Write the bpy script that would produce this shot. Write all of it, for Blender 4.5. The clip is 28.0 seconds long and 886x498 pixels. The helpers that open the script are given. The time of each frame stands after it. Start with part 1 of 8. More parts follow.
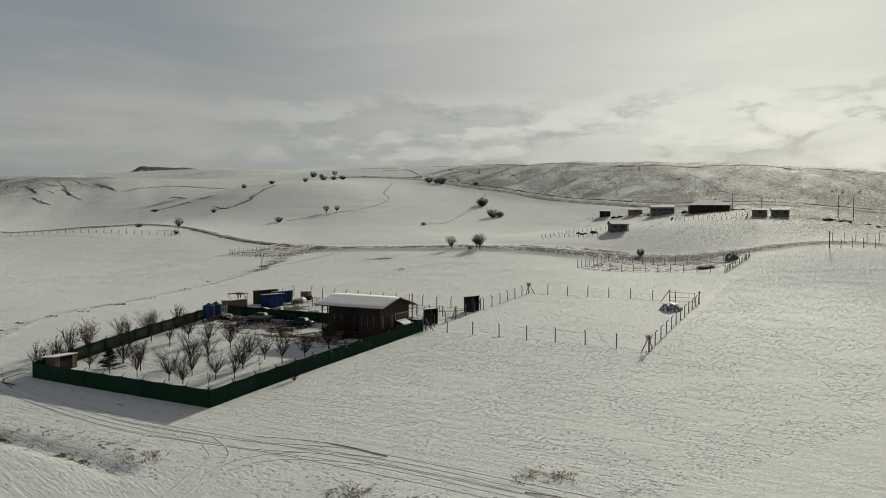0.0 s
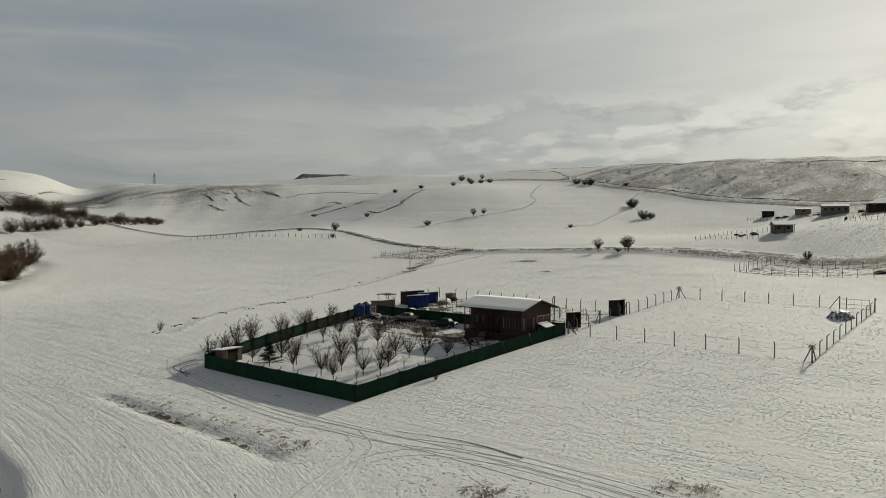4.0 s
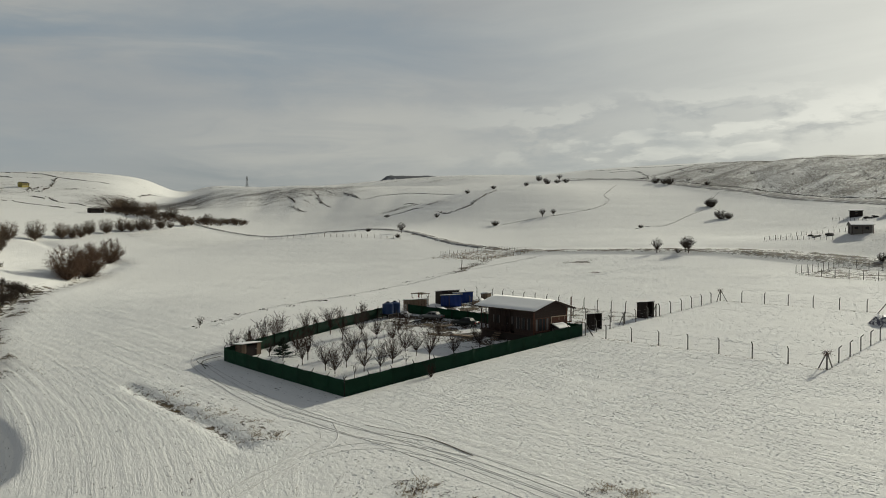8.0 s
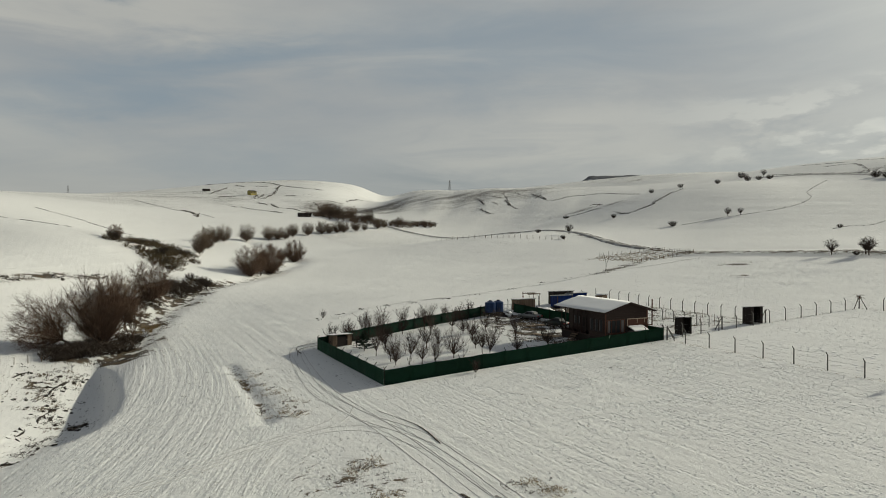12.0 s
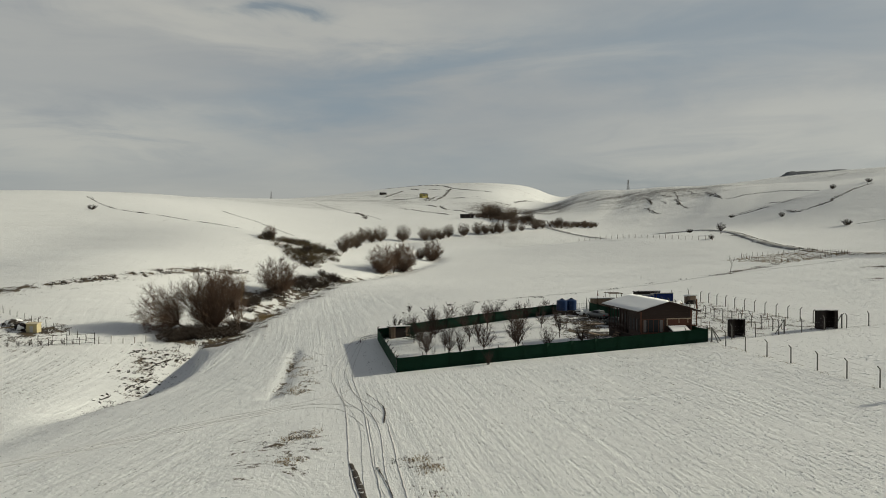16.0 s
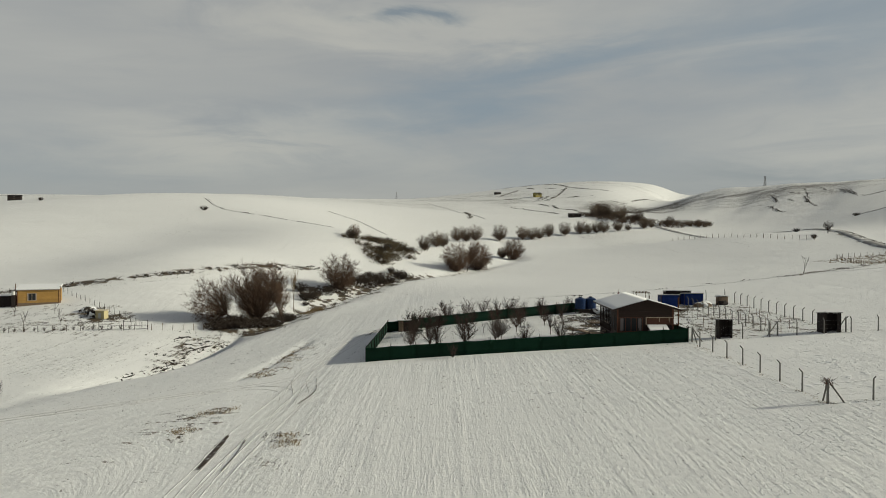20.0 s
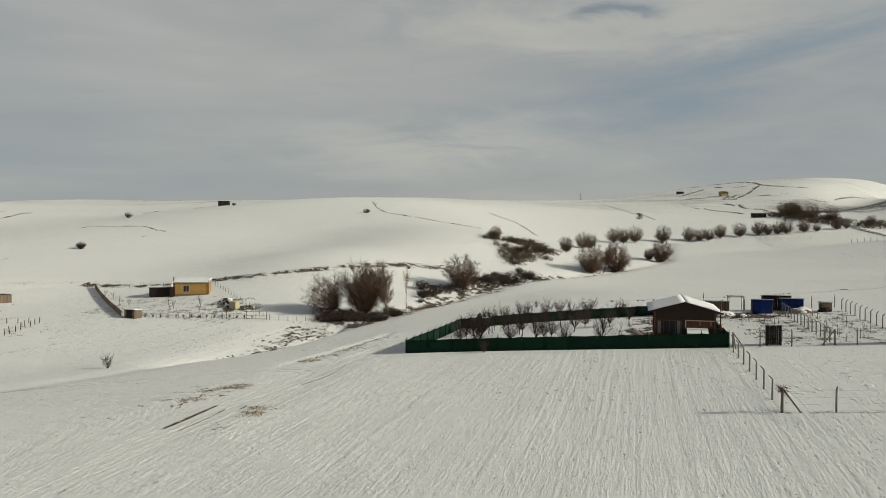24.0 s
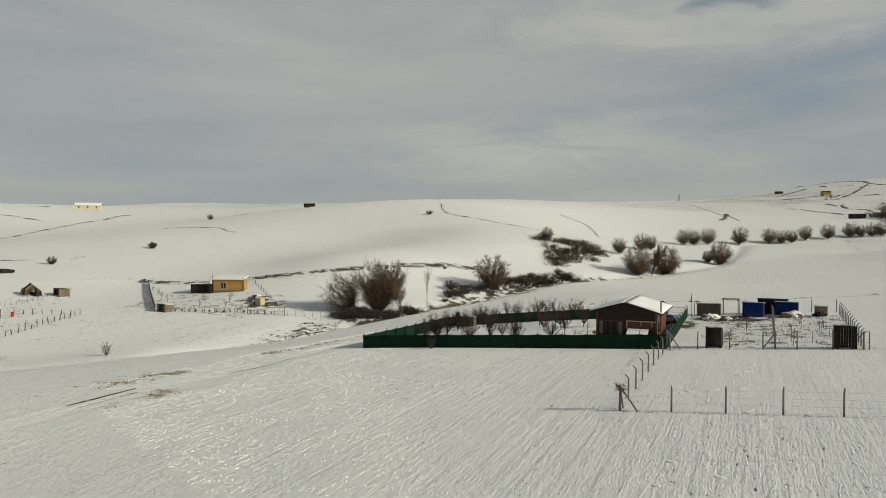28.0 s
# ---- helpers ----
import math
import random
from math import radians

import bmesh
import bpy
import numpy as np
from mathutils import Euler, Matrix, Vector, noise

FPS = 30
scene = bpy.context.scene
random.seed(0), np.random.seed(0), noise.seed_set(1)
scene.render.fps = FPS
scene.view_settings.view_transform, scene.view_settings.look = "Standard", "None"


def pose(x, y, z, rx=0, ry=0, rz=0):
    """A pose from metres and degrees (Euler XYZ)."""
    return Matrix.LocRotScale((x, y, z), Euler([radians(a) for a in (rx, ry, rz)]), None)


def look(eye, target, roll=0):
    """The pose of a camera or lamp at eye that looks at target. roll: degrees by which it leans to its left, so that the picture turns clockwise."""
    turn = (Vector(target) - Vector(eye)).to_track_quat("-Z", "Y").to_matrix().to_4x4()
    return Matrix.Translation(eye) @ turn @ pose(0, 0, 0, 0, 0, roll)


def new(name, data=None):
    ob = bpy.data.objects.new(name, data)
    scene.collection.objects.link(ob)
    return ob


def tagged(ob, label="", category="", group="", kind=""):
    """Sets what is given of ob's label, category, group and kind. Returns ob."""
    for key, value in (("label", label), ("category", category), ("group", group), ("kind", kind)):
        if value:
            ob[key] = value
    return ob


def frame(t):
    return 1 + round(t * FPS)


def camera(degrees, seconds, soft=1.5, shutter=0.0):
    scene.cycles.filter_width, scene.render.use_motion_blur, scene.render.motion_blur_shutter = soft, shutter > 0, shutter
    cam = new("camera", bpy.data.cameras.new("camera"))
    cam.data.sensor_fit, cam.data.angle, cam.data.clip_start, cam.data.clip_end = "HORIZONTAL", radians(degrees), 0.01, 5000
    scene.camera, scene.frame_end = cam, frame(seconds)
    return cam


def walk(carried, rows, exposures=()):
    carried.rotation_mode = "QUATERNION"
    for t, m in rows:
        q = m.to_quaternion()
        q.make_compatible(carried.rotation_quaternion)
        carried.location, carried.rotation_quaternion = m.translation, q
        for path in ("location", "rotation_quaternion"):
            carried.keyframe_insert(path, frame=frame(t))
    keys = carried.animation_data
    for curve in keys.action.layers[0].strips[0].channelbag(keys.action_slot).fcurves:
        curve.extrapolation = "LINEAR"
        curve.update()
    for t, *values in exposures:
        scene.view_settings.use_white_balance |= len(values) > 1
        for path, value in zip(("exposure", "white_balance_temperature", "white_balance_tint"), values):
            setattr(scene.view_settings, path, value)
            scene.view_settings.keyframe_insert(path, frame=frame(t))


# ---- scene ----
cam = camera(63.8, 28.0, soft=0.95)
METRES, EYE, TILT, LEAN, TURN = 115.0, 16.0, 3.2, -1.7, 29.0
ROWS = [
    (0.0, 0.0, 0.0, 0.0, -0.1, -4.58, 1.31),
    (0.5, -0.0006, -0.0009, 0.0004, 1.83, -4.5, 1.49),
    (1.0, -0.0002, -0.0028, 0.001, 6.86, -4.32, 1.9),
    (1.5, 0.0012, -0.0038, 0.0012, 10.05, -4.18, 2.13),
    (2.0, 0.0017, -0.0042, 0.0011, 10.58, -4.14, 2.17),
    (2.5, 0.002, -0.0043, 0.001, 10.74, -4.11, 2.16),
    (3.0, 0.0028, -0.0042, 0.0009, 11.06, -4.08, 2.19),
    (3.5, 0.0051, -0.0033, 0.0003, 11.41, -4.04, 2.2),
    (5.5, 0.0282, 0.0013, -0.0013, 12.85, -3.96, 2.23),
    (6.0, 0.0391, 0.0033, -0.0019, 13.24, -3.93, 2.24),
    (6.5, 0.052, 0.0057, -0.0027, 13.74, -3.89, 2.24),
    (7.0, 0.0654, 0.0079, -0.0034, 15.1, -3.83, 2.3),
    (7.5, 0.0816, 0.0109, -0.0042, 16.94, -3.75, 2.37),
    (8.0, 0.0991, 0.0141, -0.0049, 18.8, -3.66, 2.47),
    (8.5, 0.1173, 0.018, -0.0058, 20.67, -3.55, 2.56),
    (9.0, 0.1362, 0.0222, -0.0065, 22.56, -3.45, 2.65),
    (9.5, 0.1557, 0.0273, -0.0075, 24.48, -3.33, 2.75),
    (10.0, 0.1755, 0.0334, -0.0087, 26.42, -3.22, 2.85),
    (10.5, 0.1959, 0.0399, -0.0098, 28.61, -3.09, 2.95),
    (11.0, 0.2165, 0.0471, -0.011, 30.89, -2.95, 3.05),
    (11.5, 0.237, 0.0548, -0.0123, 33.15, -2.82, 3.12),
    (12.0, 0.2577, 0.0635, -0.0138, 35.42, -2.7, 3.22),
    (12.5, 0.2782, 0.0731, -0.0153, 37.69, -2.56, 3.31),
    (13.0, 0.2986, 0.0832, -0.0167, 39.95, -2.43, 3.4),
    (13.5, 0.3186, 0.0939, -0.0184, 42.2, -2.28, 3.48),
    (15.5, 0.3951, 0.1445, -0.0268, 50.24, -1.71, 3.6),
    (16.0, 0.4124, 0.159, -0.0288, 50.28, -1.7, 3.57),
    (16.5, 0.4291, 0.1737, -0.0307, 50.59, -1.68, 3.54),
    (17.0, 0.4456, 0.1892, -0.0327, 51.28, -1.65, 3.52),
    (17.5, 0.4618, 0.2052, -0.0346, 51.99, -1.6, 3.51),
    (18.0, 0.4777, 0.2215, -0.0364, 53.15, -1.53, 3.52),
    (18.5, 0.4936, 0.2377, -0.0381, 55.04, -1.42, 3.54),
    (19.0, 0.509, 0.2544, -0.0399, 56.97, -1.3, 3.55),
    (19.5, 0.5241, 0.2716, -0.0415, 58.89, -1.19, 3.56),
    (20.0, 0.5385, 0.2891, -0.0432, 60.83, -1.06, 3.54),
    (20.5, 0.5526, 0.3071, -0.045, 62.77, -0.93, 3.54),
    (21.0, 0.5662, 0.3254, -0.0466, 64.7, -0.79, 3.55),
    (21.5, 0.5792, 0.344, -0.0484, 66.63, -0.65, 3.53),
    (23.5, 0.6299, 0.4206, -0.0549, 74.33, -0.11, 3.4),
    (24.0, 0.64, 0.4411, -0.0566, 76.26, 0.01, 3.34),
    (24.5, 0.6494, 0.4616, -0.0582, 78.17, 0.13, 3.32),
    (25.0, 0.6579, 0.4824, -0.06, 80.08, 0.26, 3.28),
    (25.5, 0.6659, 0.5037, -0.0617, 81.99, 0.37, 3.25),
    (26.0, 0.6728, 0.5251, -0.0634, 83.71, 0.51, 3.18),
    (26.5, 0.6789, 0.5471, -0.0651, 84.33, 0.56, 3.15),
    (27.0, 0.6845, 0.5689, -0.0668, 84.36, 0.57, 3.12),
    (27.5, 0.6894, 0.5911, -0.0685, 84.39, 0.59, 3.09),
    (28.0, 0.6939, 0.6116, -0.0702, 84.4, 0.62, 3.04),
]
walk(cam, [(t, pose(0, 0, EYE, TILT, LEAN, TURN) @ pose(METRES * x, METRES * y, METRES * z, 90 + pitch, roll, yaw)) for t, x, y, z, yaw, pitch, roll in ROWS], exposures=((0.0, -0.34, 6580, 6.5), (3.0, -0.28, 6580, 6.5), (6.5, -0.16, 6580, 6.5), (10.0, -0.08, 6580, 6.5), (28.0, -0.08, 6580, 6.5)))

# ---- sky and sun ----
SUN_ELEVATION, SUN_TURN = radians(23.0), radians(2.0)
SUN_DIR = Vector((-math.sin(SUN_TURN) * math.cos(SUN_ELEVATION), math.cos(SUN_TURN) * math.cos(SUN_ELEVATION), math.sin(SUN_ELEVATION)))


def sky_world():
    w = bpy.data.worlds.new("winter_sky")
    w.use_nodes = True
    nt = w.node_tree
    nt.nodes.clear()
    n, link = nt.nodes.new, nt.links.new

    def math_node(op, a, b=None, c=None):
        m = n("ShaderNodeMath")
        m.operation = op
        for k, v in enumerate((a, b, c)):
            if v is None:
                continue
            if isinstance(v, (int, float)):
                m.inputs[k].default_value = v
            else:
                link(v, m.inputs[k])
        return m.outputs[0]

    out, bg = n("ShaderNodeOutputWorld"), n("ShaderNodeBackground")
    link(bg.outputs[0], out.inputs[0])
    sky = n("ShaderNodeTexSky")
    sky.sky_type, sky.sun_disc = "NISHITA", False
    sky.sun_elevation, sky.sun_rotation = SUN_ELEVATION, -SUN_TURN
    sky.air_density, sky.dust_density, sky.altitude = 1.0, 1.5, 900
    tc = n("ShaderNodeTexCoord")
    sep = n("ShaderNodeSeparateXYZ")
    link(tc.outputs["Generated"], sep.inputs[0])
    dx, dy, dz = sep.outputs
    # bearing (to the left of +y) and height over the hills, in radians
    az = math_node("ARCTAN2", math_node("MULTIPLY", dx, -1.0), dy)
    el = math_node("SUBTRACT", math_node("ARCSINE", dz), 0.046)

    def cloud(sx, sy, detail, rough, offset, dist=0.4, lift=0.0, tilt=0.0):
        q = n("ShaderNodeCombineXYZ")
        e2 = math_node("ADD", math_node("MULTIPLY", az, tilt), math_node("ADD", el, lift))
        link(math_node("MULTIPLY", az, sx), q.inputs[0]), link(math_node("MULTIPLY", e2, sy), q.inputs[1])
        q.inputs[2].default_value = offset
        t = n("ShaderNodeTexNoise")
        t.inputs["Scale"].default_value, t.inputs["Detail"].default_value = 1.0, detail
        t.inputs["Roughness"].default_value, t.inputs["Distortion"].default_value = rough, dist
        link(q.outputs[0], t.inputs[0])
        return t.outputs[0]

    def step(v, lo, hi):
        q = n("ShaderNodeMapRange")
        q.interpolation_type = "SMOOTHSTEP"
        q.inputs["From Min"].default_value, q.inputs["From Max"].default_value = lo, hi
        link(v, q.inputs[0])
        return q.outputs[0]

    def blend(fac, a, b):
        q = n("ShaderNodeMix")
        q.data_type = "RGBA"
        link(fac, q.inputs["Factor"])
        for name, c in (("A", a), ("B", b)):
            if isinstance(c, tuple):
                q.inputs[name].default_value = c
            else:
                link(c, q.inputs[name])
        return q.outputs["Result"]

    # ragged outlines: the bearing and the height are carried off by a slow noise
    wa = math_node("MULTIPLY_ADD", cloud(5.0, 17.0, 5, 0.55, 2.0), 0.36, math_node("SUBTRACT", az, 0.18))
    we = math_node("MULTIPLY_ADD", cloud(6.0, 22.0, 6, 0.58, 9.0), 0.12, math_node("SUBTRACT", el, 0.06))

    def bank(a0, e0, half_a, half_e, tilt=0.0):
        """One soft-edged bank of cloud, or a gap, about a bearing and a height."""
        da = math_node("DIVIDE", math_node("SUBTRACT", wa, a0), half_a)
        rise = math_node("MULTIPLY_ADD", math_node("SUBTRACT", az, a0), tilt, math_node("SUBTRACT", we, e0))
        de = math_node("DIVIDE", rise, half_e)
        r2 = math_node("ADD", math_node("MULTIPLY", da, da), math_node("MULTIPLY", de, de))
        return math_node("POWER", 2.718, math_node("MULTIPLY", r2, -1.0))

    # the sheet: brightest below the hidden sun, with faint slanting streaks
    ga = math_node("DIVIDE", math_node("SUBTRACT", az, -0.02), 0.60)
    glow = math_node("POWER", 2.718, math_node("MULTIPLY", math_node("MULTIPLY", ga, ga), -1.0))
    streak = cloud(2.2, 15.0, 6, 0.55, 4.0, 0.5, 0.0, 0.06)
    soft = cloud(1.6, 5.0, 4, 0.5, 14.0, 0.3)
    v = math_node("MULTIPLY_ADD", glow, 0.56, 0.18)
    v = math_node("MULTIPLY_ADD", math_node("SUBTRACT", streak, 0.5), 0.30, v)
    v = math_node("MULTIPLY_ADD", math_node("SUBTRACT", soft, 0.5), 0.34, v)
    ramp = n("ShaderNodeValToRGB")
    e = ramp.color_ramp.elements
    e[0].position, e[0].color = 0.0, (0.318, 0.340, 0.368, 1)
    e[1].position, e[1].color = 0.80, (0.93, 0.925, 0.85, 1)
    for at, c in ((0.22, (0.432, 0.434, 0.427, 1)), (0.45, (0.60, 0.60, 0.565, 1))):
        e.new(at).color = c
    link(v, ramp.inputs[0])
    col = ramp.outputs[0]
    # thin places where the blue shows
    blue = math_node("MULTIPLY", bank(1.45, 0.165, 0.32, 0.046, 0.21), 0.95)
    blue = math_node("MAXIMUM", blue, math_node("MULTIPLY", bank(1.05, 0.205, 0.30, 0.065), 0.75))
    blue = math_node("MAXIMUM", blue, math_node("MULTIPLY", bank(2.38, 0.030, 0.42, 0.045), 0.40))
    blue = math_node("MAXIMUM", blue, math_node("MULTIPLY", bank(1.42, 0.050, 0.20, 0.035), 0.40))
    blue = math_node("MULTIPLY", blue, step(streak, 0.80, 0.44))
    col = blend(blue, col, (0.275, 0.332, 0.385, 1))
    # pale warm rags over them
    rag = math_node("MULTIPLY", bank(1.66, 0.240, 0.30, 0.036), 0.95)
    rag = math_node("MAXIMUM", rag, math_node("MULTIPLY", bank(1.86, 0.080, 0.24, 0.045), 0.80))
    rag = math_node("MAXIMUM", rag, math_node("MULTIPLY", bank(0.92, 0.085, 0.28, 0.050), 0.75))
    rag = math_node("MAXIMUM", rag, math_node("MULTIPLY", bank(2.05, 0.17, 0.34, 0.060), 0.30))
    rag = math_node("MULTIPLY", rag, step(cloud(4.0, 20.0, 7, 0.6, 21.0, 0.8, 0.0, 0.05), 0.28, 0.54))
    col = blend(rag, col, (0.565, 0.550, 0.505, 1))
    gap = math_node("MULTIPLY", bank(1.615, 0.246, 0.055, 0.014), 0.85)
    col = blend(gap, col, (0.215, 0.265, 0.315, 1))
    # heaped clouds low over the hills: pale heads and grey feet
    heap_at = lambda lift: cloud(9.0, 24.0, 8, 0.55, 31.0, 0.2, lift)
    body, above = heap_at(0.0), heap_at(0.016)
    band = math_node("MULTIPLY", step(el, -0.01, 0.03), step(el, 0.165, 0.10))
    band = math_node("MULTIPLY", band, step(az, 0.95, 0.50))
    edge = math_node("MULTIPLY", math_node("SUBTRACT", body, above), 9.0)
    head = math_node("MULTIPLY", band, math_node("MULTIPLY", step(edge, 0.0, 0.8), step(body, 0.40, 0.52)))
    feet = math_node("MULTIPLY", band, math_node("MULTIPLY", step(edge, 0.0, -0.8), step(body, 0.40, 0.54)))
    col = blend(math_node("MULTIPLY", head, 0.90), col, blend(glow, (0.60, 0.59, 0.54, 1), (1.0, 0.99, 0.91, 1)))
    col = blend(math_node("MULTIPLY", feet, 0.85), col, blend(glow, (0.34, 0.357, 0.370, 1), (0.54, 0.545, 0.525, 1)))
    low = math_node("MULTIPLY", bank(0.49, 0.066, 0.07, 0.017), 0.75)
    low = math_node("MAXIMUM", low, math_node("MULTIPLY", bank(0.68, 0.036, 0.16, 0.018), 0.7))
    low = math_node("MAXIMUM", low, math_node("MULTIPLY", bank(1.13, 0.024, 0.10, 0.022), 0.80))
    low = math_node("MAXIMUM", low, math_node("MULTIPLY", bank(0.10, 0.055, 0.14, 0.016), 0.6))
    col = blend(low, col, blend(glow, (0.30, 0.325, 0.345, 1), (0.58, 0.585, 0.56, 1)))
    # the cloud thins to a clear cold blue high overhead
    col = blend(step(el, 0.24, 0.75), col, (0.160, 0.174, 0.200, 1))
    dim = n("ShaderNodeVectorMath")
    dim.operation = "SCALE"
    dim.inputs["Scale"].default_value = 0.10
    link(sky.outputs[0], dim.inputs[0])
    mix = n("ShaderNodeMix")
    mix.data_type = "RGBA"
    mix.inputs["Factor"].default_value = 0.90
    link(dim.outputs[0], mix.inputs["A"]), link(col, mix.inputs["B"])
    link(mix.outputs["Result"], bg.inputs[0])
    bg.inputs[1].default_value = 0.92
    scene.world = w


sky_world()
sun = new("sun", bpy.data.lights.new("sun", "SUN"))
sun.data.energy, sun.data.angle, sun.data.color = 4.1, radians(1.2), (1.0, 0.955, 0.81)
sun.matrix_world = look(SUN_DIR * 400, (0, 0, 0))

# ---- materials ----
MATS = {}


def mat(name, colour, rough=0.8, metal=0.0, vary=0.25, scale=3.0, bump=0.15, stretch=(1, 1, 1), second=None, spots=0.5, each=0.0, spec=0.3, dist=0.02):
    """A procedural surface: two scales of noise in colour, fine relief, and a change from piece to piece."""
    if name in MATS:
        return MATS[name]
    m = bpy.data.materials.new(name)
    m.use_nodes = True
    nt = m.node_tree
    b = nt.nodes["Principled BSDF"]
    n, link = nt.nodes.new, nt.links.new
    tc, mp = n("ShaderNodeTexCoord"), n("ShaderNodeMapping")
    mp.inputs["Scale"].default_value = stretch
    link(tc.outputs["Object"], mp.inputs[0])
    big, fine = n("ShaderNodeTexNoise"), n("ShaderNodeTexNoise")
    for t, s, d in ((big, scale * 0.35, 3), (fine, scale * 6, 5)):
        t.inputs["Scale"].default_value, t.inputs["Detail"].default_value = s, d
        link(mp.outputs[0], t.inputs[0])
    dark = tuple(c * (1 - vary) for c in colour)
    light = tuple(min(1, c * (1 + vary)) for c in colour)
    mix = n("ShaderNodeMix")
    mix.data_type = "RGBA"
    mix.inputs["A"].default_value, mix.inputs["B"].default_value = (*dark, 1), (*light, 1)
    add = n("ShaderNodeMath")
    add.operation = "MULTIPLY_ADD"
    link(fine.outputs[0], add.inputs[0])
    add.inputs[1].default_value = 0.5
    half = n("ShaderNodeMath")
    half.operation = "MULTIPLY"
    link(big.outputs[0], half.inputs[0])
    half.inputs[1].default_value = 0.5
    link(half.outputs[0], add.inputs[2])
    link(add.outputs[0], mix.inputs["Factor"])
    colour_out = mix.outputs["Result"]
    if second:
        st = n("ShaderNodeTexNoise")
        st.inputs["Scale"].default_value, st.inputs["Detail"].default_value = scale, 6
        link(tc.outputs["Object"], st.inputs[0])
        rr = n("ShaderNodeMapRange")
        rr.inputs["From Min"].default_value, rr.inputs["From Max"].default_value = spots - 0.05, spots + 0.06
        link(st.outputs[0], rr.inputs[0])
        m2 = n("ShaderNodeMix")
        m2.data_type = "RGBA"
        link(colour_out, m2.inputs["A"])
        m2.inputs["B"].default_value = (*second, 1)
        link(rr.outputs[0], m2.inputs["Factor"])
        colour_out = m2.outputs["Result"]
    if each:
        oi, hs, r = n("ShaderNodeObjectInfo"), n("ShaderNodeHueSaturation"), n("ShaderNodeMapRange")
        r.inputs["To Min"].default_value, r.inputs["To Max"].default_value = 1 - each, 1 + each
        link(oi.outputs["Random"], r.inputs[0])
        link(r.outputs[0], hs.inputs["Value"])
        link(colour_out, hs.inputs["Color"])
        colour_out = hs.outputs[0]
    link(colour_out, b.inputs["Base Color"])
    b.inputs["Roughness"].default_value, b.inputs["Metallic"].default_value = rough, metal
    b.inputs["Specular IOR Level"].default_value = spec
    if bump:
        bp = n("ShaderNodeBump")
        bp.inputs["Strength"].default_value, bp.inputs["Distance"].default_value = bump, dist
        link(fine.outputs[0], bp.inputs["Height"])
        link(bp.outputs[0], b.inputs["Normal"])
    MATS[name] = m
    return m


SNOW_C = (0.80, 0.80, 0.785)
M_SNOW = mat("settled_snow", SNOW_C, 0.75, vary=0.05, scale=1.5, bump=0.4, dist=0.03)
M_GREEN = mat("green_shade_net", (0.004, 0.042, 0.021), 0.75, vary=0.35, scale=1.2, bump=0.5, stretch=(1, 1, 2.5), each=0.18)
M_GREEN.node_tree.nodes["Principled BSDF"].inputs["Transmission Weight"].default_value = 0.0
M_CONCRETE = mat("grey_concrete", (0.15, 0.143, 0.13), 0.9, vary=0.25, scale=3)
M_WIRE = mat("galvanised_wire", (0.34, 0.34, 0.33), 0.6, 0.3, vary=0.2)
M_BARK = mat("bare_bark", (0.060, 0.043, 0.034), 0.95, vary=0.35, scale=6, bump=0.3, each=0.25)
M_TWIG = mat("reddish_twigs", (0.042, 0.027, 0.021), 0.95, vary=0.4, scale=5, bump=0, each=0.25)
M_WILLOW = mat("brown_willow_twigs", (0.125, 0.080, 0.054), 0.95, vary=0.4, scale=1.5, bump=0, each=0.2)
M_WILLOW_FAR = mat("grey_brown_willow_twigs", (0.115, 0.083, 0.058), 0.95, vary=0.35, scale=0.5, bump=0, each=0.25)
M_DRYGRASS = mat("dry_straw_grass", (0.30, 0.215, 0.105), 0.95, vary=0.4, scale=3, bump=0)
M_TIMBER = mat("dark_stained_timber", (0.027, 0.0135, 0.0095), 0.65, vary=0.4, scale=3, bump=0.25, stretch=(1, 1, 6), each=0.2)
M_TIMBER_R = mat("red_brown_timber", (0.090, 0.034, 0.018), 0.6, vary=0.35, scale=3, bump=0.25, stretch=(6, 1, 1), each=0.2)
M_TRIM = mat("pale_timber_trim", (0.42, 0.33, 0.24), 0.7, vary=0.25, scale=4)
M_HONEY = mat("honey_timber_boards", (0.38, 0.22, 0.062), 0.6, vary=0.3, scale=3, bump=0.2, stretch=(6, 1, 1), each=0.12)
M_OLDWOOD = mat("weathered_boards", (0.16, 0.115, 0.08), 0.9, vary=0.4, scale=4, bump=0.3, stretch=(1, 1, 5), each=0.25)
M_BLACKWOOD = mat("blackened_boards", (0.018, 0.013, 0.011), 0.85, vary=0.4, scale=4, bump=0.3, stretch=(1, 1, 5), each=0.25)
M_GLASS = mat("dark_window_glass", (0.02, 0.022, 0.024), 0.55, vary=0.2, bump=0, spec=0.15)
M_CURTAIN = mat("pale_net_curtain", (0.15, 0.135, 0.13), 0.9, vary=0.15, scale=6, bump=0.1, stretch=(8, 8, 0.5))
M_BLUE = mat("blue_tarpaulin", (0.012, 0.050, 0.26), 0.55, vary=0.3, scale=2, bump=0.5, each=0.15, dist=0.05)
M_TANK = mat("blue_plastic_tank", (0.006, 0.026, 0.085), 0.4, vary=0.15, scale=3, bump=0.05)
M_METAL = mat("dull_sheet_metal", (0.28, 0.28, 0.27), 0.5, 0.5, vary=0.25, scale=2)
M_RUST = mat("rusty_iron", (0.10, 0.045, 0.025), 0.85, 0.2, vary=0.5, scale=5)
M_BLACK = mat("black_rubber", (0.012, 0.012, 0.012), 0.85, vary=0.2)
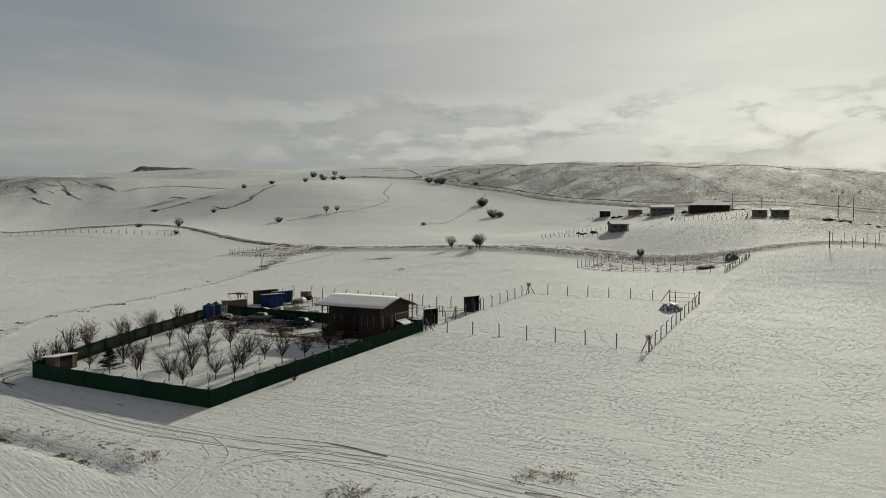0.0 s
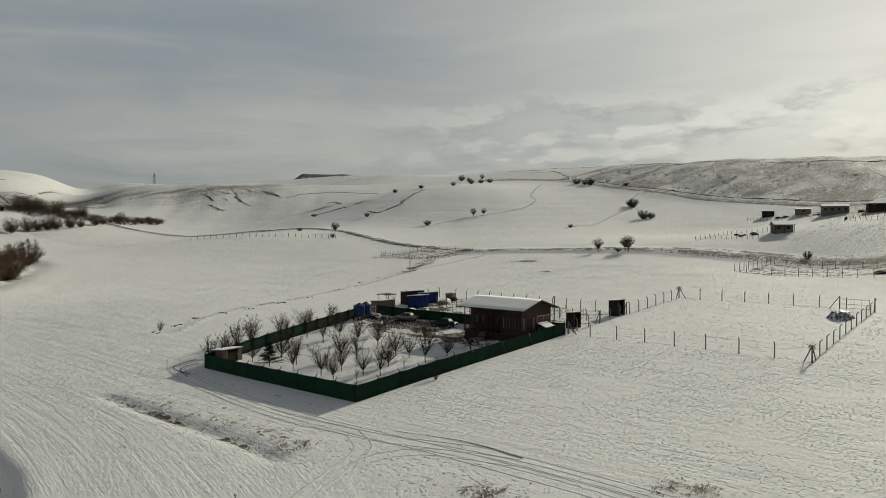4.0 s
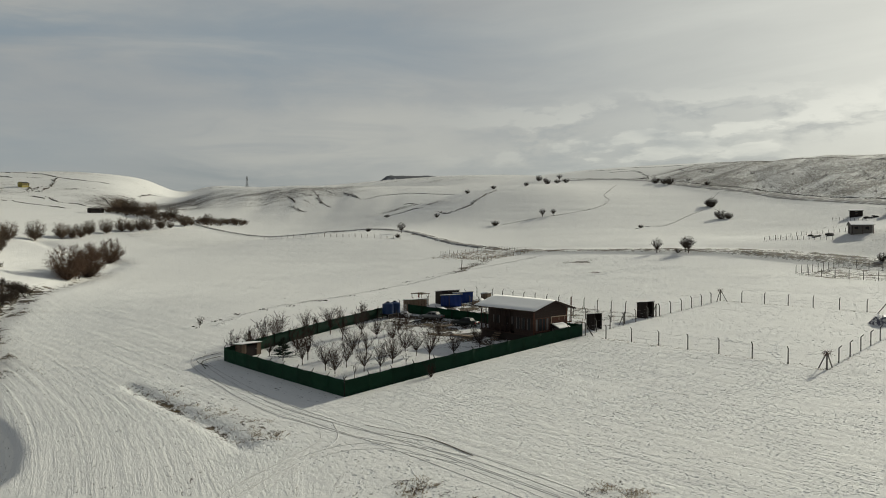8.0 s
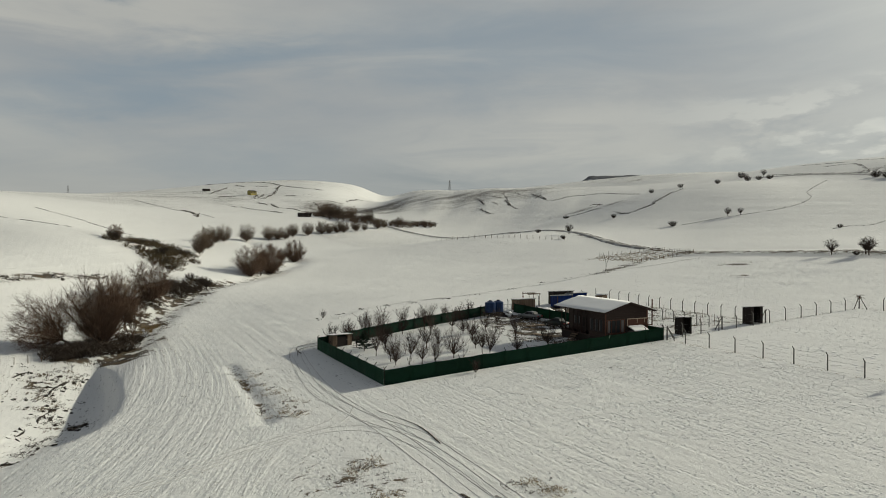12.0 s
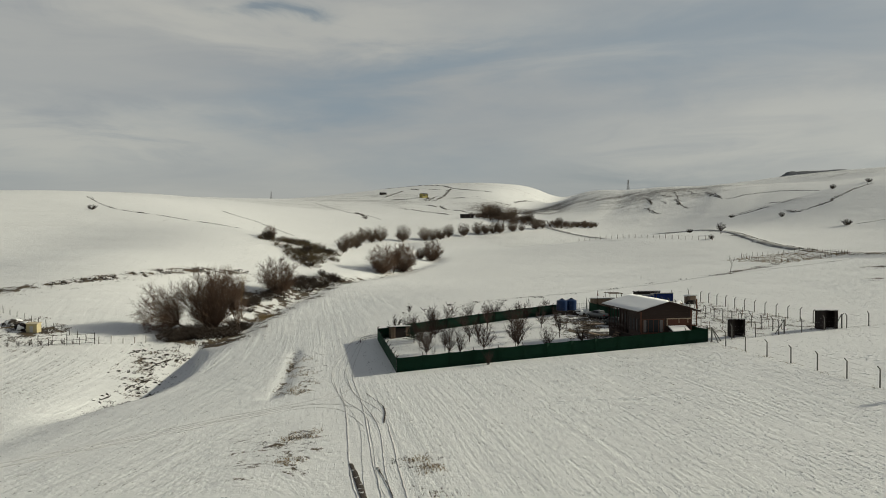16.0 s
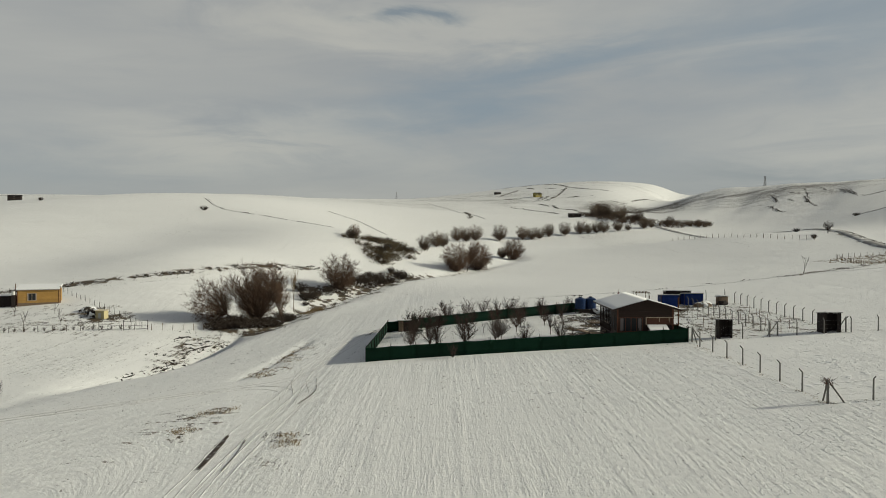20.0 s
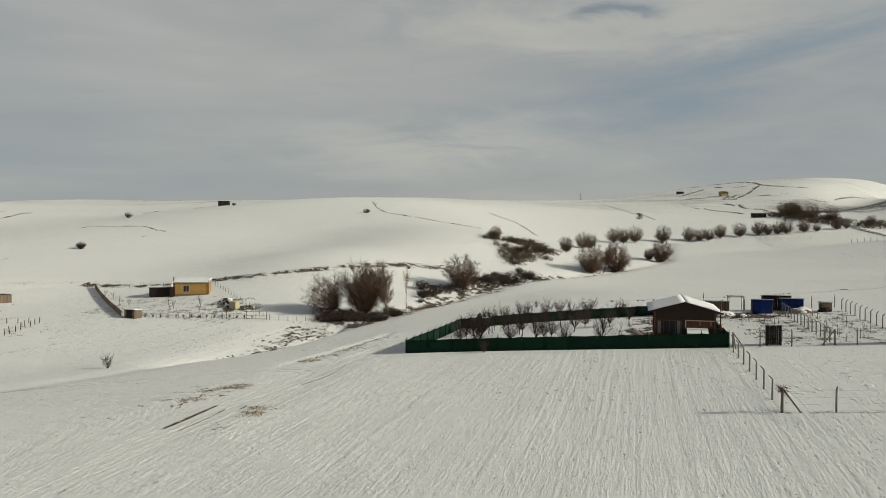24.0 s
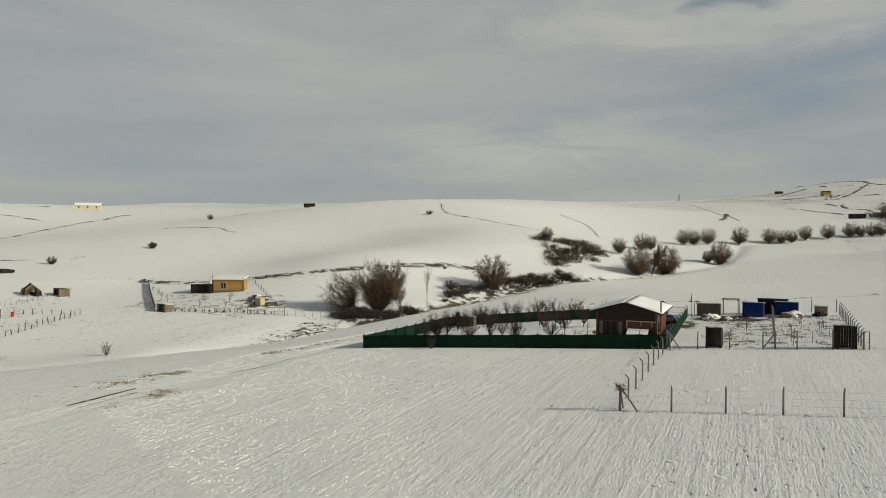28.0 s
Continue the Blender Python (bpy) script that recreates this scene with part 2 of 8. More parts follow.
M_SILVER = mat("silver_grey_car_paint", (0.20, 0.205, 0.20), 0.35, 0.4, vary=0.12, scale=2, bump=0)
M_DARKCAR = mat("dark_green_car_paint", (0.016, 0.022, 0.018), 0.35, 0.2, vary=0.2, scale=2, bump=0)
M_ROCK = mat("dark_earth_and_stone", (0.055, 0.045, 0.036), 0.95, vary=0.5, scale=2, bump=0.8, second=(0.62, 0.62, 0.6), spots=0.60, dist=0.1)
M_SOIL = mat("wet_dark_soil", (0.028, 0.022, 0.017), 0.95, vary=0.5, scale=2, bump=0.8, second=(0.66, 0.66, 0.64), spots=0.66, dist=0.1)
M_SCRUB = mat("dark_scrub", (0.045, 0.034, 0.026), 0.95, vary=0.5, scale=2, bump=0, each=0.3)
M_CONIFER = mat("dark_conifer_needles", (0.010, 0.022, 0.012), 0.9, vary=0.4, scale=4, bump=0)
M_WHITE = mat("white_render", (0.42, 0.42, 0.40), 0.85, vary=0.12, scale=2)
M_GREYWALL = mat("grey_rendered_wall", (0.13, 0.122, 0.11), 0.9, vary=0.2, scale=1.5)
M_YELLOW = mat("bright_yellow_paint", (0.30, 0.25, 0.06), 0.6, vary=0.15, scale=2)
M_RED = mat("red_plastic", (0.40, 0.02, 0.02), 0.5, vary=0.15)
M_CREAM = mat("cream_sheeting", (0.55, 0.47, 0.33), 0.8, vary=0.2, scale=2, bump=0.4, dist=0.05)


def ground_material():
    """Thin wind-combed snow over ploughed soil, straw and stones; the attributes carry the land's stains and some
    painted shade.
    """
    m = bpy.data.materials.new("snow_over_ploughed_soil")
    m.use_nodes = True
    nt = m.node_tree
    b = nt.nodes["Principled BSDF"]
    n, link = nt.nodes.new, nt.links.new

    def value(name):
        a = n("ShaderNodeAttribute")
        a.attribute_name = name
        return a.outputs["Fac"]

    def mth(op, a, b_=None, c=None, clamp=False):
        q = n("ShaderNodeMath")
        q.operation, q.use_clamp = op, clamp
        for k, v in enumerate((a, b_, c)):
            if v is None:
                continue
            if isinstance(v, (int, float)):
                q.inputs[k].default_value = v
            else:
                link(v, q.inputs[k])
        return q.outputs[0]

    def noise_at(vec, scale, detail=4, rough=0.55, dist=0.0):
        t = n("ShaderNodeTexNoise")
        t.inputs["Scale"].default_value, t.inputs["Detail"].default_value = scale, detail
        t.inputs["Roughness"].default_value, t.inputs["Distortion"].default_value = rough, dist
        link(vec, t.inputs[0])
        return t.outputs[0]

    tc = n("ShaderNodeTexCoord")
    here = tc.outputs["Object"]
    fu, fv = value("across"), value("along")
    def stretched(a, b_):
        q = n("ShaderNodeCombineXYZ")
        link(mth("MULTIPLY", fu, a), q.inputs[0]), link(mth("MULTIPLY", fv, b_), q.inputs[1])
        return q.outputs[0]

    # combed field: fast across the furrows, slow along them, at two widths
    dash = noise_at(stretched(1.0, 0.17), 4.2, 5, 0.68, 0.6)
    furrow = noise_at(stretched(1.0, 0.028), 1.1, 4, 0.62, 0.3)
    clod = noise_at(here, 2.6, 6, 0.70)
    swell = noise_at(here, 0.45, 4, 0.55)
    drift = noise_at(here, 0.035, 4, 0.5)
    patch = noise_at(here, 0.16, 6, 0.62)
    grain = noise_at(here, 7.0, 3, 0.6)
    bare, worked, stone = value("bare"), value("worked"), value("stony")
    # chance that soil shows through; worked fields get extra, painting the clods' small shadows
    h = mth("ADD", mth("MULTIPLY", dash, 0.60), mth("MULTIPLY", clod, 0.40))
    thr = mth("MULTIPLY_ADD", worked, 0.072, mth("MULTIPLY", mth("SUBTRACT", drift, 0.5), 0.10))
    thr = mth("ADD", thr, mth("MULTIPLY", mth("SUBTRACT", furrow, 0.5), mth("MULTIPLY", worked, 0.24)))
    thr = mth("MULTIPLY_ADD", mth("MULTIPLY", bare, mth("MULTIPLY_ADD", patch, 2.2, mth("MULTIPLY_ADD", swell, 2.6, -2.05))), 0.80, thr)
    soil = n("ShaderNodeMapRange")
    soil.interpolation_type = "SMOOTHSTEP"
    soil.inputs["From Min"].default_value, soil.inputs["From Max"].default_value = 0.0, 0.06
    link(mth("SUBTRACT", mth("ADD", thr, 0.245), mth("MULTIPLY", h, 0.72)), soil.inputs[0])
    # far hillsides: stones and dead grass in patches of metres, also greying for slope shade
    flat = n("ShaderNodeMapping")
    flat.inputs["Scale"].default_value = (1.25, 0.40, 1.0)
    link(here, flat.inputs[0])
    pebble = noise_at(flat.outputs[0], 1.0, 7, 0.76)
    gully = noise_at(stretched(0.010, 0.035), 1.0, 4, 0.6, 1.2)
    st = n("ShaderNodeMapRange")
    st.interpolation_type = "SMOOTHSTEP"
    st.inputs["From Min"].default_value, st.inputs["From Max"].default_value = 0.0, 0.13
    link(mth("SUBTRACT", mth("MULTIPLY", stone, mth("MULTIPLY_ADD", gully, 0.62, 0.27)), mth("MULTIPLY_ADD", pebble, 1.25, -0.17)), st.inputs[0])
    cover = mth("MAXIMUM", soil.outputs[0], mth("MULTIPLY", st.outputs[0], 0.85))
    straw = n("ShaderNodeMapRange")
    straw.inputs["From Min"].default_value, straw.inputs["From Max"].default_value = 0.46, 0.62
    link(swell, straw.inputs[0])
    earth = n("ShaderNodeMix")
    earth.data_type = "RGBA"
    earth.inputs["A"].default_value, earth.inputs["B"].default_value = (0.050, 0.041, 0.034, 1), (0.105, 0.078, 0.047, 1)
    link(straw.outputs[0], earth.inputs["Factor"])
    snow = n("ShaderNodeMix")
    snow.data_type = "RGBA"
    snow.inputs["A"].default_value, snow.inputs["B"].default_value = (0.70, 0.695, 0.665, 1), (0.82, 0.815, 0.79, 1)
    link(mth("ADD", mth("MULTIPLY", drift, 0.5), mth("ADD", mth("MULTIPLY", clod, 0.25), mth("MULTIPLY", dash, 0.25))), snow.inputs["Factor"])
    col = n("ShaderNodeMix")
    col.data_type = "RGBA"
    link(cover, col.inputs["Factor"])
    link(snow.outputs["Result"], col.inputs["A"]), link(earth.outputs["Result"], col.inputs["B"])
    link(col.outputs["Result"], b.inputs["Base Color"])
    b.inputs["Roughness"].default_value, b.inputs["Specular IOR Level"].default_value = 0.8, 0.2
    # relief in metres
    hh = mth("MULTIPLY", dash, mth("MULTIPLY_ADD", worked, 0.060, 0.034))
    hh = mth("ADD", hh, mth("MULTIPLY", furrow, mth("MULTIPLY", worked, 0.15)))
    hh = mth("ADD", hh, mth("MULTIPLY", clod, mth("MULTIPLY_ADD", bare, 0.30, mth("MULTIPLY_ADD", worked, 0.035, 0.055))))
    hh = mth("ADD", hh, mth("MULTIPLY", swell, 0.11))
    hh = mth("ADD", hh, mth("MULTIPLY", grain, 0.022))
    hh = mth("ADD", hh, mth("MULTIPLY", patch, 0.20))
    ledge = n("ShaderNodeMapping")
    ledge.inputs["Scale"].default_value = (0.012, 0.012, 0.30)
    link(here, ledge.inputs[0])
    hh = mth("ADD", hh, mth("MULTIPLY", noise_at(ledge.outputs[0], 1.0, 4, 0.6), 0.9))
    hh = mth("ADD", hh, mth("MULTIPLY", gully, mth("MULTIPLY", stone, 2.0)))
    hh = mth("ADD", hh, mth("MULTIPLY", pebble, mth("MULTIPLY", stone, 1.1)))
    bp = n("ShaderNodeBump")
    bp.inputs["Strength"].default_value, bp.inputs["Distance"].default_value = 0.95, 1.0
    link(hh, bp.inputs["Height"])
    link(bp.outputs[0], b.inputs["Normal"])
    return m


M_GROUND = ground_material()

# ---- the land ----
BASE = -5.16
HILLS = []


def hill(x, y, radius, height):
    """One soft swell of the land."""
    HILLS.append((x, y, radius, height))


hill(-1161, 707, 518, 86.20)
hill(-40, 691, 158, 41.68)
hill(-768, -360, 210, 33.77)
hill(-1449, 1469, 319, 72.97)
hill(-460, 788, 210, 46.72)
hill(-40, 326, 106, 17.26)
hill(-347, -117, 89, 25.39)
hill(-1483, -327, 374, 39.87)
hill(-404, -571, 182, 34.80)
hill(-92, 8, 29, -4.62)
hill(-276, 470, 118, 9.10)
hill(-567, -81, 87, 16.06)
hill(-955, -855, 207, 36.46)
hill(-173, -170, 67, 8.02)
hill(-487, 1726, 431, 79.57)
hill(-109, 317, 43, -6.45)
hill(-185, 99, 37, -1.40)
hill(-40, -13, 22, -2.61)
hill(-233, 8, 32, 7.27)
hill(-852, 278, 135, 21.15)
hill(-881, 545, 155, -35.85)
hill(-40, 470, 66, 9.84)
hill(52, 152, 52, 0.39)
hill(-649, 223, 101, -13.62)
hill(-132, 403, 57, -2.26)
hill(-40, -486, 137, 13.07)
hill(-2032, 1210, 368, 108.99)
hill(-427, -1383, 374, 49.50)
hill(-671, 424, 116, 22.36)
hill(-1, -85, 37, -2.75)
hill(-355, 606, 101, 11.65)
hill(-330, 350, 66, 16.18)
hill(-74, 185, 22, -0.38)
hill(-170, -15, 24, 5.57)
hill(-148, 31, 22, -3.28)
hill(-1123, 350, 179, 30.76)
hill(-2032, 60, 319, 55.57)
hill(-768, 60, 116, 12.32)
hill(-955, 975, 207, 26.73)
hill(-270, 193, 43, 7.26)
hill(-513, -213, 87, 14.35)
hill(-513, 60, 76, 6.37)
hill(-49, 26, 22, -0.51)
hill(-1, 205, 24, 5.22)
hill(-40, 210, 24, -4.39)
hill(-1449, -1349, 498, 65.85)
hill(101, 587, 87, 12.53)
hill(-297, -9, 43, 5.80)
hill(-276, -350, 76, 17.03)
hill(-383, 152, 89, -2.68)
hill(-40, 1181, 280, 72.15)
hill(-181, 587, 87, 11.70)
hill(-74, -65, 22, -0.18)
hill(-93, 74, 22, -0.30)
hill(-213, 60, 28, -2.31)
hill(-1190, 2052, 575, 109.70)
hill(-436, -46, 66, 8.40)
hill(-26, 113, 22, 0.89)
hill(-1161, 60, 179, 13.55)
hill(-40, 290, 37, 2.88)
hill(346, 446, 137, 37.16)
hill(-450, 296, 76, -12.13)
hill(-743, -128, 116, 12.64)
hill(-140, 233, 32, 0.51)
hill(-132, 152, 22, 0.64)
hill(-2262, -535, 575, 73.19)
hill(-40, 533, 76, 7.88)
hill(-40, 2360, 575, 64.48)
hill(-567, 201, 87, 11.51)
hill(-374, 394, 76, 7.82)
hill(39, -19, 22, -0.79)
hill(-40, -911, 243, 18.11)
hill(54, 85, 24, 0.96)
hill(93, 290, 43, -4.12)
hill(-213, 160, 32, -1.42)
hill(-109, -9, 22, 1.78)
hill(-105, -52, 22, -2.03)
hill(-1011, -500, 179, 16.93)
hill(-1000, 415, 60, -11)


def seg_dist(x, y, line):
    """Distance from points to a broken line, the length along it, and the side (+ is left of its way)."""
    x, y = np.asarray(x, float), np.asarray(y, float)
    best, along, side, run = np.full(np.broadcast(x, y).shape, 1e9), np.zeros(np.broadcast(x, y).shape), np.zeros(np.broadcast(x, y).shape), 0.0
    for (ax, ay), (bx, by) in zip(line, line[1:]):
        ux, uy = bx - ax, by - ay
        long = math.hypot(ux, uy)
        t = np.clip(((x - ax) * ux + (y - ay) * uy) / long**2, 0, 1)
        d = np.hypot(x - ax - t * ux, y - ay - t * uy)
        nearer = d < best
        along = np.where(nearer, run + t * long, along)
        side = np.where(nearer, np.sign((y - ay) * ux - (x - ax) * uy), side)
        best = np.where(nearer, d, best)
        run += long
    return best, along, side


def bell(d, width):
    return np.exp(-(d / width) ** 2)


CREEK = [(20, -4), (-30, 7), (-47, 11), (-62, 13), (-70, 17), (-84, 18.5), (-97, 20.5), (-112, 25), (-131, 27), (-152, 33), (-180, 44), (-205, 60), (-250, 88), (-300, 92), (-390, 95), (-470, 175), (-560, 190), (-680, 240)]
DITCH = [(-82, 37), (-71, 36.6), (-55, 36), (-47, 35)]
FAR_ROAD = [(-620, 196), (-444, 232), (-368, 245), (-305, 238), (-228, 216), (-157, 202), (-130, 205), (-102, 210), (-60, 214), (-20, 214), (60, 216)]


FIELD_EDGE = [(-109.7, 61.0), (-117.4, 70.8), (-122.0, 82.5), (-122.5, 93.0), (-125.2, 103.6), (-129.9, 124.0), (-135.4, 139.0), (-138.9, 149.2), (-141.7, 169.3), (-145.4, 191.0)]
FAR_VALLEY = [(-560, 205), (-640, 240), (-720, 280), (-820, 325), (-940, 385), (-1100, 455), (-1300, 520)]


def hillside(x, y):
    """Gullies that run down the stony hillside and the far hill faces."""
    x, y = np.asarray(x, float), np.asarray(y, float)
    foot = 395 - 0.42 * (x + 92)
    m = np.clip((y - foot) / 60, 0, 1) * np.clip((x + 340) / 80, 0, 1) * np.clip((foot + 330 - y) / 150, 0, 1)
    u = x + 0.55 * (y - foot) + 9 * np.sin(y / 37.0)
    g = np.abs(np.sin(u / 31.0 + 0.8 * np.sin(u / 83.0))) ** 0.7 + 0.4 * np.abs(np.sin(u / 13.0 + 1.0))
    z = m * 1.7 * (g - 0.9)
    m2 = np.exp(-(((x + 590) / 90) ** 2 + ((y - 350) / 110) ** 2))
    w = x * 0.6 + y * 0.9 + 8 * np.sin(x / 41.0)
    z = z + m2 * 2.5 * (np.abs(np.sin(w / 21.0)) ** 0.7 + 0.5 * np.abs(np.sin(w / 9.0 + 2)) - 0.9)
    v = np.clip((-x - 600) / 160, 0, 1)
    d = seg_dist(x, y, FAR_VALLEY)[0]
    z = z - 17 * v * bell(d, 42)
    m3 = np.exp(-(((x + 690) / 60) ** 2 + ((y - 250) / 60) ** 2))
    return z + m3 * 3.0 * (np.abs(np.sin((x - y) / 14.0)) - 0.6)


BLUFF_X, BLUFF_Y = (-104, -99, -86, -74, -65, -58, -55, -52, -48), (20.6, 21.2, 22.5, 22.8, 21.9, 20.0, 17.8, 14.6, 12.0)


def bluff(x, y):
    """The steep bank where the field breaks off above the creek."""
    edge = np.interp(x, BLUFF_X, BLUFF_Y)
    ends = np.clip((x + 108) / 12, 0, 1) * np.clip((-49 - x) / 9, 0, 1)
    return -1.7 * ends / (1 + np.exp(np.clip((y - edge + 0.9) / 0.35, -50, 50))) / (1 + np.exp(np.clip((9.0 - y) / 2.6, -50, 50)))


def land(x, y):
    """Height of the bare land at (x, y)."""
    x, y = np.asarray(x, float), np.asarray(y, float)
    z = np.full(np.broadcast(x, y).shape, BASE)
    for hx, hy, r, h in HILLS:
        z = z + h * np.exp(-((x - hx) ** 2 + (y - hy) ** 2) / (2 * r * r))
    d, s, _ = seg_dist(x, y, CREEK)
    z = z - (0.35 + 0.75 / (1 + np.exp(np.minimum(60, (x + 62) / 6)))) * bell(d, 3.2 + 0.004 * s)
    z = z + bluff(x, y)
    z = z + hillside(x, y)
    d, s, _ = seg_dist(x, y, DITCH)
    z = z - 0.30 * bell(d, 0.8)
    # the weedy strip beside the ditch stands above the field
    yd = np.interp(x, (-82, -71, -55, -47), (37, 36.6, 36, 35))
    ends = np.clip((x + 86) / 5, 0, 1) * np.clip((-44 - x) / 4, 0, 1)
    z = z + 0.07 * ends / (1 + np.exp(np.clip((yd + 0.5 - y) / 0.18, -50, 50))) * np.clip((42.5 - y) / 4.5, 0, 1)
    d, s, _ = seg_dist(x, y, FAR_ROAD)
    z = z + 0.5 * bell(d, 5)
    # the rough furrow along the edge of the upper field
    d, s, _ = seg_dist(x, y, FIELD_EDGE)
    z = z + 0.22 * bell(d, 0.9) * (0.7 + 0.3 * np.sin(s * 0.9 + 2 * np.sin(s * 0.37)))
    # small swells, growing with the distance from the lots
    far = np.clip(np.hypot(x + 45, y - 55) / 150 - 0.5, 0, 1)
    for wl, amp in ((9.0, 0.05), (23.0, 0.10), (70.0, 0.25)):
        ph = wl * 1.7
        z = z + far * amp * (np.sin(x / wl * 2.1 + ph) * np.cos(y / wl * 1.7 - ph) + np.sin((x + y) / wl * 1.3 + 2 * ph))
    return z


# dark edges in the snow: field banks, paths, road verges; (line, half width, strength). DITCH and FIELD_EDGE paint the
# shadow there.
DARK_LINES = [
    (DITCH, 0.5, 0.30),
    (FAR_ROAD, 2.6, 0.50),
    ([(-165, 207), (-132, 209.5), (-108, 214), (-78, 220), (-48, 222), (40, 222)], 1.2, 0.60),
    (FIELD_EDGE, 0.8, 0.20),
    ([(-139, 145), (-150, 165), (-157, 176)], 2.5, 0.4),
    ([(-124, -66), (-131, -42), (-136, -32), (-144, -17), (-154, -6), (-164, 1.5), (-176, 11.5), (-179, 21)], 2.2, 0.45),
]
# trodden and dug places, and soil with painted shade under the willows: x, y, radius, strength
DARK_SPOTS = [(-89, 98, 3.5, 0.5), (-91.5, 105, 2.5, 0.4), (-75, 86, 2.5, 0.35), (-90, 88, 2.5, 0.45), (-107, -10, 4, 0.35), (-112, -15, 3, 0.3), (-106, 15.5, 3, 0.55), (-110, 19, 4, 0.60), (-117, 25, 3, 0.35), (-155, 25, 5, 0.5), (-163, 33, 5, 0.55), (-180, 40, 6, 0.5), (-190, 45, 5, 0.45), (-56, 13, 2.5, 0.25), (-64, 15.5, 3, 0.28), (-73, 16.5, 3, 0.30), (-80, 14.5, 4, 0.26), (-90, 13, 5, 0.24), (-97, 14, 4, 0.26), (-69, 81, 3.5, 0.8), (-78, 84.5, 4.5, 0.95), (-85, 86, 4.5, 0.85), (-62, 80, 4, 0.45), (-88, 96, 4, 0.4), (-80, 89, 4, 0.5), (-36, -11, 5, 0.6), (-30, -8, 4, 0.6), (-120, 178, 6, 0.3), (-100, 160, 4, 0.3), (-10, 303, 12, 0.5), (-85, 360, 8, 0.4)]


def noise_field(x, y):
    """Slow uneven weights between 0 and 1 for patches."""
    v = 0.5 + 0.22 * np.sin(x * 0.61 + 1.3 * np.sin(y * 0.37)) * np.cos(y * 0.53 + 0.9 * np.sin(x * 0.29)) + 0.28 * np.sin(x * 0.23 - y * 0.31 + 2.0 * np.sin(x * 0.11))
    return np.clip(v - 0.12, 0, 1)


GRID = {}


def gz(x, y):
    """Height of the ground's sheet at one point."""
    z, n = GRID["z"], len(GRID["z"])
    p = (math.asinh((x - GRID["c"][0]) / GRID["a"]) - GRID["u0"]) / GRID["du"]
    q = (math.asinh((y - GRID["c"][1]) / GRID["a"]) - GRID["u0"]) / GRID["du"]
    i, j = min(n - 2, max(0, int(p))), min(n - 2, max(0, int(q)))
    f, g = p - i, q - j
    return float((z[i, j] * (1 - f) + z[i + 1, j] * f) * (1 - g) + (z[i, j + 1] * (1 - f) + z[i + 1, j + 1] * f) * g)


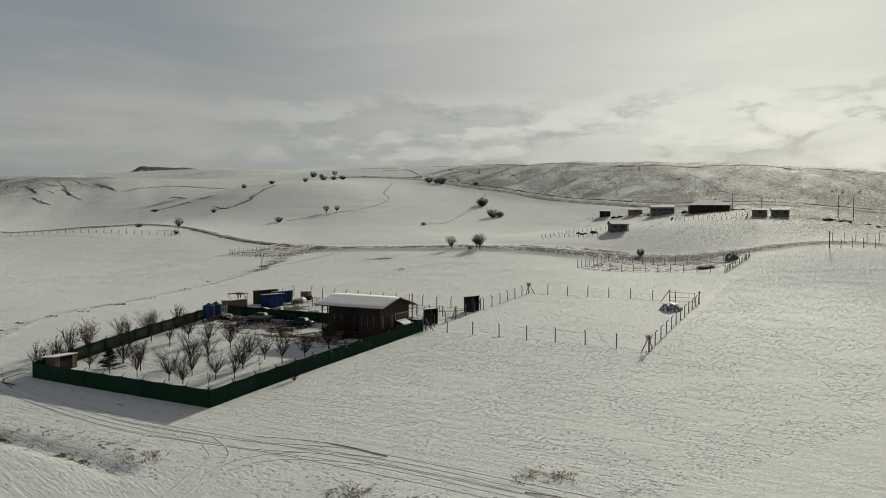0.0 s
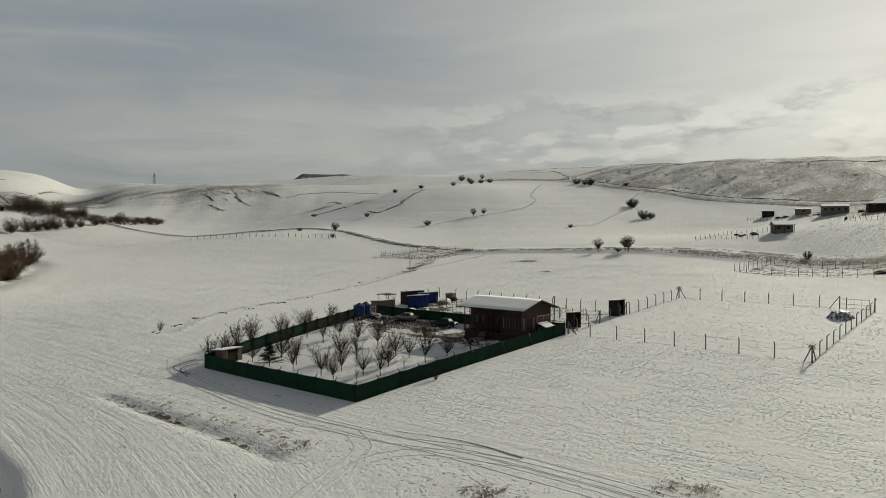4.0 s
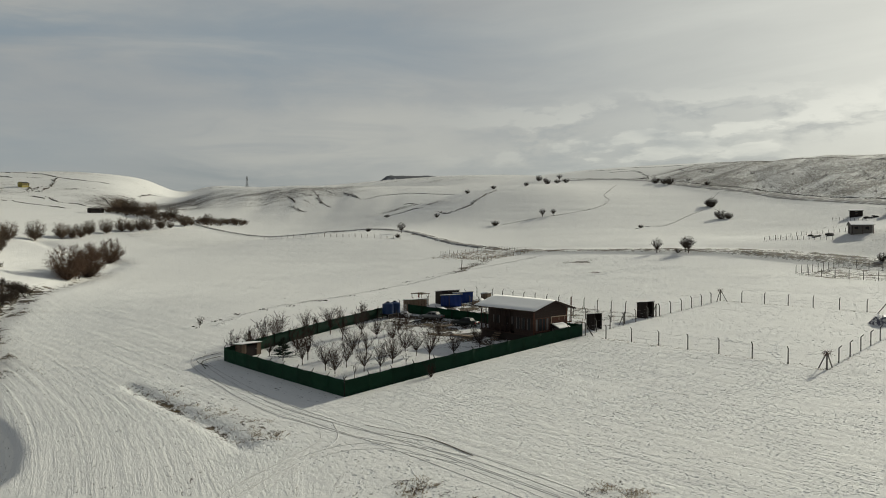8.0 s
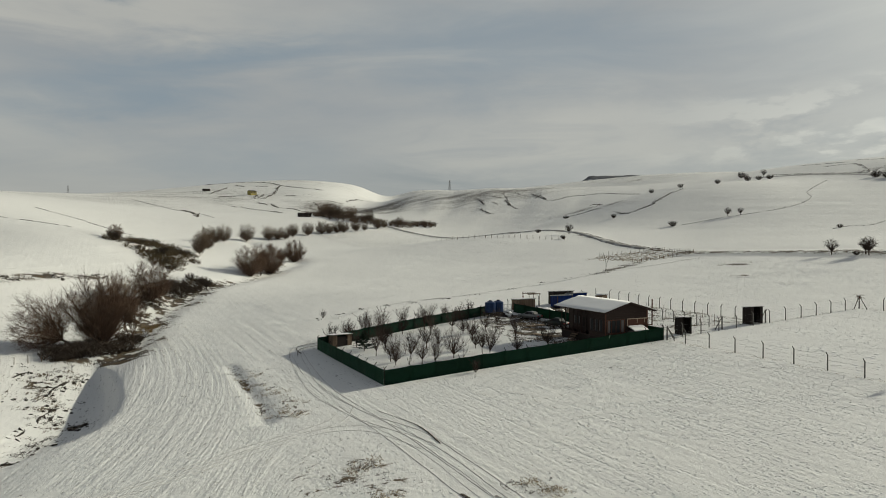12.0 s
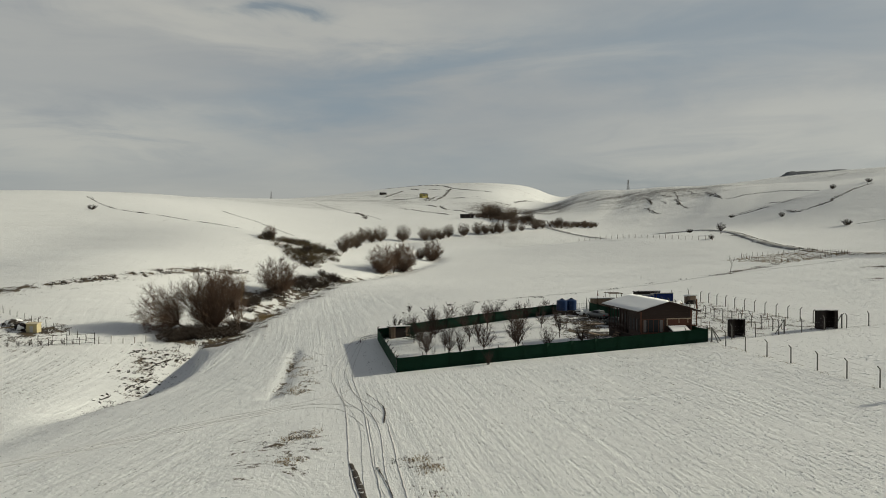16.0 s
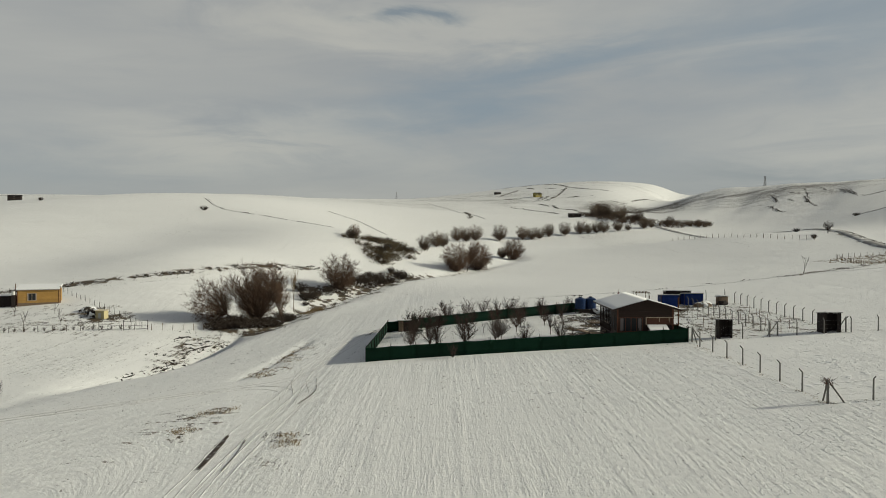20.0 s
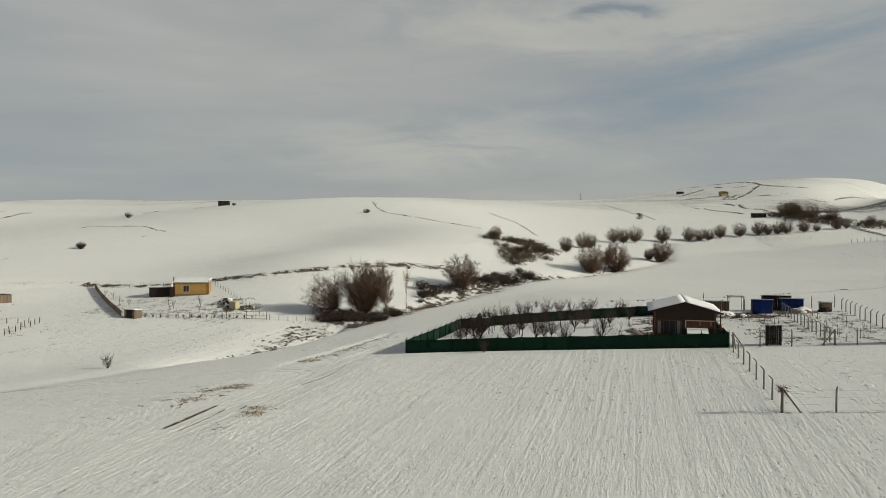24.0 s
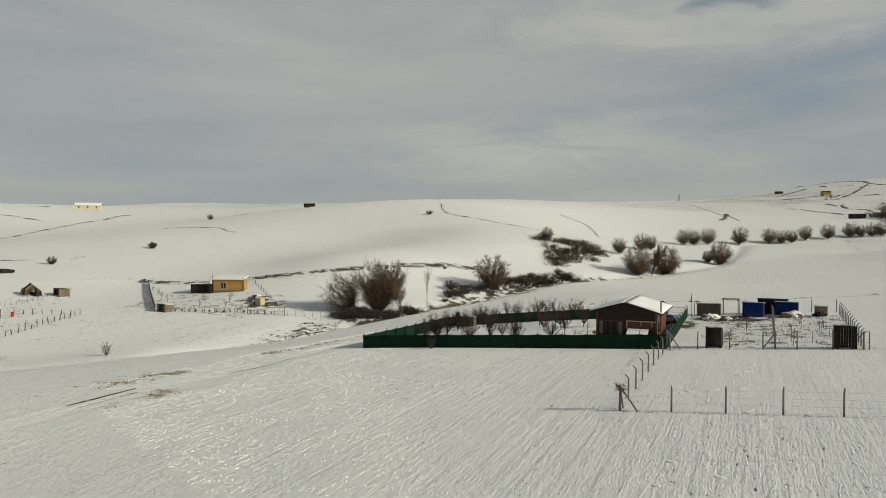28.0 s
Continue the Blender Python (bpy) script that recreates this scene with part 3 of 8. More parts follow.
def build_ground():
    cx, cy, reach, n, a = -50.0, 46.0, 4700.0, 760, 40.0
    u = np.linspace(-math.asinh(reach / a), math.asinh(reach / a), n)
    X, Y = np.meshgrid(cx + a * np.sinh(u), cy + a * np.sinh(u), indexing="ij")
    X, Y = X.ravel(), Y.ravel()
    Z = land(X, Y)
    GRID.update(z=Z.reshape(n, n), u0=u[0], du=u[1] - u[0], a=a, c=(cx, cy))
    me = bpy.data.meshes.new("ground")
    i = np.arange(n * n).reshape(n, n)
    quads = np.stack([i[:-1, :-1], i[1:, :-1], i[1:, 1:], i[:-1, 1:]], -1).reshape(-1, 4)
    me.vertices.add(n * n)
    me.vertices.foreach_set("co", np.stack([X, Y, Z], 1).astype(np.float32).ravel())
    me.loops.add(quads.size)
    me.loops.foreach_set("vertex_index", quads.ravel().astype(np.int32))
    me.polygons.add(len(quads))
    me.polygons.foreach_set("loop_start", (np.arange(len(quads)) * 4).astype(np.int32))
    me.polygons.foreach_set("loop_total", np.full(len(quads), 4, np.int32))
    me.polygons.foreach_set("use_smooth", np.ones(len(quads), bool))
    me.update()

    def attribute(name, values):
        me.attributes.new(name, "FLOAT", "POINT").data.foreach_set("value", np.ascontiguousarray(values, dtype=np.float32))

    # direction of the ploughing: along x, but along the creek in the field beside it
    d, s, side = seg_dist(X, Y, CREEK)
    beside = (Y < 43) & (X > -105) & (X < 10) & (side < 0)
    xc = np.clip(X, -125, 15) + 60
    ease = np.clip((45 - Y) / 14, 0, 1)
    across, along = Y + ease * ease * (3 - 2 * ease) * (0.22 * xc + 0.0027 * xc * xc), X
    attribute("across", across)
    attribute("along", along)
    def inside(x0, x1, y0, y1):
        return (X > x0) & (X < x1) & (Y > y0) & (Y < y1)

    worked = np.full(len(X), 0.66)
    worked[inside(-52, 60, 45, 91)] = 0.80
    worked[(X > -20) & (Y > 45)] = 0.66
    worked[beside & (Y < 36)] = 0.80
    worked[(X > -20) & (Y > 88)] = 0.82
    worked[inside(-53.5, -21, 92, 133)] = 0.45
    worked[inside(-90, -54.5, 50, 92)] = 0.86
    worked[inside(-100, -45, -60, 8) & (X + 0.55 * Y < -60)] = 0.95
    worked[inside(-130, -95, 95, 170)] = 0.45
    bare = np.full(len(X), 0.0)
    rough = noise_field(X, Y)
    bare += 0.35 * bell(d, 3.4) * (X < -100) * (X > -235) * np.clip(rough * 2.2, 0, 1)
    bare += 0.22 * bell(d, 7.0) * (X < -100) * (X > -200) * np.clip(rough * 2.0, 0, 1)
    for line, width, amount in DARK_LINES:
        dd = seg_dist(X, Y, line)[0]
        bare += amount * bell(dd, width)
    bare += 0.15 * np.clip(1 - np.abs(Y - 39.0) / 3.2, 0, 1) * (X > -84) * (X < -44) * np.clip(rough * 1.6, 0, 1)
    bare += 0.25 * bell(np.hypot((X + 25) / 1.6, Y - 37.5), 4.5) * np.clip(rough * 1.8, 0, 1)
    bare += 0.24 * bell(np.hypot((X + 15) / 2.5, Y - 46.6), 2.0)
    bare[inside(-93, -55, 95, 113)] += 0.20
    bare[inside(-118, -92, -40, -4)] += 0.12
    for (qx, qy, r, amount) in DARK_SPOTS:
        bare += amount * bell(np.hypot(X - qx, Y - qy), r)
    # straw-covered vineyard plot and the weedy one
    bare[inside(-186, -159, 180, 202)] += 0.18
    bare[inside(-60, -22, 182, 206)] += 0.25
    # stony hillside under the long ridge, the pylon hill's face, gullied slopes
    foot = 395 - 0.42 * (X + 92)
    stony = 0.80 * np.clip((Y - foot) / 25, 0, 1) * np.clip((X + 330) / 40, 0, 1) * np.clip((foot + 420 - Y) / 120, 0, 1)
    stony += 0.34 * bell(np.hypot((X + 575) / 1.0, (Y - 355) / 1.3), 70)
    stony += 1.1 * bell(np.hypot(X + 700, Y - 255), 38) + 0.95 * bell(np.hypot(X + 625, Y - 246), 30)
    stony += 0.9 * bell(np.hypot((X + 445) / 0.6, Y - 365), 25) + 0.85 * bell(np.hypot(X + 345, (Y - 320) / 0.5), 22)
    stony += 0.95 * bell(np.hypot((X + 255) / 1.4, Y - 36), 17)
    stony += 0.80 * np.clip(1 - np.abs(seg_dist(X, Y, FAR_ROAD)[0] - 2) / 7, 0, 1) * (X > -165)
    stony[inside(-470, -262, 150, 290) & (seg_dist(X, Y, FAR_ROAD)[2] < 0) & (Y > 0.25 * X + 240)] += 0.16
    # uneven thin cover on the far land; its grey paints the slopes' shading
    away = np.clip((np.hypot(X + 45, Y - 55) - 150) / 120, 0, 1)
    wind = 0.5 + 0.25 * np.sin(X / 61 + 1.7 * np.sin(Y / 83)) + 0.25 * np.sin((Y - 0.4 * X) / 47 + 1.3 * np.sin(X / 39))
    clean = bell(np.hypot((X + 260) / 1.2, (Y - 330) / 1.3), 95) + bell(np.hypot(X + 270, (Y + 60) / 1.5), 110) + bell(np.hypot(X + 170, (Y - 130) / 1.2), 90)
    stony += away * np.clip(0.26 + 0.26 * wind - 0.34 * np.clip(clean, 0, 1), 0, 1) * np.where(stony > 0.5, 0.3, 1.0)
    # more grey painted on the hamlet slope and far-left hills, as facing off the sun
    stony += (0.30 + 0.26 * np.clip((Y - 200) / 30, 0, 1)) * np.clip((Y - 135) / 60, 0, 1) * np.clip((X + 110) / 50, 0, 1) * (Y < 420)
    stony += 0.26 * np.clip((-X - 540) / 120, 0, 1)
    w2 = worked.reshape(n, n)
    for k in range(4):
        w2 = (w2 + np.roll(w2, 1, 0) + np.roll(w2, -1, 0) + np.roll(w2, 1, 1) + np.roll(w2, -1, 1)) / 5
    worked = w2.ravel()
    attribute("worked", worked)
    attribute("bare", np.clip(bare, 0, 1))
    attribute("stony", np.clip(stony, 0, 1))
    me.materials.append(M_GROUND)
    return tagged(new("ground", me), "rolling farmland under thin wind-combed snow", "ground", kind="structure")


build_ground()

# ---- building tools ----


def part(name, bm, material, parent=None, label="", smooth=False):
    """Links a bmesh (or a ready mesh) as one object under a thing or a part."""
    if isinstance(bm, bmesh.types.BMesh):
        me = bpy.data.meshes.new(name)
        bm.to_mesh(me)
        bm.free()
        if smooth:
            me.shade_smooth()
    else:
        me = bm
    if material and not me.materials:
        me.materials.append(material)
    ob = new(name, me)
    if parent:
        ob.parent = parent
    if label:
        tagged(ob, label)
    return ob


def thing(name, m, label, category, group="", kind=""):
    ob = new(name)
    ob.empty_display_size = 0.3
    ob.matrix_basis = m
    return tagged(ob, label, category, group, kind)


def box(bm, lo, hi, bevel=0.0):
    """A box between two corners; its edges rounded by bevel."""
    size = [h - l for l, h in zip(lo, hi)]
    mid = [(h + l) / 2 for l, h in zip(lo, hi)]
    r = bmesh.ops.create_cube(bm, size=1, matrix=Matrix.LocRotScale(mid, None, size))
    if bevel:
        edges = list({e for v in r["verts"] for e in v.link_edges})
        bmesh.ops.bevel(bm, geom=edges, offset=bevel, segments=1, affect="EDGES")
    return bm


def rod(bm, a, b, ra, rb=None, sides=6):
    """A tapered rod from a to b."""
    a, b = Vector(a), Vector(b)
    d = b - a
    m = Matrix.Translation((a + b) / 2) @ d.to_track_quat("Z", "Y").to_matrix().to_4x4()
    bmesh.ops.create_cone(bm, cap_ends=True, segments=sides, radius1=ra, radius2=ra if rb is None else rb, depth=d.length, matrix=m)
    return bm


def slab(bm, corners, thick):
    """A plate: its upper corners in order, and its thickness downwards."""
    top = [bm.verts.new(c) for c in corners]
    low = [bm.verts.new((c[0], c[1], c[2] - thick)) for c in corners]
    bm.faces.new(top)
    bm.faces.new(low[::-1])
    k = len(corners)
    for i in range(k):
        bm.faces.new((top[i], low[i], low[(i + 1) % k], top[(i + 1) % k]))
    bmesh.ops.recalc_face_normals(bm, faces=bm.faces[:])
    return bm


B = bmesh.new


class Twigs:
    """Collects many thin tapered sticks into one mesh."""

    def __init__(self, sides=3):
        self.v, self.f, self.sides = [], [], sides

    def stick(self, a, b, ra, rb):
        a, b = Vector(a), Vector(b)
        d = (b - a).normalized()
        p = d.orthogonal().normalized()
        q = d.cross(p)
        k, s = len(self.v), self.sides
        for c, r in ((a, ra), (b, rb)):
            for i in range(s):
                w = math.tau * i / s
                self.v.append(c + (p * math.cos(w) + q * math.sin(w)) * r)
        for i in range(s):
            j = (i + 1) % s
            self.f.append((k + i, k + j, k + s + j, k + s + i))

    def run(self, pts, r):
        """One unbroken thin tube through the points."""
        s, k0 = self.sides, len(self.v)
        for i, c in enumerate(pts):
            d = (Vector(pts[min(i + 1, len(pts) - 1)]) - Vector(pts[max(i - 1, 0)])).normalized()
            p = d.orthogonal().normalized()
            q = d.cross(p)
            for j in range(s):
                w = math.tau * j / s
                self.v.append(Vector(c) + (p * math.cos(w) + q * math.sin(w)) * r)
        for i in range(len(pts) - 1):
            for j in range(s):
                a, b = k0 + i * s + j, k0 + i * s + (j + 1) % s
                self.f.append((a, b, b + s, a + s))

    def mesh(self, name):
        me = bpy.data.meshes.new(name)
        me.from_pydata([tuple(v) for v in self.v], [], self.f)
        me.update()
        return me


def grow(rng, tw, trunk, at, way, length, radius, level, levels, forks, spread, lift=0.25, bendy=0.18, thin=0.012):
    """A limb and what grows out of it. The first level goes to the trunk's mesh."""
    steps = 3 if level < 2 else 2
    p, d = Vector(at), Vector(way).normalized()
    nodes = []
    for i in range(steps):
        d = (d + Vector((rng.uniform(-1, 1), rng.uniform(-1, 1), rng.uniform(-0.6, 0.8))) * bendy + Vector((0, 0, lift * 0.2))).normalized()
        e = p + d * length / steps
        r0, r1 = radius * (1 - 0.55 * i / steps), radius * (1 - 0.55 * (i + 1) / steps)
        (trunk if level == 0 else tw).stick(p, e, max(r0, thin), max(r1, thin * 0.8))
        p = e
        nodes.append((p.copy(), d.copy(), r1, (i + 1) / steps))
    if level >= levels:
        return
    for k in range(forks[level]):
        node = nodes[-1] if k < 2 else rng.choice(nodes[(1 if level == 0 else 0):])
        out = Vector((rng.uniform(-1, 1), rng.uniform(-1, 1), rng.uniform(-0.2, 0.7))).normalized()
        w = (node[1] * (1 - spread) + out * spread + Vector((0, 0, lift))).normalized()
        grow(rng, tw, trunk, node[0], w, length * rng.uniform(0.55, 0.8), node[2] * 0.72, level + 1, levels, forks, spread, lift, bendy, thin)

# ---- the green-fenced orchard lot ----
LOT_A, LOT_B, LOT_C = (-53.5, 49.6), (-83.3, 50.1), (-53.9, 91.3)
LOT_E, LOT_D = (-93.6, 86.4), (-93.0, 90.6)


def lerp(p, q, t):
    return (p[0] + (q[0] - p[0]) * t, p[1] + (q[1] - p[1]) * t)


def green_side(p, q, n, height, label, bent=0.0, inward=(0, 1)):
    """One straight run of net fence: a post and a net panel for each bay."""
    x0, y0 = p
    f = thing("green_fence", pose(x0, y0, gz(x0, y0)), label, "fence", "green fence round the orchard lot")
    z0 = gz(x0, y0)
    for i in range(n + 1):
        a = lerp(p, q, i / n)
        bm, ax, ay, az = B(), a[0] - x0, a[1] - y0, gz(*a) - z0
        rod(bm, (ax, ay, az - 0.3), (ax, ay, az + height + 0.05), 0.055, 0.05)
        rod(bm, (ax, ay, az + height + 0.03), (ax + inward[0] * 0.25, ay + inward[1] * 0.25, az + height + 0.32), 0.05, 0.04)
        part("post", bm, M_BLACKWOOD, f)
        if i == n:
            break
        b = lerp(p, q, (i + 1) / n)
        bm = B()
        rows = []
        k = 6
        rng = random.Random(i * 7 + int(abs(x0) * 10))
        for s in range(k + 1):
            c = lerp(a, b, s / k)
            sag = 0.06 * math.sin(math.pi * s / k) + rng.uniform(0, 0.03)
            z = gz(*c) - z0
            nx, ny = -inward[0] * 0.06, -inward[1] * 0.06
            col = []
            for h, off in ((-0.05, 0.0), (height * 0.35, rng.uniform(-0.03, 0.05) * (0 < s < k)), (height * 0.7, rng.uniform(-0.03, 0.05) * (0 < s < k)), (height - sag * (0 < s < k), 0.0)):
                col.append(bm.verts.new((c[0] - x0 + nx + inward[0] * off, c[1] - y0 + ny + inward[1] * off, z + h)))
            rows.append(col)
        for u, v in zip(rows, rows[1:]):
            for r in range(3):
                bm.faces.new((u[r], v[r], v[r + 1], u[r + 1]))
        bmesh.ops.solidify(bm, geom=bm.faces[:], thickness=0.012)
        part("net_panel", bm, M_GREEN, f, smooth=True)
    return f


green_side(LOT_A, LOT_B, 9, 1.85, "dark green shade-net fence on concrete posts in snow", inward=(0, 1))
green_side(LOT_A, LOT_C, 13, 1.8, "dark green shade-net fence on concrete posts beside the snowy field", inward=(-1, 0))
green_side(LOT_B, LOT_E, 12, 1.8, "dark green shade-net fence on concrete posts behind the fruit trees", inward=(1, 0))
green_side(LOT_D, LOT_C, 10, 1.7, "dark green shade-net fence on concrete posts behind the cars", inward=(0, -1))


def bent_post(bm, x, y, z, h, lean):
    """A slim concrete post whose head is bent outwards."""
    rod(bm, (x, y, z - 0.3), (x, y, z + h), 0.08, 0.07, 5)
    rod(bm, (x, y, z + h - 0.02), (x + lean[0] * 0.3, y + lean[1] * 0.3, z + h + 0.3), 0.065, 0.05, 5)


def wire_fence(p, q, n, height, lean, label, group, wires=4, ends=(1, 1), category="fence", wood=False, mat_post=None, thick=1.0):
    x0, y0 = p
    z0 = gz(x0, y0)
    f = thing("wire_fence", pose(x0, y0, z0), label, category, group)
    for i in range(n + 1):
        if (i == 0 and not ends[0]) or (i == n and not ends[1]):
            continue
        a = lerp(p, q, i / n)
        bm = B()
        if wood:
            rng = random.Random(int(a[0] * 31 + a[1] * 17))
            wild = 0.22 if thick >= 1.6 else 0.08
            lx, ly = rng.uniform(-wild, wild), rng.uniform(-wild, wild)
            rod(bm, (a[0] - x0, a[1] - y0, gz(*a) - z0 - 0.3), (a[0] - x0 + lx, a[1] - y0 + ly, gz(*a) - z0 + height * rng.uniform(0.85 - wild, 1.1)), 0.06 * thick * rng.uniform(0.6, 1.15), 0.045 * thick, 5)
        else:
            bent_post(bm, a[0] - x0, a[1] - y0, gz(*a) - z0, height, lean)
        part("post", bm, mat_post or (M_OLDWOOD if wood else M_CONCRETE), f)
    for w in range(wires):
        tw = Twigs(3)
        h = height * (0.08 + 0.88 * w / max(1, wires - 1))
        pts = []
        for i in range(2 * n + 1):
            a = lerp(p, q, i / (2 * n))
            pts.append((a[0] - x0, a[1] - y0, gz(*a) - z0 + h - (0.03 if i % 2 else 0)))
        tw.run(pts, 0.0036 * thick)
        part("wire", tw.mesh("wire"), M_WIRE, f)
    return f


FA, FB, FC = (-20.6, 91.3), (-54.2, 133.7), (-21.4, 133.4)
G2 = "fence round the empty snowy lot"
wire_fence(FA, LOT_C, 8, 1.75, (0, -1), "slim concrete posts with bent heads and wire, in snow", G2)
wire_fence(FA, FC, 11, 1.75, (1, 0), "slim concrete posts with bent heads and wire, in snow", G2, ends=(0, 1))
wire_fence(FC, FB, 8, 1.75, (0, 1), "slim concrete posts with bent heads and wire, in snow", G2, ends=(0, 1))
brace = M_BLACKWOOD
for bx, by in ((-1.1, 0.25), (-0.25, 1.1)):
    st = thing("corner_brace", pose(LOT_A[0], LOT_A[1], gz(*LOT_A)), "dark slanting brace at the fence corner", "brace")
    bm = B()
    rod(bm, (bx * 0.1, by * 0.1, 1.5), (bx, by, 0.0), 0.05, 0.05)
    part("strut", bm, brace, st)
wire_fence(LOT_C, FB, 12, 1.75, (-1, 0), "slim concrete posts with bent heads and wire, between the lots", G2, ends=(0, 0))

# ---- timber cottage ----


def window_in(parent, x, y0, y1, z0, z1, axis, panes=2, curtain=True, frame_mat=None, out=1, fw=0.07):
    """A framed window on a wall that faces +x (axis 'x') or -y (axis 'y'); y0..y1 runs along the wall."""
    fm = frame_mat or M_TRIM

    def put(lo, hi):
        if axis == "x":
            return (lo[0], lo[1], lo[2]), (hi[0], hi[1], hi[2])
        return (lo[1], lo[0], lo[2]), (hi[1], hi[0], hi[2])

    def b(name, lo, hi, m, par, bevel=0.0, label=""):
        lo, hi = put(lo, hi)
        l2 = tuple(min(a, c) for a, c in zip(lo, hi))
        h2 = tuple(max(a, c) for a, c in zip(lo, hi))
        return part(name, box(B(), l2, h2, bevel), m, par, label)

    w = b("window", (x - 0.03 * out, y0, z0), (x + 0.012 * out, y1, z1), M_GLASS, parent, label="dark glass window")
    b("window_frame", (x - 0.02 * out, y0 - fw, z1), (x + 0.06 * out, y1 + fw, z1 + fw), fm, w)
    b("window_sill", (x - 0.02 * out, y0 - fw, z0 - fw), (x + 0.09 * out, y1 + fw, z0), fm, w)
    for i in range(panes + 1):
        c = y0 + (y1 - y0) * i / panes
        b("mullion", (x - 0.02 * out, c - fw / 2, z0), (x + 0.055 * out, c + fw / 2, z1), fm, w)
    if curtain:
        for s in (0, 1):
            ya = y0 + 0.06 + s * (y1 - y0) * 0.80
            b("curtain", (x + 0.014 * out, ya, z0 + 0.05), (x + 0.026 * out, ya + (y1 - y0) * 0.14, z1 - 0.04), M_CURTAIN, w)
    return w


def cottage():
    x0, x1, y0, y1 = -66.0, -55.6, 82.5, 89.9
    zg = gz(-58, 86) - 0.2
    zf, ze, zr = zg + 1.15, 5.15, 6.30
    h = thing("cottage", pose(0, 0, 0), "dark brown timber cottage with a snow-covered gable roof", "house")
    part("plinth", box(B(), (x0 + 0.1, y0 + 0.1, zg - 0.6), (x1 - 0.1, y1 - 0.1, zf)), M_BLACKWOOD, h, "dark board plinth in shade")
    # veranda on the sunless long side: the wall stands back behind posts
    yv = y0 + 1.7
    part("wall", box(B(), (x0, yv, zf), (x1 - 3.6, yv + 0.14, ze + 0.2)), M_TIMBER, h)
    # sunward wall and its boards take a redder, lighter timber to read as lit
    part("wall", box(B(), (x0, y1 - 0.14, zf), (x1, y1, ze + 0.2)), M_TIMBER_R, h, "red-brown timber wall, coloured as sunlit")
    part("wall", box(B(), (x0, yv + 0.14, zf), (x0 + 0.14, y1 - 0.14, ze + 0.2)), M_TIMBER, h)
    part("wall", box(B(), (x1 - 0.14, y0, zf), (x1, y1 - 0.14, ze + 0.2)), M_TIMBER, h)
    part("wall", box(B(), (x1 - 3.6, y0, zf), (x1 - 0.14, y0 + 0.14, ze + 0.2)), M_TIMBER, h)
    part("wall", box(B(), (x1 - 3.6, y0 + 0.14, zf), (x1 - 3.46, yv + 0.1, ze + 0.2)), M_TIMBER, h)
    part("floor", box(B(), (x0 - 0.1, y0 - 0.05, zf - 0.14), (x1 + 0.03, y1 + 0.03, zf), 0.01), M_TIMBER, h)
    # boards on the gable, each proud of the wall
    for i in range(int((ze + 0.2 - zf) / 0.24)):
        z = zf + 0.02 + i * 0.24
        part("board", box(B(), (x1 + 0.002, y0, z), (x1 + 0.03, y1, z + 0.225), 0.006), M_TIMBER, h)
        part("board", box(B(), (x1 - 3.5, y0 - 0.03, z), (x1 - 0.02, y0 - 0.002, z + 0.225), 0.006), M_TIMBER, h)
        part("board", box(B(), (x0, y1 + 0.002, z), (x1, y1 + 0.03, z + 0.225), 0.006), M_TIMBER_R, h)
    ym = (y0 + y1) / 2
    for xx, o in ((x1, 1), (x0, -1)):
        bm = B()
        a = [(xx, y0, ze + 0.2), (xx, y1, ze + 0.2), (xx, ym, zr + 0.12)]
        f = bm.faces.new([bm.verts.new(v) for v in a])
        r = bmesh.ops.extrude_face_region(bm, geom=[f])
        bmesh.ops.translate(bm, verts=[v for v in r["geom"] if isinstance(v, bmesh.types.BMVert)], vec=(-0.14 * o, 0, 0))
        bmesh.ops.recalc_face_normals(bm, faces=bm.faces[:])
        part("gable", bm, M_TIMBER, h)
    # veranda posts, rails, and dark door
    n = 7
    for i in range(n):
        px = x0 + 0.08 + (x1 - 3.6 - x0) * i / n
        part("veranda_post", box(B(), (px, y0 + 0.02, zf), (px + 0.12, y0 + 0.14, ze + 0.15), 0.01), M_TIMBER, h)
        if i < n - 1:
            qx = x0 + 0.08 + (x1 - 3.6 - x0) * (i + 1) / n
            part("rail", box(B(), (px + 0.12, y0 + 0.05, zf + 0.85), (qx, y0 + 0.12, zf + 0.93), 0.008), M_TIMBER, h)
            for k in range(4):
                bx = px + 0.12 + (qx - px - 0.12) * (k + 0.5) / 4
                part("baluster", box(B(), (bx - 0.025, y0 + 0.06, zf), (bx + 0.025, y0 + 0.11, zf + 0.85)), M_TIMBER, h)
    part("beam", box(B(), (x0, y0 + 0.0, ze + 0.02), (x1 - 3.6, y0 + 0.16, ze + 0.2), 0.01), M_TIMBER, h)
    d = part("door", box(B(), (x0 + 3.2, yv - 0.05, zf), (x0 + 4.15, yv - 0.003, zf + 2.05), 0.01), M_BLACKWOOD, h, "dark plank door")
    part("door_handle", box(B(), (x0 + 4.0, yv - 0.1, zf + 1.0), (x0 + 4.1, yv - 0.05, zf + 1.04), 0.008), M_METAL, d)
    for a in (1.0, 4.7):
        window_in(h, yv, x0 + a, x0 + a + 1.5, zf + 0.9, zf + 2.1, "y", 2, True, M_TIMBER, -1)
    for a in (-3.2, -2.2, -1.2):
        window_in(h, y0 - 0.03, x1 + a, x1 + a + 0.75, zf + 0.7, zf + 2.35, "y", 1, True, M_TIMBER, -1)
    window_in(h, x1 + 0.03, y0 + 0.35, y0 + 3.3, zf + 0.55, zf + 2.25, "x", 4, True, M_TIMBER_R, 1, 0.09)
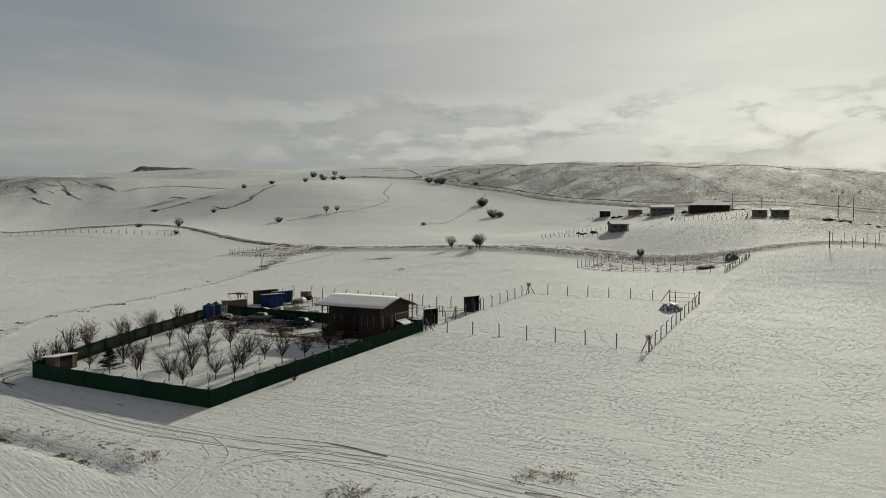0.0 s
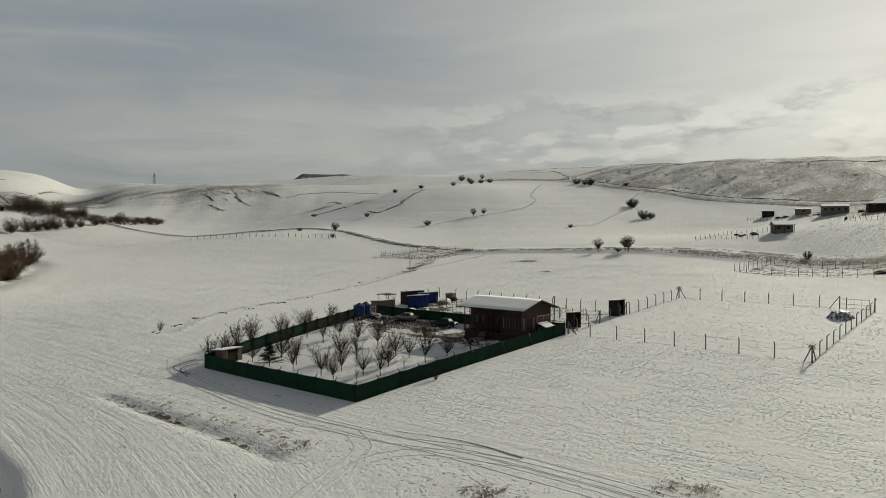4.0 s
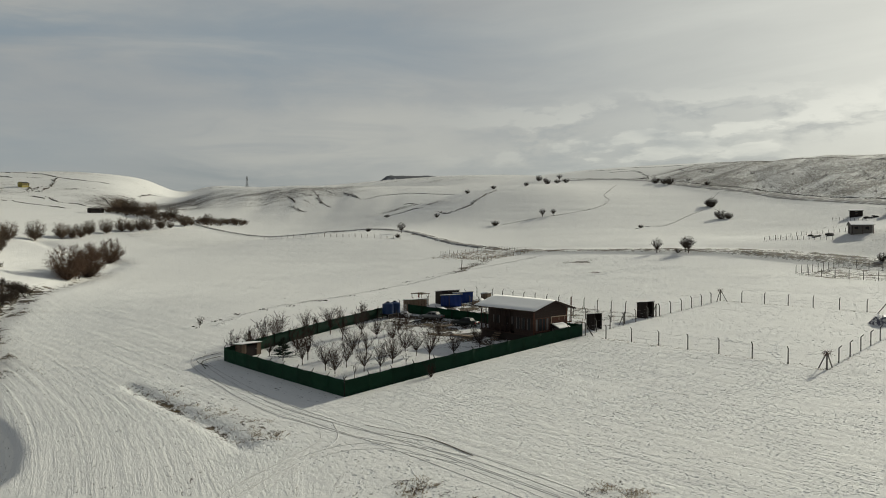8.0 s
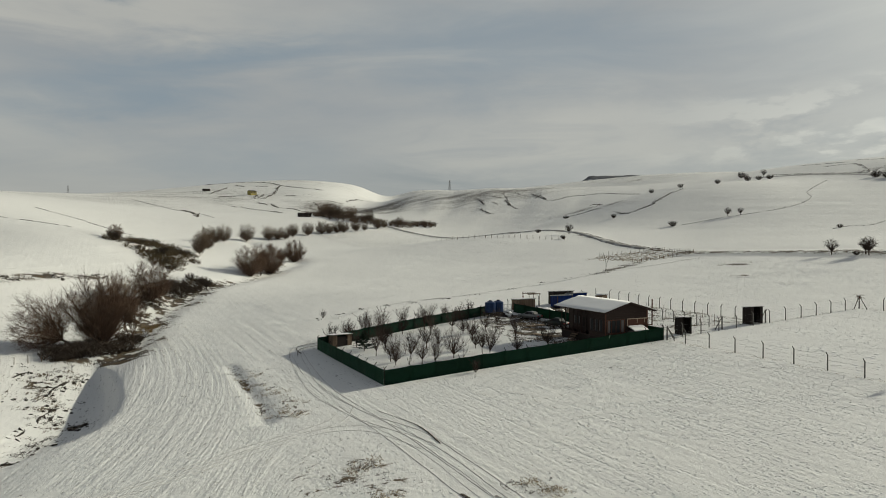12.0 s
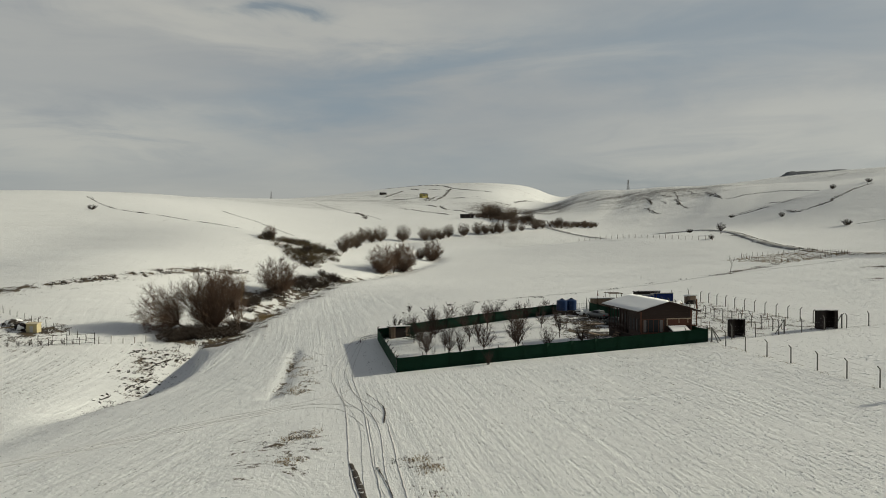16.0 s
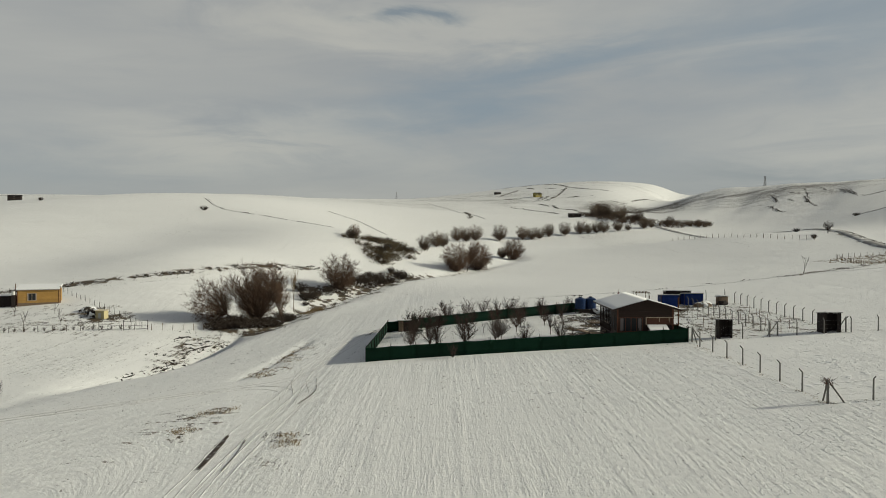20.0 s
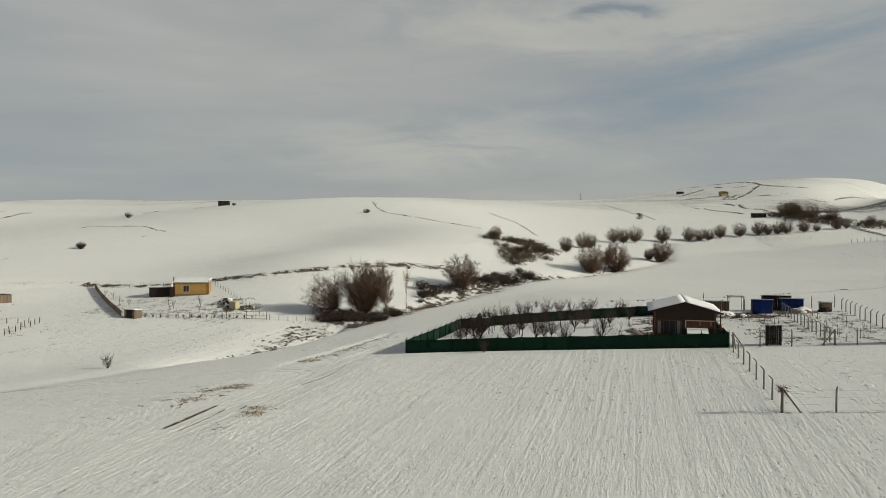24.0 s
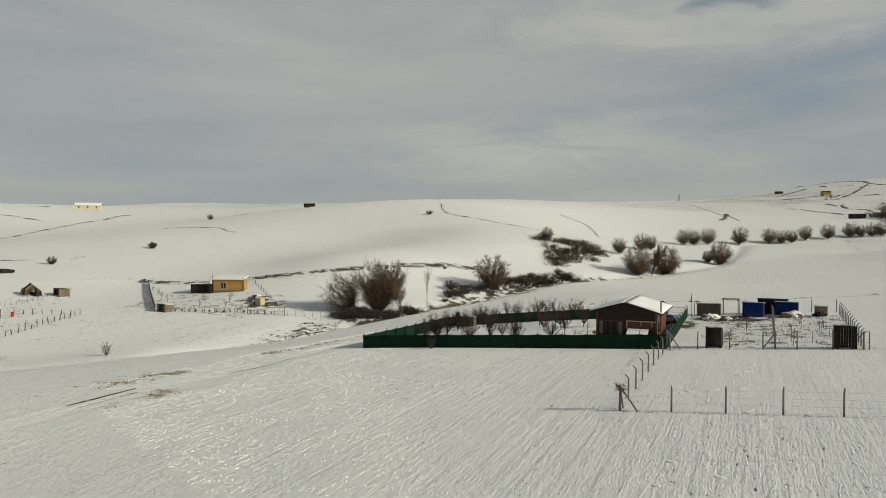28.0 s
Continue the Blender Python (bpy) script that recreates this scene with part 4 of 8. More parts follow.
    part("shelf", box(B(), (x1 + 0.03, y0 + 0.1, zf + 0.36), (x1 + 0.16, y0 + 3.5, zf + 0.45), 0.01), M_TIMBER_R, h)
    window_in(h, y1 + 0.03, x1 - 2.6, x1 - 1.4, zf + 0.9, zf + 2.1, "y", 2, True, M_TIMBER, 1)
    # pale frame of the second bay
    for lo, hi in (((y0 + 3.75, zf + 2.28), (y1 - 0.05, zf + 2.40)), ((y0 + 3.75, zf + 1.35), (y0 + 3.87, zf + 2.28)), ((y0 + 5.5, zf + 1.75), (y0 + 5.58, zf + 2.28)), ((y1 - 0.6, zf + 1.75), (y1 - 0.52, zf + 2.28))):
        part("trim", box(B(), (x1 + 0.03, lo[0], lo[1]), (x1 + 0.075, hi[0], hi[1]), 0.008), M_TRIM, h, "pale timber trim")
    part("panel", box(B(), (x1 + 0.032, y0 + 3.89, zf + 1.40), (x1 + 0.050, y1 - 0.24, zf + 2.26), 0.006), M_TIMBER_R, h, "red-brown panelled bay")
    part("cornerboard", box(B(), (x1 + 0.03, y1 - 0.2, zf), (x1 + 0.07, y1 + 0.05, ze + 0.1), 0.008), M_TIMBER_R, h)
    part("cornerboard", box(B(), (x1 + 0.03, y0 - 0.04, zf), (x1 + 0.07, y0 + 0.16, ze + 0.1), 0.008), M_TIMBER_R, h)
    # roof: two slopes with snow, rafters at the eaves
    ex0, ex1, ey0, ey1 = x0 - 0.7, x1 + 0.95, y0 - 0.85, y1 + 0.85
    zlow = ze + 0.02
    for ya, yb in ((ey0, ym), (ey1, ym)):
        part("roof", slab(B(), [(ex0, ya, zlow + 0.08), (ex1, ya, zlow + 0.08), (ex1, yb, zr + 0.24), (ex0, yb, zr + 0.24)], 0.10), M_TIMBER, h, "dark timber roof slope")
        s = 0.06 if ya < ym else -0.06
        bm = B()
        nx, ny = 14, 7
        rng = random.Random(5)
        g = [[bm.verts.new((ex0 + 0.05 + (ex1 - ex0 - 0.1) * i / nx, ya + s + (yb - ya - s) * j / ny, zlow + 0.09 + (zr + 0.16 - zlow) * (j / ny + s / (yb - ya) * (1 - j / ny)) + 0.13 + rng.uniform(-0.025, 0.025) - (0.07 if j == 0 or i in (0, nx) else 0))) for j in range(ny + 1)] for i in range(nx + 1)]
        for i in range(nx):
            for j in range(ny):
                bm.faces.new((g[i][j], g[i + 1][j], g[i + 1][j + 1], g[i][j + 1]))
        bmesh.ops.recalc_face_normals(bm, faces=bm.faces[:])
        r = bmesh.ops.extrude_face_region(bm, geom=bm.faces[:])
        bmesh.ops.translate(bm, verts=[v for v in r["geom"] if isinstance(v, bmesh.types.BMVert)], vec=(0, 0, -0.06))
        bmesh.ops.recalc_face_normals(bm, faces=bm.faces[:])
        part("roof_snow", bm, M_SNOW, h, "settled snow on the roof", True)
        bm = B()
        slab(bm, [(ex1 - 0.02, ya, zlow + 0.10), (ex1 + 0.03, ya, zlow + 0.10), (ex1 + 0.03, yb, zr + 0.26), (ex1 - 0.02, yb, zr + 0.26)], 0.2)
        part("bargeboard", bm, M_TIMBER, h)
        for i in range(12):
            rx = ex0 + 0.3 + (ex1 - ex0 - 0.6) * i / 11
            part("rafter", slab(B(), [(rx - 0.04, ya + s, zlow - 0.03), (rx + 0.04, ya + s, zlow - 0.03), (rx + 0.04, ya + s + (yb - ya) * 0.25, zlow + 0.28), (rx - 0.04, ya + s + (yb - ya) * 0.25, zlow + 0.28)], 0.09), M_TIMBER, h)
    # lean-to box before the gable
    ly0, ly1, lx = y0 + 3.9, y0 + 6.5, x1 + 1.35
    part("lean_to", box(B(), (x1 + 0.032, ly0 + 0.15, zg - 0.3), (lx - 0.15, ly1 - 0.15, zf + 0.75)), M_GREYWALL, h, "grey lean-to box")
    part("lean_to_roof", slab(B(), [(x1 + 0.08, ly0, zf + 1.32), (x1 + 0.08, ly1, zf + 1.32), (lx + 0.15, ly1, zf + 0.80), (lx + 0.15, ly0, zf + 0.80)], 0.06), M_METAL, h)
    part("lean_to_snow", slab(B(), [(x1 + 0.1, ly0 + 0.04, zf + 1.42), (x1 + 0.1, ly1 - 0.04, zf + 1.42), (lx + 0.12, ly1 - 0.04, zf + 0.90), (lx + 0.12, ly0 + 0.04, zf + 0.90)], 0.095), M_SNOW, h, "snow on the lean-to")
    # stove pipe
    bm = B()
    rod(bm, (x1 + 0.35, y1 + 0.55, zf + 1.3), (x1 + 0.35, y1 + 0.55, ze + 1.55), 0.09, 0.09, 8)
    rod(bm, (x1 + 0.03, y1 - 0.25, zf + 1.35), (x1 + 0.35, y1 + 0.55, zf + 1.4), 0.08, 0.08, 8)
    rod(bm, (x1 + 0.35, y1 + 0.55, ze + 1.58), (x1 + 0.35, y1 + 0.55, ze + 1.66), 0.15, 0.03, 8)
    part("stove_pipe", bm, M_RUST, h, "dark stove pipe")
    # steps and low veranda wall in shade
    for i in range(4):
        part("step", box(B(), (x0 + 3.1, y0 - 0.3 - 0.28 * i, zf - 0.28 * (i + 1) - 0.1), (x0 + 4.3, y0 - 0.02 - 0.28 * i, zf - 0.28 * (i + 1) + 0.06), 0.01), M_OLDWOOD, h)
    return h


cottage()

# ---- cars ----


def car(x, y, rz, paint, label, snow=0.0):
    c = thing("car", pose(x, y, gz(x, y) + 0.02, 0, 0, rz), label, "car")
    prof = [(-2.15, 0.42), (-2.17, 0.62), (-2.1, 0.86), (-1.25, 0.93), (-1.0, 0.96), (0.85, 0.95), (1.95, 0.80), (2.14, 0.66), (2.15, 0.40), (1.7, 0.26), (-1.7, 0.28)]
    bm = B()
    va = [bm.verts.new((px, -0.8, pz)) for px, pz in prof]
    vb = [bm.verts.new((px, 0.8, pz)) for px, pz in prof]
    k = len(prof)
    bm.faces.new(va), bm.faces.new(vb[::-1])
    for i in range(k):
        bm.faces.new((va[i], vb[i], vb[(i + 1) % k], va[(i + 1) % k]))
    bmesh.ops.recalc_face_normals(bm, faces=bm.faces[:])
    bmesh.ops.bevel(bm, geom=bm.edges[:], offset=0.05, segments=2, affect="EDGES")
    body = part("body", bm, paint, c, smooth=True)
    cab = [(-1.30, 0.92), (-0.95, 1.36), (0.20, 1.40), (0.95, 0.92)]
    bm = B()
    va = [bm.verts.new((px, -0.72 + (0.10 if pz > 1 else 0), pz)) for px, pz in cab]
    vb = [bm.verts.new((px, 0.72 - (0.10 if pz > 1 else 0), pz)) for px, pz in cab]
    bm.faces.new(va), bm.faces.new(vb[::-1])
    for i in range(4):
        bm.faces.new((va[i], vb[i], vb[(i + 1) % 4], va[(i + 1) % 4]))
    bmesh.ops.recalc_face_normals(bm, faces=bm.faces[:])
    bmesh.ops.bevel(bm, geom=bm.edges[:], offset=0.04, segments=2, affect="EDGES")
    part("cabin", bm, paint, c, smooth=True)
    for s in (-1, 1):
        for a, b2 in ((-1.0, -0.35), (-0.27, 0.62)):
            bm = B()
            q = [(a - (0.1 if a < -0.9 else 0), s * 0.728, 0.97), (b2, s * 0.728, 0.97), (b2 - (0.38 if b2 > 0.5 else 0), s * 0.655, 1.30), (a + (0.14 if a < -0.9 else 0), s * 0.655, 1.30)]
            f = bm.faces.new([bm.verts.new(v) for v in q])
            r = bmesh.ops.extrude_face_region(bm, geom=[f])
            bmesh.ops.translate(bm, verts=[v for v in r["geom"] if isinstance(v, bmesh.types.BMVert)], vec=(0, s * 0.012, 0))
            bmesh.ops.recalc_face_normals(bm, faces=bm.faces[:])
            part("side_window", bm, M_GLASS, c)
    for q in ([(0.93, -0.6, 0.97), (0.93, 0.6, 0.97), (0.30, 0.55, 1.36), (0.30, -0.55, 1.36)], [(-1.29, -0.6, 0.97), (-1.29, 0.6, 0.97), (-1.0, 0.55, 1.32), (-1.0, -0.55, 1.32)]):
        s = 1 if q[0][0] > 0 else -1
        part("windscreen", slab(B(), [(a + s * 0.03, b2, z + 0.03) for a, b2, z in q], 0.02), M_GLASS, c)
    for px in (-1.35, 1.35):
        for s in (-1, 1):
            bm = B()
            rod(bm, (px, s * 0.66, 0.30), (px, s * 0.83, 0.30), 0.30, 0.30, 16)
            w = part("wheel", bm, M_BLACK, c)
            bm = B()
            rod(bm, (px, s * 0.82, 0.30), (px, s * 0.845, 0.30), 0.18, 0.17, 12)
            part("rim", bm, M_METAL, w)
    for px, m in ((2.15, M_METAL), (-2.17, M_METAL)):
        part("bumper", box(B(), (px - 0.06, -0.78, 0.36), (px + 0.06, 0.78, 0.50), 0.03), M_BLACK, c)
    for s in (-1, 1):
        part("headlight", box(B(), (2.08, s * 0.5 - 0.17, 0.56), (2.16, s * 0.5 + 0.17, 0.70), 0.02), M_CURTAIN, c)
        part("tail_light", box(B(), (-2.19, s * 0.55 - 0.18, 0.62), (-2.12, s * 0.55 + 0.18, 0.78), 0.02), M_RED, c)
    return c


car(-83.6, 88.3, 200, M_SILVER, "silver-grey saloon car parked on trodden snow")
car(-74.0, 87.2, 194, M_DARKCAR, "dark green saloon car parked beside the cottage")

# ---- yard things ----


def lump(bm, x, y, z, sx, sy, sz, rng, cuts=2, jag=0.18):
    """A rounded, uneven heap."""
    r = bmesh.ops.create_icosphere(bm, subdivisions=cuts, radius=1)
    ph = rng.uniform(0, 9)
    for v in r["verts"]:
        k = 1 + jag * noise.noise(v.co * 1.7 + Vector((ph, x, y))) + jag * 0.5 * noise.noise(v.co * 4.1 + Vector((ph, y, x)))
        v.co = Vector((x + v.co.x * sx * k, y + v.co.y * sy * k, z + max(-0.25, v.co.z) * sz * k))


def hut(x, y, w, d, h, rz, label, name="outhouse", lean=0.0, door=True, wood=None, roof=None, snow=0.06, category="shed", open_front=False):
    """A board hut: walls of upright boards, a plank door, a pent roof with snow. Its front faces +x before turning."""
    wood = wood or M_BLACKWOOD
    z = gz(x, y)
    c = thing(name, pose(x, y, z, lean, 0, rz), label, category)
    nb = max(4, int(w / 0.24))
    hb = h - 0.18
    for side, cx in ((1, d / 2), (-1, -d / 2)):
        hh = h if side > 0 else hb
        for i in range(nb):
            a, b2 = -w / 2 + w * i / nb, -w / 2 + w * (i + 1) / nb - 0.012
            if side > 0 and door and abs((a + b2) / 2) < w * 0.30:
                continue
            part("board", box(B(), (cx - 0.02, a, -0.15), (cx + 0.02, b2, hh - 0.01 * (i % 3))), wood, c)
    nd = max(3, int(d / 0.24))
    for s in (-1, 1):
        for i in range(nd):
            a, b2 = -d / 2 + 0.022 + (d - 0.044) * i / nd, -d / 2 + 0.022 + (d - 0.044) * (i + 1) / nd - 0.012
            part("board", box(B(), (a, s * (w / 2 - 0.02) - 0.018, -0.15), (b2, s * (w / 2 - 0.02) + 0.018, hb + 0.18 * (a + d / 2) / d - 0.02)), wood, c)
    if door and not open_front:
        dr = part("door", box(B(), (d / 2 - 0.05, -w * 0.29, 0.0), (d / 2 - 0.01, w * 0.29, h - 0.22), 0.006), M_BLACKWOOD, c, "dark plank door")
        part("door_frame", box(B(), (d / 2 - 0.02, -w * 0.33, -0.1), (d / 2 + 0.04, -w * 0.29, h - 0.15)), M_OLDWOOD, c)
        part("door_frame", box(B(), (d / 2 - 0.02, w * 0.29, -0.1), (d / 2 + 0.04, w * 0.33, h - 0.15)), M_OLDWOOD, c)
        part("latch", box(B(), (d / 2 - 0.01, w * 0.2, 1.0), (d / 2 + 0.03, w * 0.26, 1.06)), M_METAL, dr)
    o = 0.14
    part("roof", slab(B(), [(-d / 2 - o, -w / 2 - o, hb + 0.06), (-d / 2 - o, w / 2 + o, hb + 0.06), (d / 2 + o, w / 2 + o, h + 0.08), (d / 2 + o, -w / 2 - o, h + 0.08)], 0.05), roof or M_BLACKWOOD, c)
    if snow:
        part("roof_snow", slab(B(), [(-d / 2 - o + 0.05, -w / 2 - o + 0.04, hb + 0.07 + snow), (-d / 2 - o + 0.05, w / 2 + o - 0.04, hb + 0.07 + snow), (d / 2 + o - 0.05, w / 2 + o - 0.04, h + 0.08 + snow), (d / 2 + o - 0.05, -w / 2 - o + 0.04, h + 0.08 + snow)], snow - 0.004), M_SNOW, c, "snow on the roof")
    return c


hut(-55.6, 96.6, 1.75, 1.5, 2.45, -6, "narrow black board outhouse with a thin snow cap, its front open", snow=0.05, open_front=True)
hut(-55.3, 110.3, 2.3, 1.7, 2.6, -4, "wide open-fronted black board outhouse against the wire fence", snow=0.04, open_front=True)
hut(-83.6, 53.6, 3.2, 2.2, 1.75, 8, "low weathered board shed with a snowy roof in the orchard", "garden_shed", wood=M_OLDWOOD, snow=0.10)


def blue_shed(x, y, w, d, h, rz, label, snow=0.1):
    z = gz(x, y)
    c = thing("tarpaulin_shed", pose(x, y, z, 0, 0, rz), label, "shed")
    for px in (-d / 2, d / 2):
        for py in (-w / 2, 0, w / 2):
            bm = B()
            rod(bm, (px, py, -0.2), (px, py, h - (0.25 if px < 0 else 0)), 0.06, 0.05)
            part("post", bm, M_OLDWOOD, c)
    rng = random.Random(int(w * 100))
    # slack sheets with folds, one to a side
    for name, a, b2, ha, hb in (("sheet", (d / 2 + 0.07, -w / 2), (d / 2 + 0.07, w / 2), h, h), ("sheet", (-d / 2, -w / 2 - 0.07), (d / 2, -w / 2 - 0.07), h - 0.25, h), ("sheet", (d / 2, w / 2 + 0.07), (-d / 2, w / 2 + 0.07), h, h - 0.25), ("sheet", (-d / 2 - 0.07, w / 2), (-d / 2 - 0.07, -w / 2), h - 0.25, h - 0.25)):
        bm = B()
        nx, nz = 12, 5
        ux, uy = b2[0] - a[0], b2[1] - a[1]
        ln = math.hypot(ux, uy)
        ox, oy = uy / ln, -ux / ln
        g = []
        for i in range(nx + 1):
            t = i / nx
            col = []
            for j in range(nz + 1):
                s = j / nz
                bul = 0.05 * math.sin(t * 17 + s * 2) * (1 - s * 0.4) + rng.uniform(-0.012, 0.012)
                col.append(bm.verts.new((a[0] + ux * t + ox * bul, a[1] + uy * t + oy * bul, 0.05 + (ha + (hb - ha) * t - 0.05) * s)))
            g.append(col)
        for i in range(nx):
            for j in range(nz):
                bm.faces.new((g[i][j], g[i + 1][j], g[i + 1][j + 1], g[i][j + 1]))
        bmesh.ops.solidify(bm, geom=bm.faces[:], thickness=0.01)
        part(name, bm, M_BLUE, c, smooth=True)
    part("roof", slab(B(), [(-d / 2 - 0.2, -w / 2 - 0.2, h - 0.2), (-d / 2 - 0.2, w / 2 + 0.2, h - 0.2), (d / 2 + 0.2, w / 2 + 0.2, h + 0.06), (d / 2 + 0.2, -w / 2 - 0.2, h + 0.06)], 0.05), M_METAL, c, "sheet-metal roof")
    if snow:
        part("roof_snow", slab(B(), [(-d / 2 - 0.15, -w / 2 - 0.15, h - 0.195 + snow), (-d / 2 - 0.15, w / 2 + 0.15, h - 0.195 + snow), (d / 2 + 0.15, w / 2 + 0.15, h + 0.065 + snow), (d / 2 + 0.15, -w / 2 - 0.15, h + 0.065 + snow)], snow), M_SNOW, c, "snow on the roof")
    return c


blue_shed(-92.4, 101.0, 3.1, 2.5, 2.35, -4, "blue tarpaulin shed with a snow-covered pent roof")
blue_shed(-94.4, 106.0, 3.3, 2.2, 2.15, -2, "larger blue tarpaulin shed with a flat roof")


def pergola(x, y, w, d, h, label):
    c = thing("pergola", pose(x, y, gz(x, y)), label, "pergola")
    for px in (0, d):
        for py in (0, w):
            bm = B()
            rod(bm, (px, py, -0.2), (px, py, h), 0.06, 0.05)
            part("post", bm, M_OLDWOOD, c)
        bm = B()
        rod(bm, (px, -0.3, h + 0.05), (px, w + 0.3, h + 0.05), 0.06, 0.06)
        part("beam", bm, M_OLDWOOD, c)
    for i in range(5):
        bm = B()
        rod(bm, (-0.3, w * i / 4, h + 0.15), (d + 0.3, w * i / 4, h + 0.15), 0.045, 0.04)
        part("rafter", bm, M_OLDWOOD, c)
    return c


pergola(-98.6, 96.2, 2.4, 2.2, 2.5, "open pole pergola of weathered timber behind the sheds")


def board_shelter(x, y, w, d, h, rz, label, name, wood, snow=0.1, front=None):
    c = hut(x, y, w, d, h, rz, label, name, door=False, wood=wood, snow=snow)
    return c


board_shelter(-95.0, 94.0, 3.8, 2.4, 2.0, 0, "low weathered board shelter with a snow-covered roof", "animal_shelter", M_OLDWOOD, 0.14)
board_shelter(-96.8, 104.0, 4.6, 2.0, 2.5, -3, "tall black board store with snow behind the blue shed", "store_shed", M_BLACKWOOD, 0.08)
board_shelter(-92.6, 110.9, 1.5, 1.5, 1.45, 12, "dark slumped firewood shelter with snow on top", "firewood_shelter", M_OLDWOOD, 0.22)

rng = random.Random(21)


def heap(x, y, sx, sy, sz, material, cover, label, name="heap", rz=0):
    c = thing(name, pose(x, y, gz(x, y), 0, 0, rz), label, "heap")
    bm = B()
    lump(bm, 0, 0, 0, sx, sy, sz, rng, 3, 0.3)
    part("pile", bm, material, c, smooth=False)
    bm = B()
    lump(bm, 0.1, 0.05, sz * 0.22, sx * 0.8, sy * 0.8, sz * 0.84, rng, 3, 0.45)
    part("snow_cover", bm, cover, c, "patchy snow over the heap", smooth=True)
    return c


heap(-91.6, 110.6, 0.7, 1.0, 0.7, M_BLACKWOOD, M_BLACKWOOD, "dark pile of split firewood by its shelter", "firewood_pile")
heap(-90.5, 106.6, 1.0, 1.8, 0.9, M_OLDWOOD, M_SNOW, "snow-covered heap beside the blue shed", "covered_heap")
heap(-88.4, 94.6, 1.6, 1.7, 0.85, M_OLDWOOD, M_SNOW, "snow-covered pile of boards by the green fence", "board_pile")
heap(-87.0, 97.0, 0.8, 1.0, 0.5, M_OLDWOOD, M_SNOW, "small snowy pile of scrap timber", "board_pile")
M_PLASTIC = mat("grey_plastic_sheet", (0.10, 0.10, 0.125), 0.5, vary=0.4, scale=2.5, bump=0.6, second=(0.66, 0.66, 0.66), spots=0.52, dist=0.1)
heap(-24.4, 123.6, 1.7, 2.3, 1.15, M_PLASTIC, M_PLASTIC, "heap under a grey plastic sheet dusted with snow", "covered_heap")


def plank_stack(x, y, rz, n, ln, label):
    c = thing("plank_stack", pose(x, y, gz(x, y), 0, 0, rz), label, "timber")
    r = random.Random(n)
    for i in range(n):
        a = (i % 4) * 0.24 - 0.4 + r.uniform(-0.05, 0.05)
        z = 0.06 + (i // 4) * 0.09
        o = r.uniform(-0.3, 0.3)
        part("plank", box(B(), (-ln / 2 + o, a, z), (ln / 2 + o, a + 0.2, z + 0.06)), M_OLDWOOD if i % 3 else M_TRIM, c)
    return c


plank_stack(-90.6, 96.6, 70, 9, 3.0, "stack of pale planks on trodden snow")
plank_stack(-76.5, 84.8, 95, 8, 3.2, "stack of dark planks beside the parked cars")
plank_stack(-68.0, 80.6, 10, 8, 4.0, "dark planks lying before the veranda")


def tanks():
    x, y = -91.6, 85.6
    c = thing("water_tanks", pose(x, y, gz(x, y), 0, 0, 15), "two blue plastic water tanks on a dark stand", "water tank")
    for py in (-1.02, 1.02):
        bm = B()
        rod(bm, (0, py, 0.75), (0, py, 2.5), 0.98, 0.98, 20)
        rod(bm, (0, py, 2.5), (0, py, 2.78), 0.98, 0.35, 20)
        t = part("tank", bm, M_TANK, c, "blue plastic tank")
        bm = B()
        rod(bm, (0, py, 2.76), (0, py, 2.92), 0.28, 0.26, 12)
        part("lid", bm, M_BLACK, t)
        for z in (1.05, 1.5, 1.95):
            bm = B()
            rod(bm, (0, py, z), (0, py, z + 0.07), 1.005, 1.005, 20)
            part("rib", bm, M_TANK, t)
    part("deck", box(B(), (-1.05, -2.1, 0.62), (1.05, 2.1, 0.75), 0.01), M_BLACKWOOD, c)
    for px in (-0.8, 0.8):
        for py in (-1.6, 0, 1.6):
            part("leg", box(B(), (px - 0.08, py - 0.08, -0.2), (px + 0.08, py + 0.08, 0.62)), M_BLACKWOOD, c)
    for k in range(4):
        part("side_board", box(B(), (0.82, -1.75 + 0.9 * k, -0.05), (0.87, -0.95 + 0.9 * k, 0.58)), M_BLACKWOOD, c)
    return c


tanks()
heap(-89.6, 87.2, 0.8, 1.1, 0.8, M_BLACKWOOD, M_SNOW, "dark scrap pile with a snow cap by the tanks", "scrap_pile")


def gate(p, q, h, label, material=None, bars=5):
    x0, y0 = p
    dx, dy = q[0] - p[0], q[1] - p[1]
    g = thing("gate", pose(x0, y0, gz(x0, y0)), label, "gate")
    m = material or M_METAL
    for t in (0, 1):
        bm = B()
        rod(bm, (dx * t, dy * t, -0.3), (dx * t, dy * t, h + 0.15), 0.06)
        part("gate_post", bm, m, g)
    for z in (0.2, h * 0.5, h):
        bm = B()
        rod(bm, (0, 0, z), (dx, dy, z), 0.03)
        part("rail", bm, m, g)
    for i in range(1, bars):
        bm = B()
        rod(bm, (dx * i / bars, dy * i / bars, 0.2), (dx * i / bars, dy * i / bars, h), 0.018)
        part("bar", bm, m, g)
    return g


M_GATE = mat("white_painted_gate", (0.55, 0.55, 0.52), 0.6, vary=0.15, scale=3)
gate((-93.5, 87.0), (-93.1, 90.2), 1.7, "white painted metal gate, closed, in the green fence", M_GATE, 9)


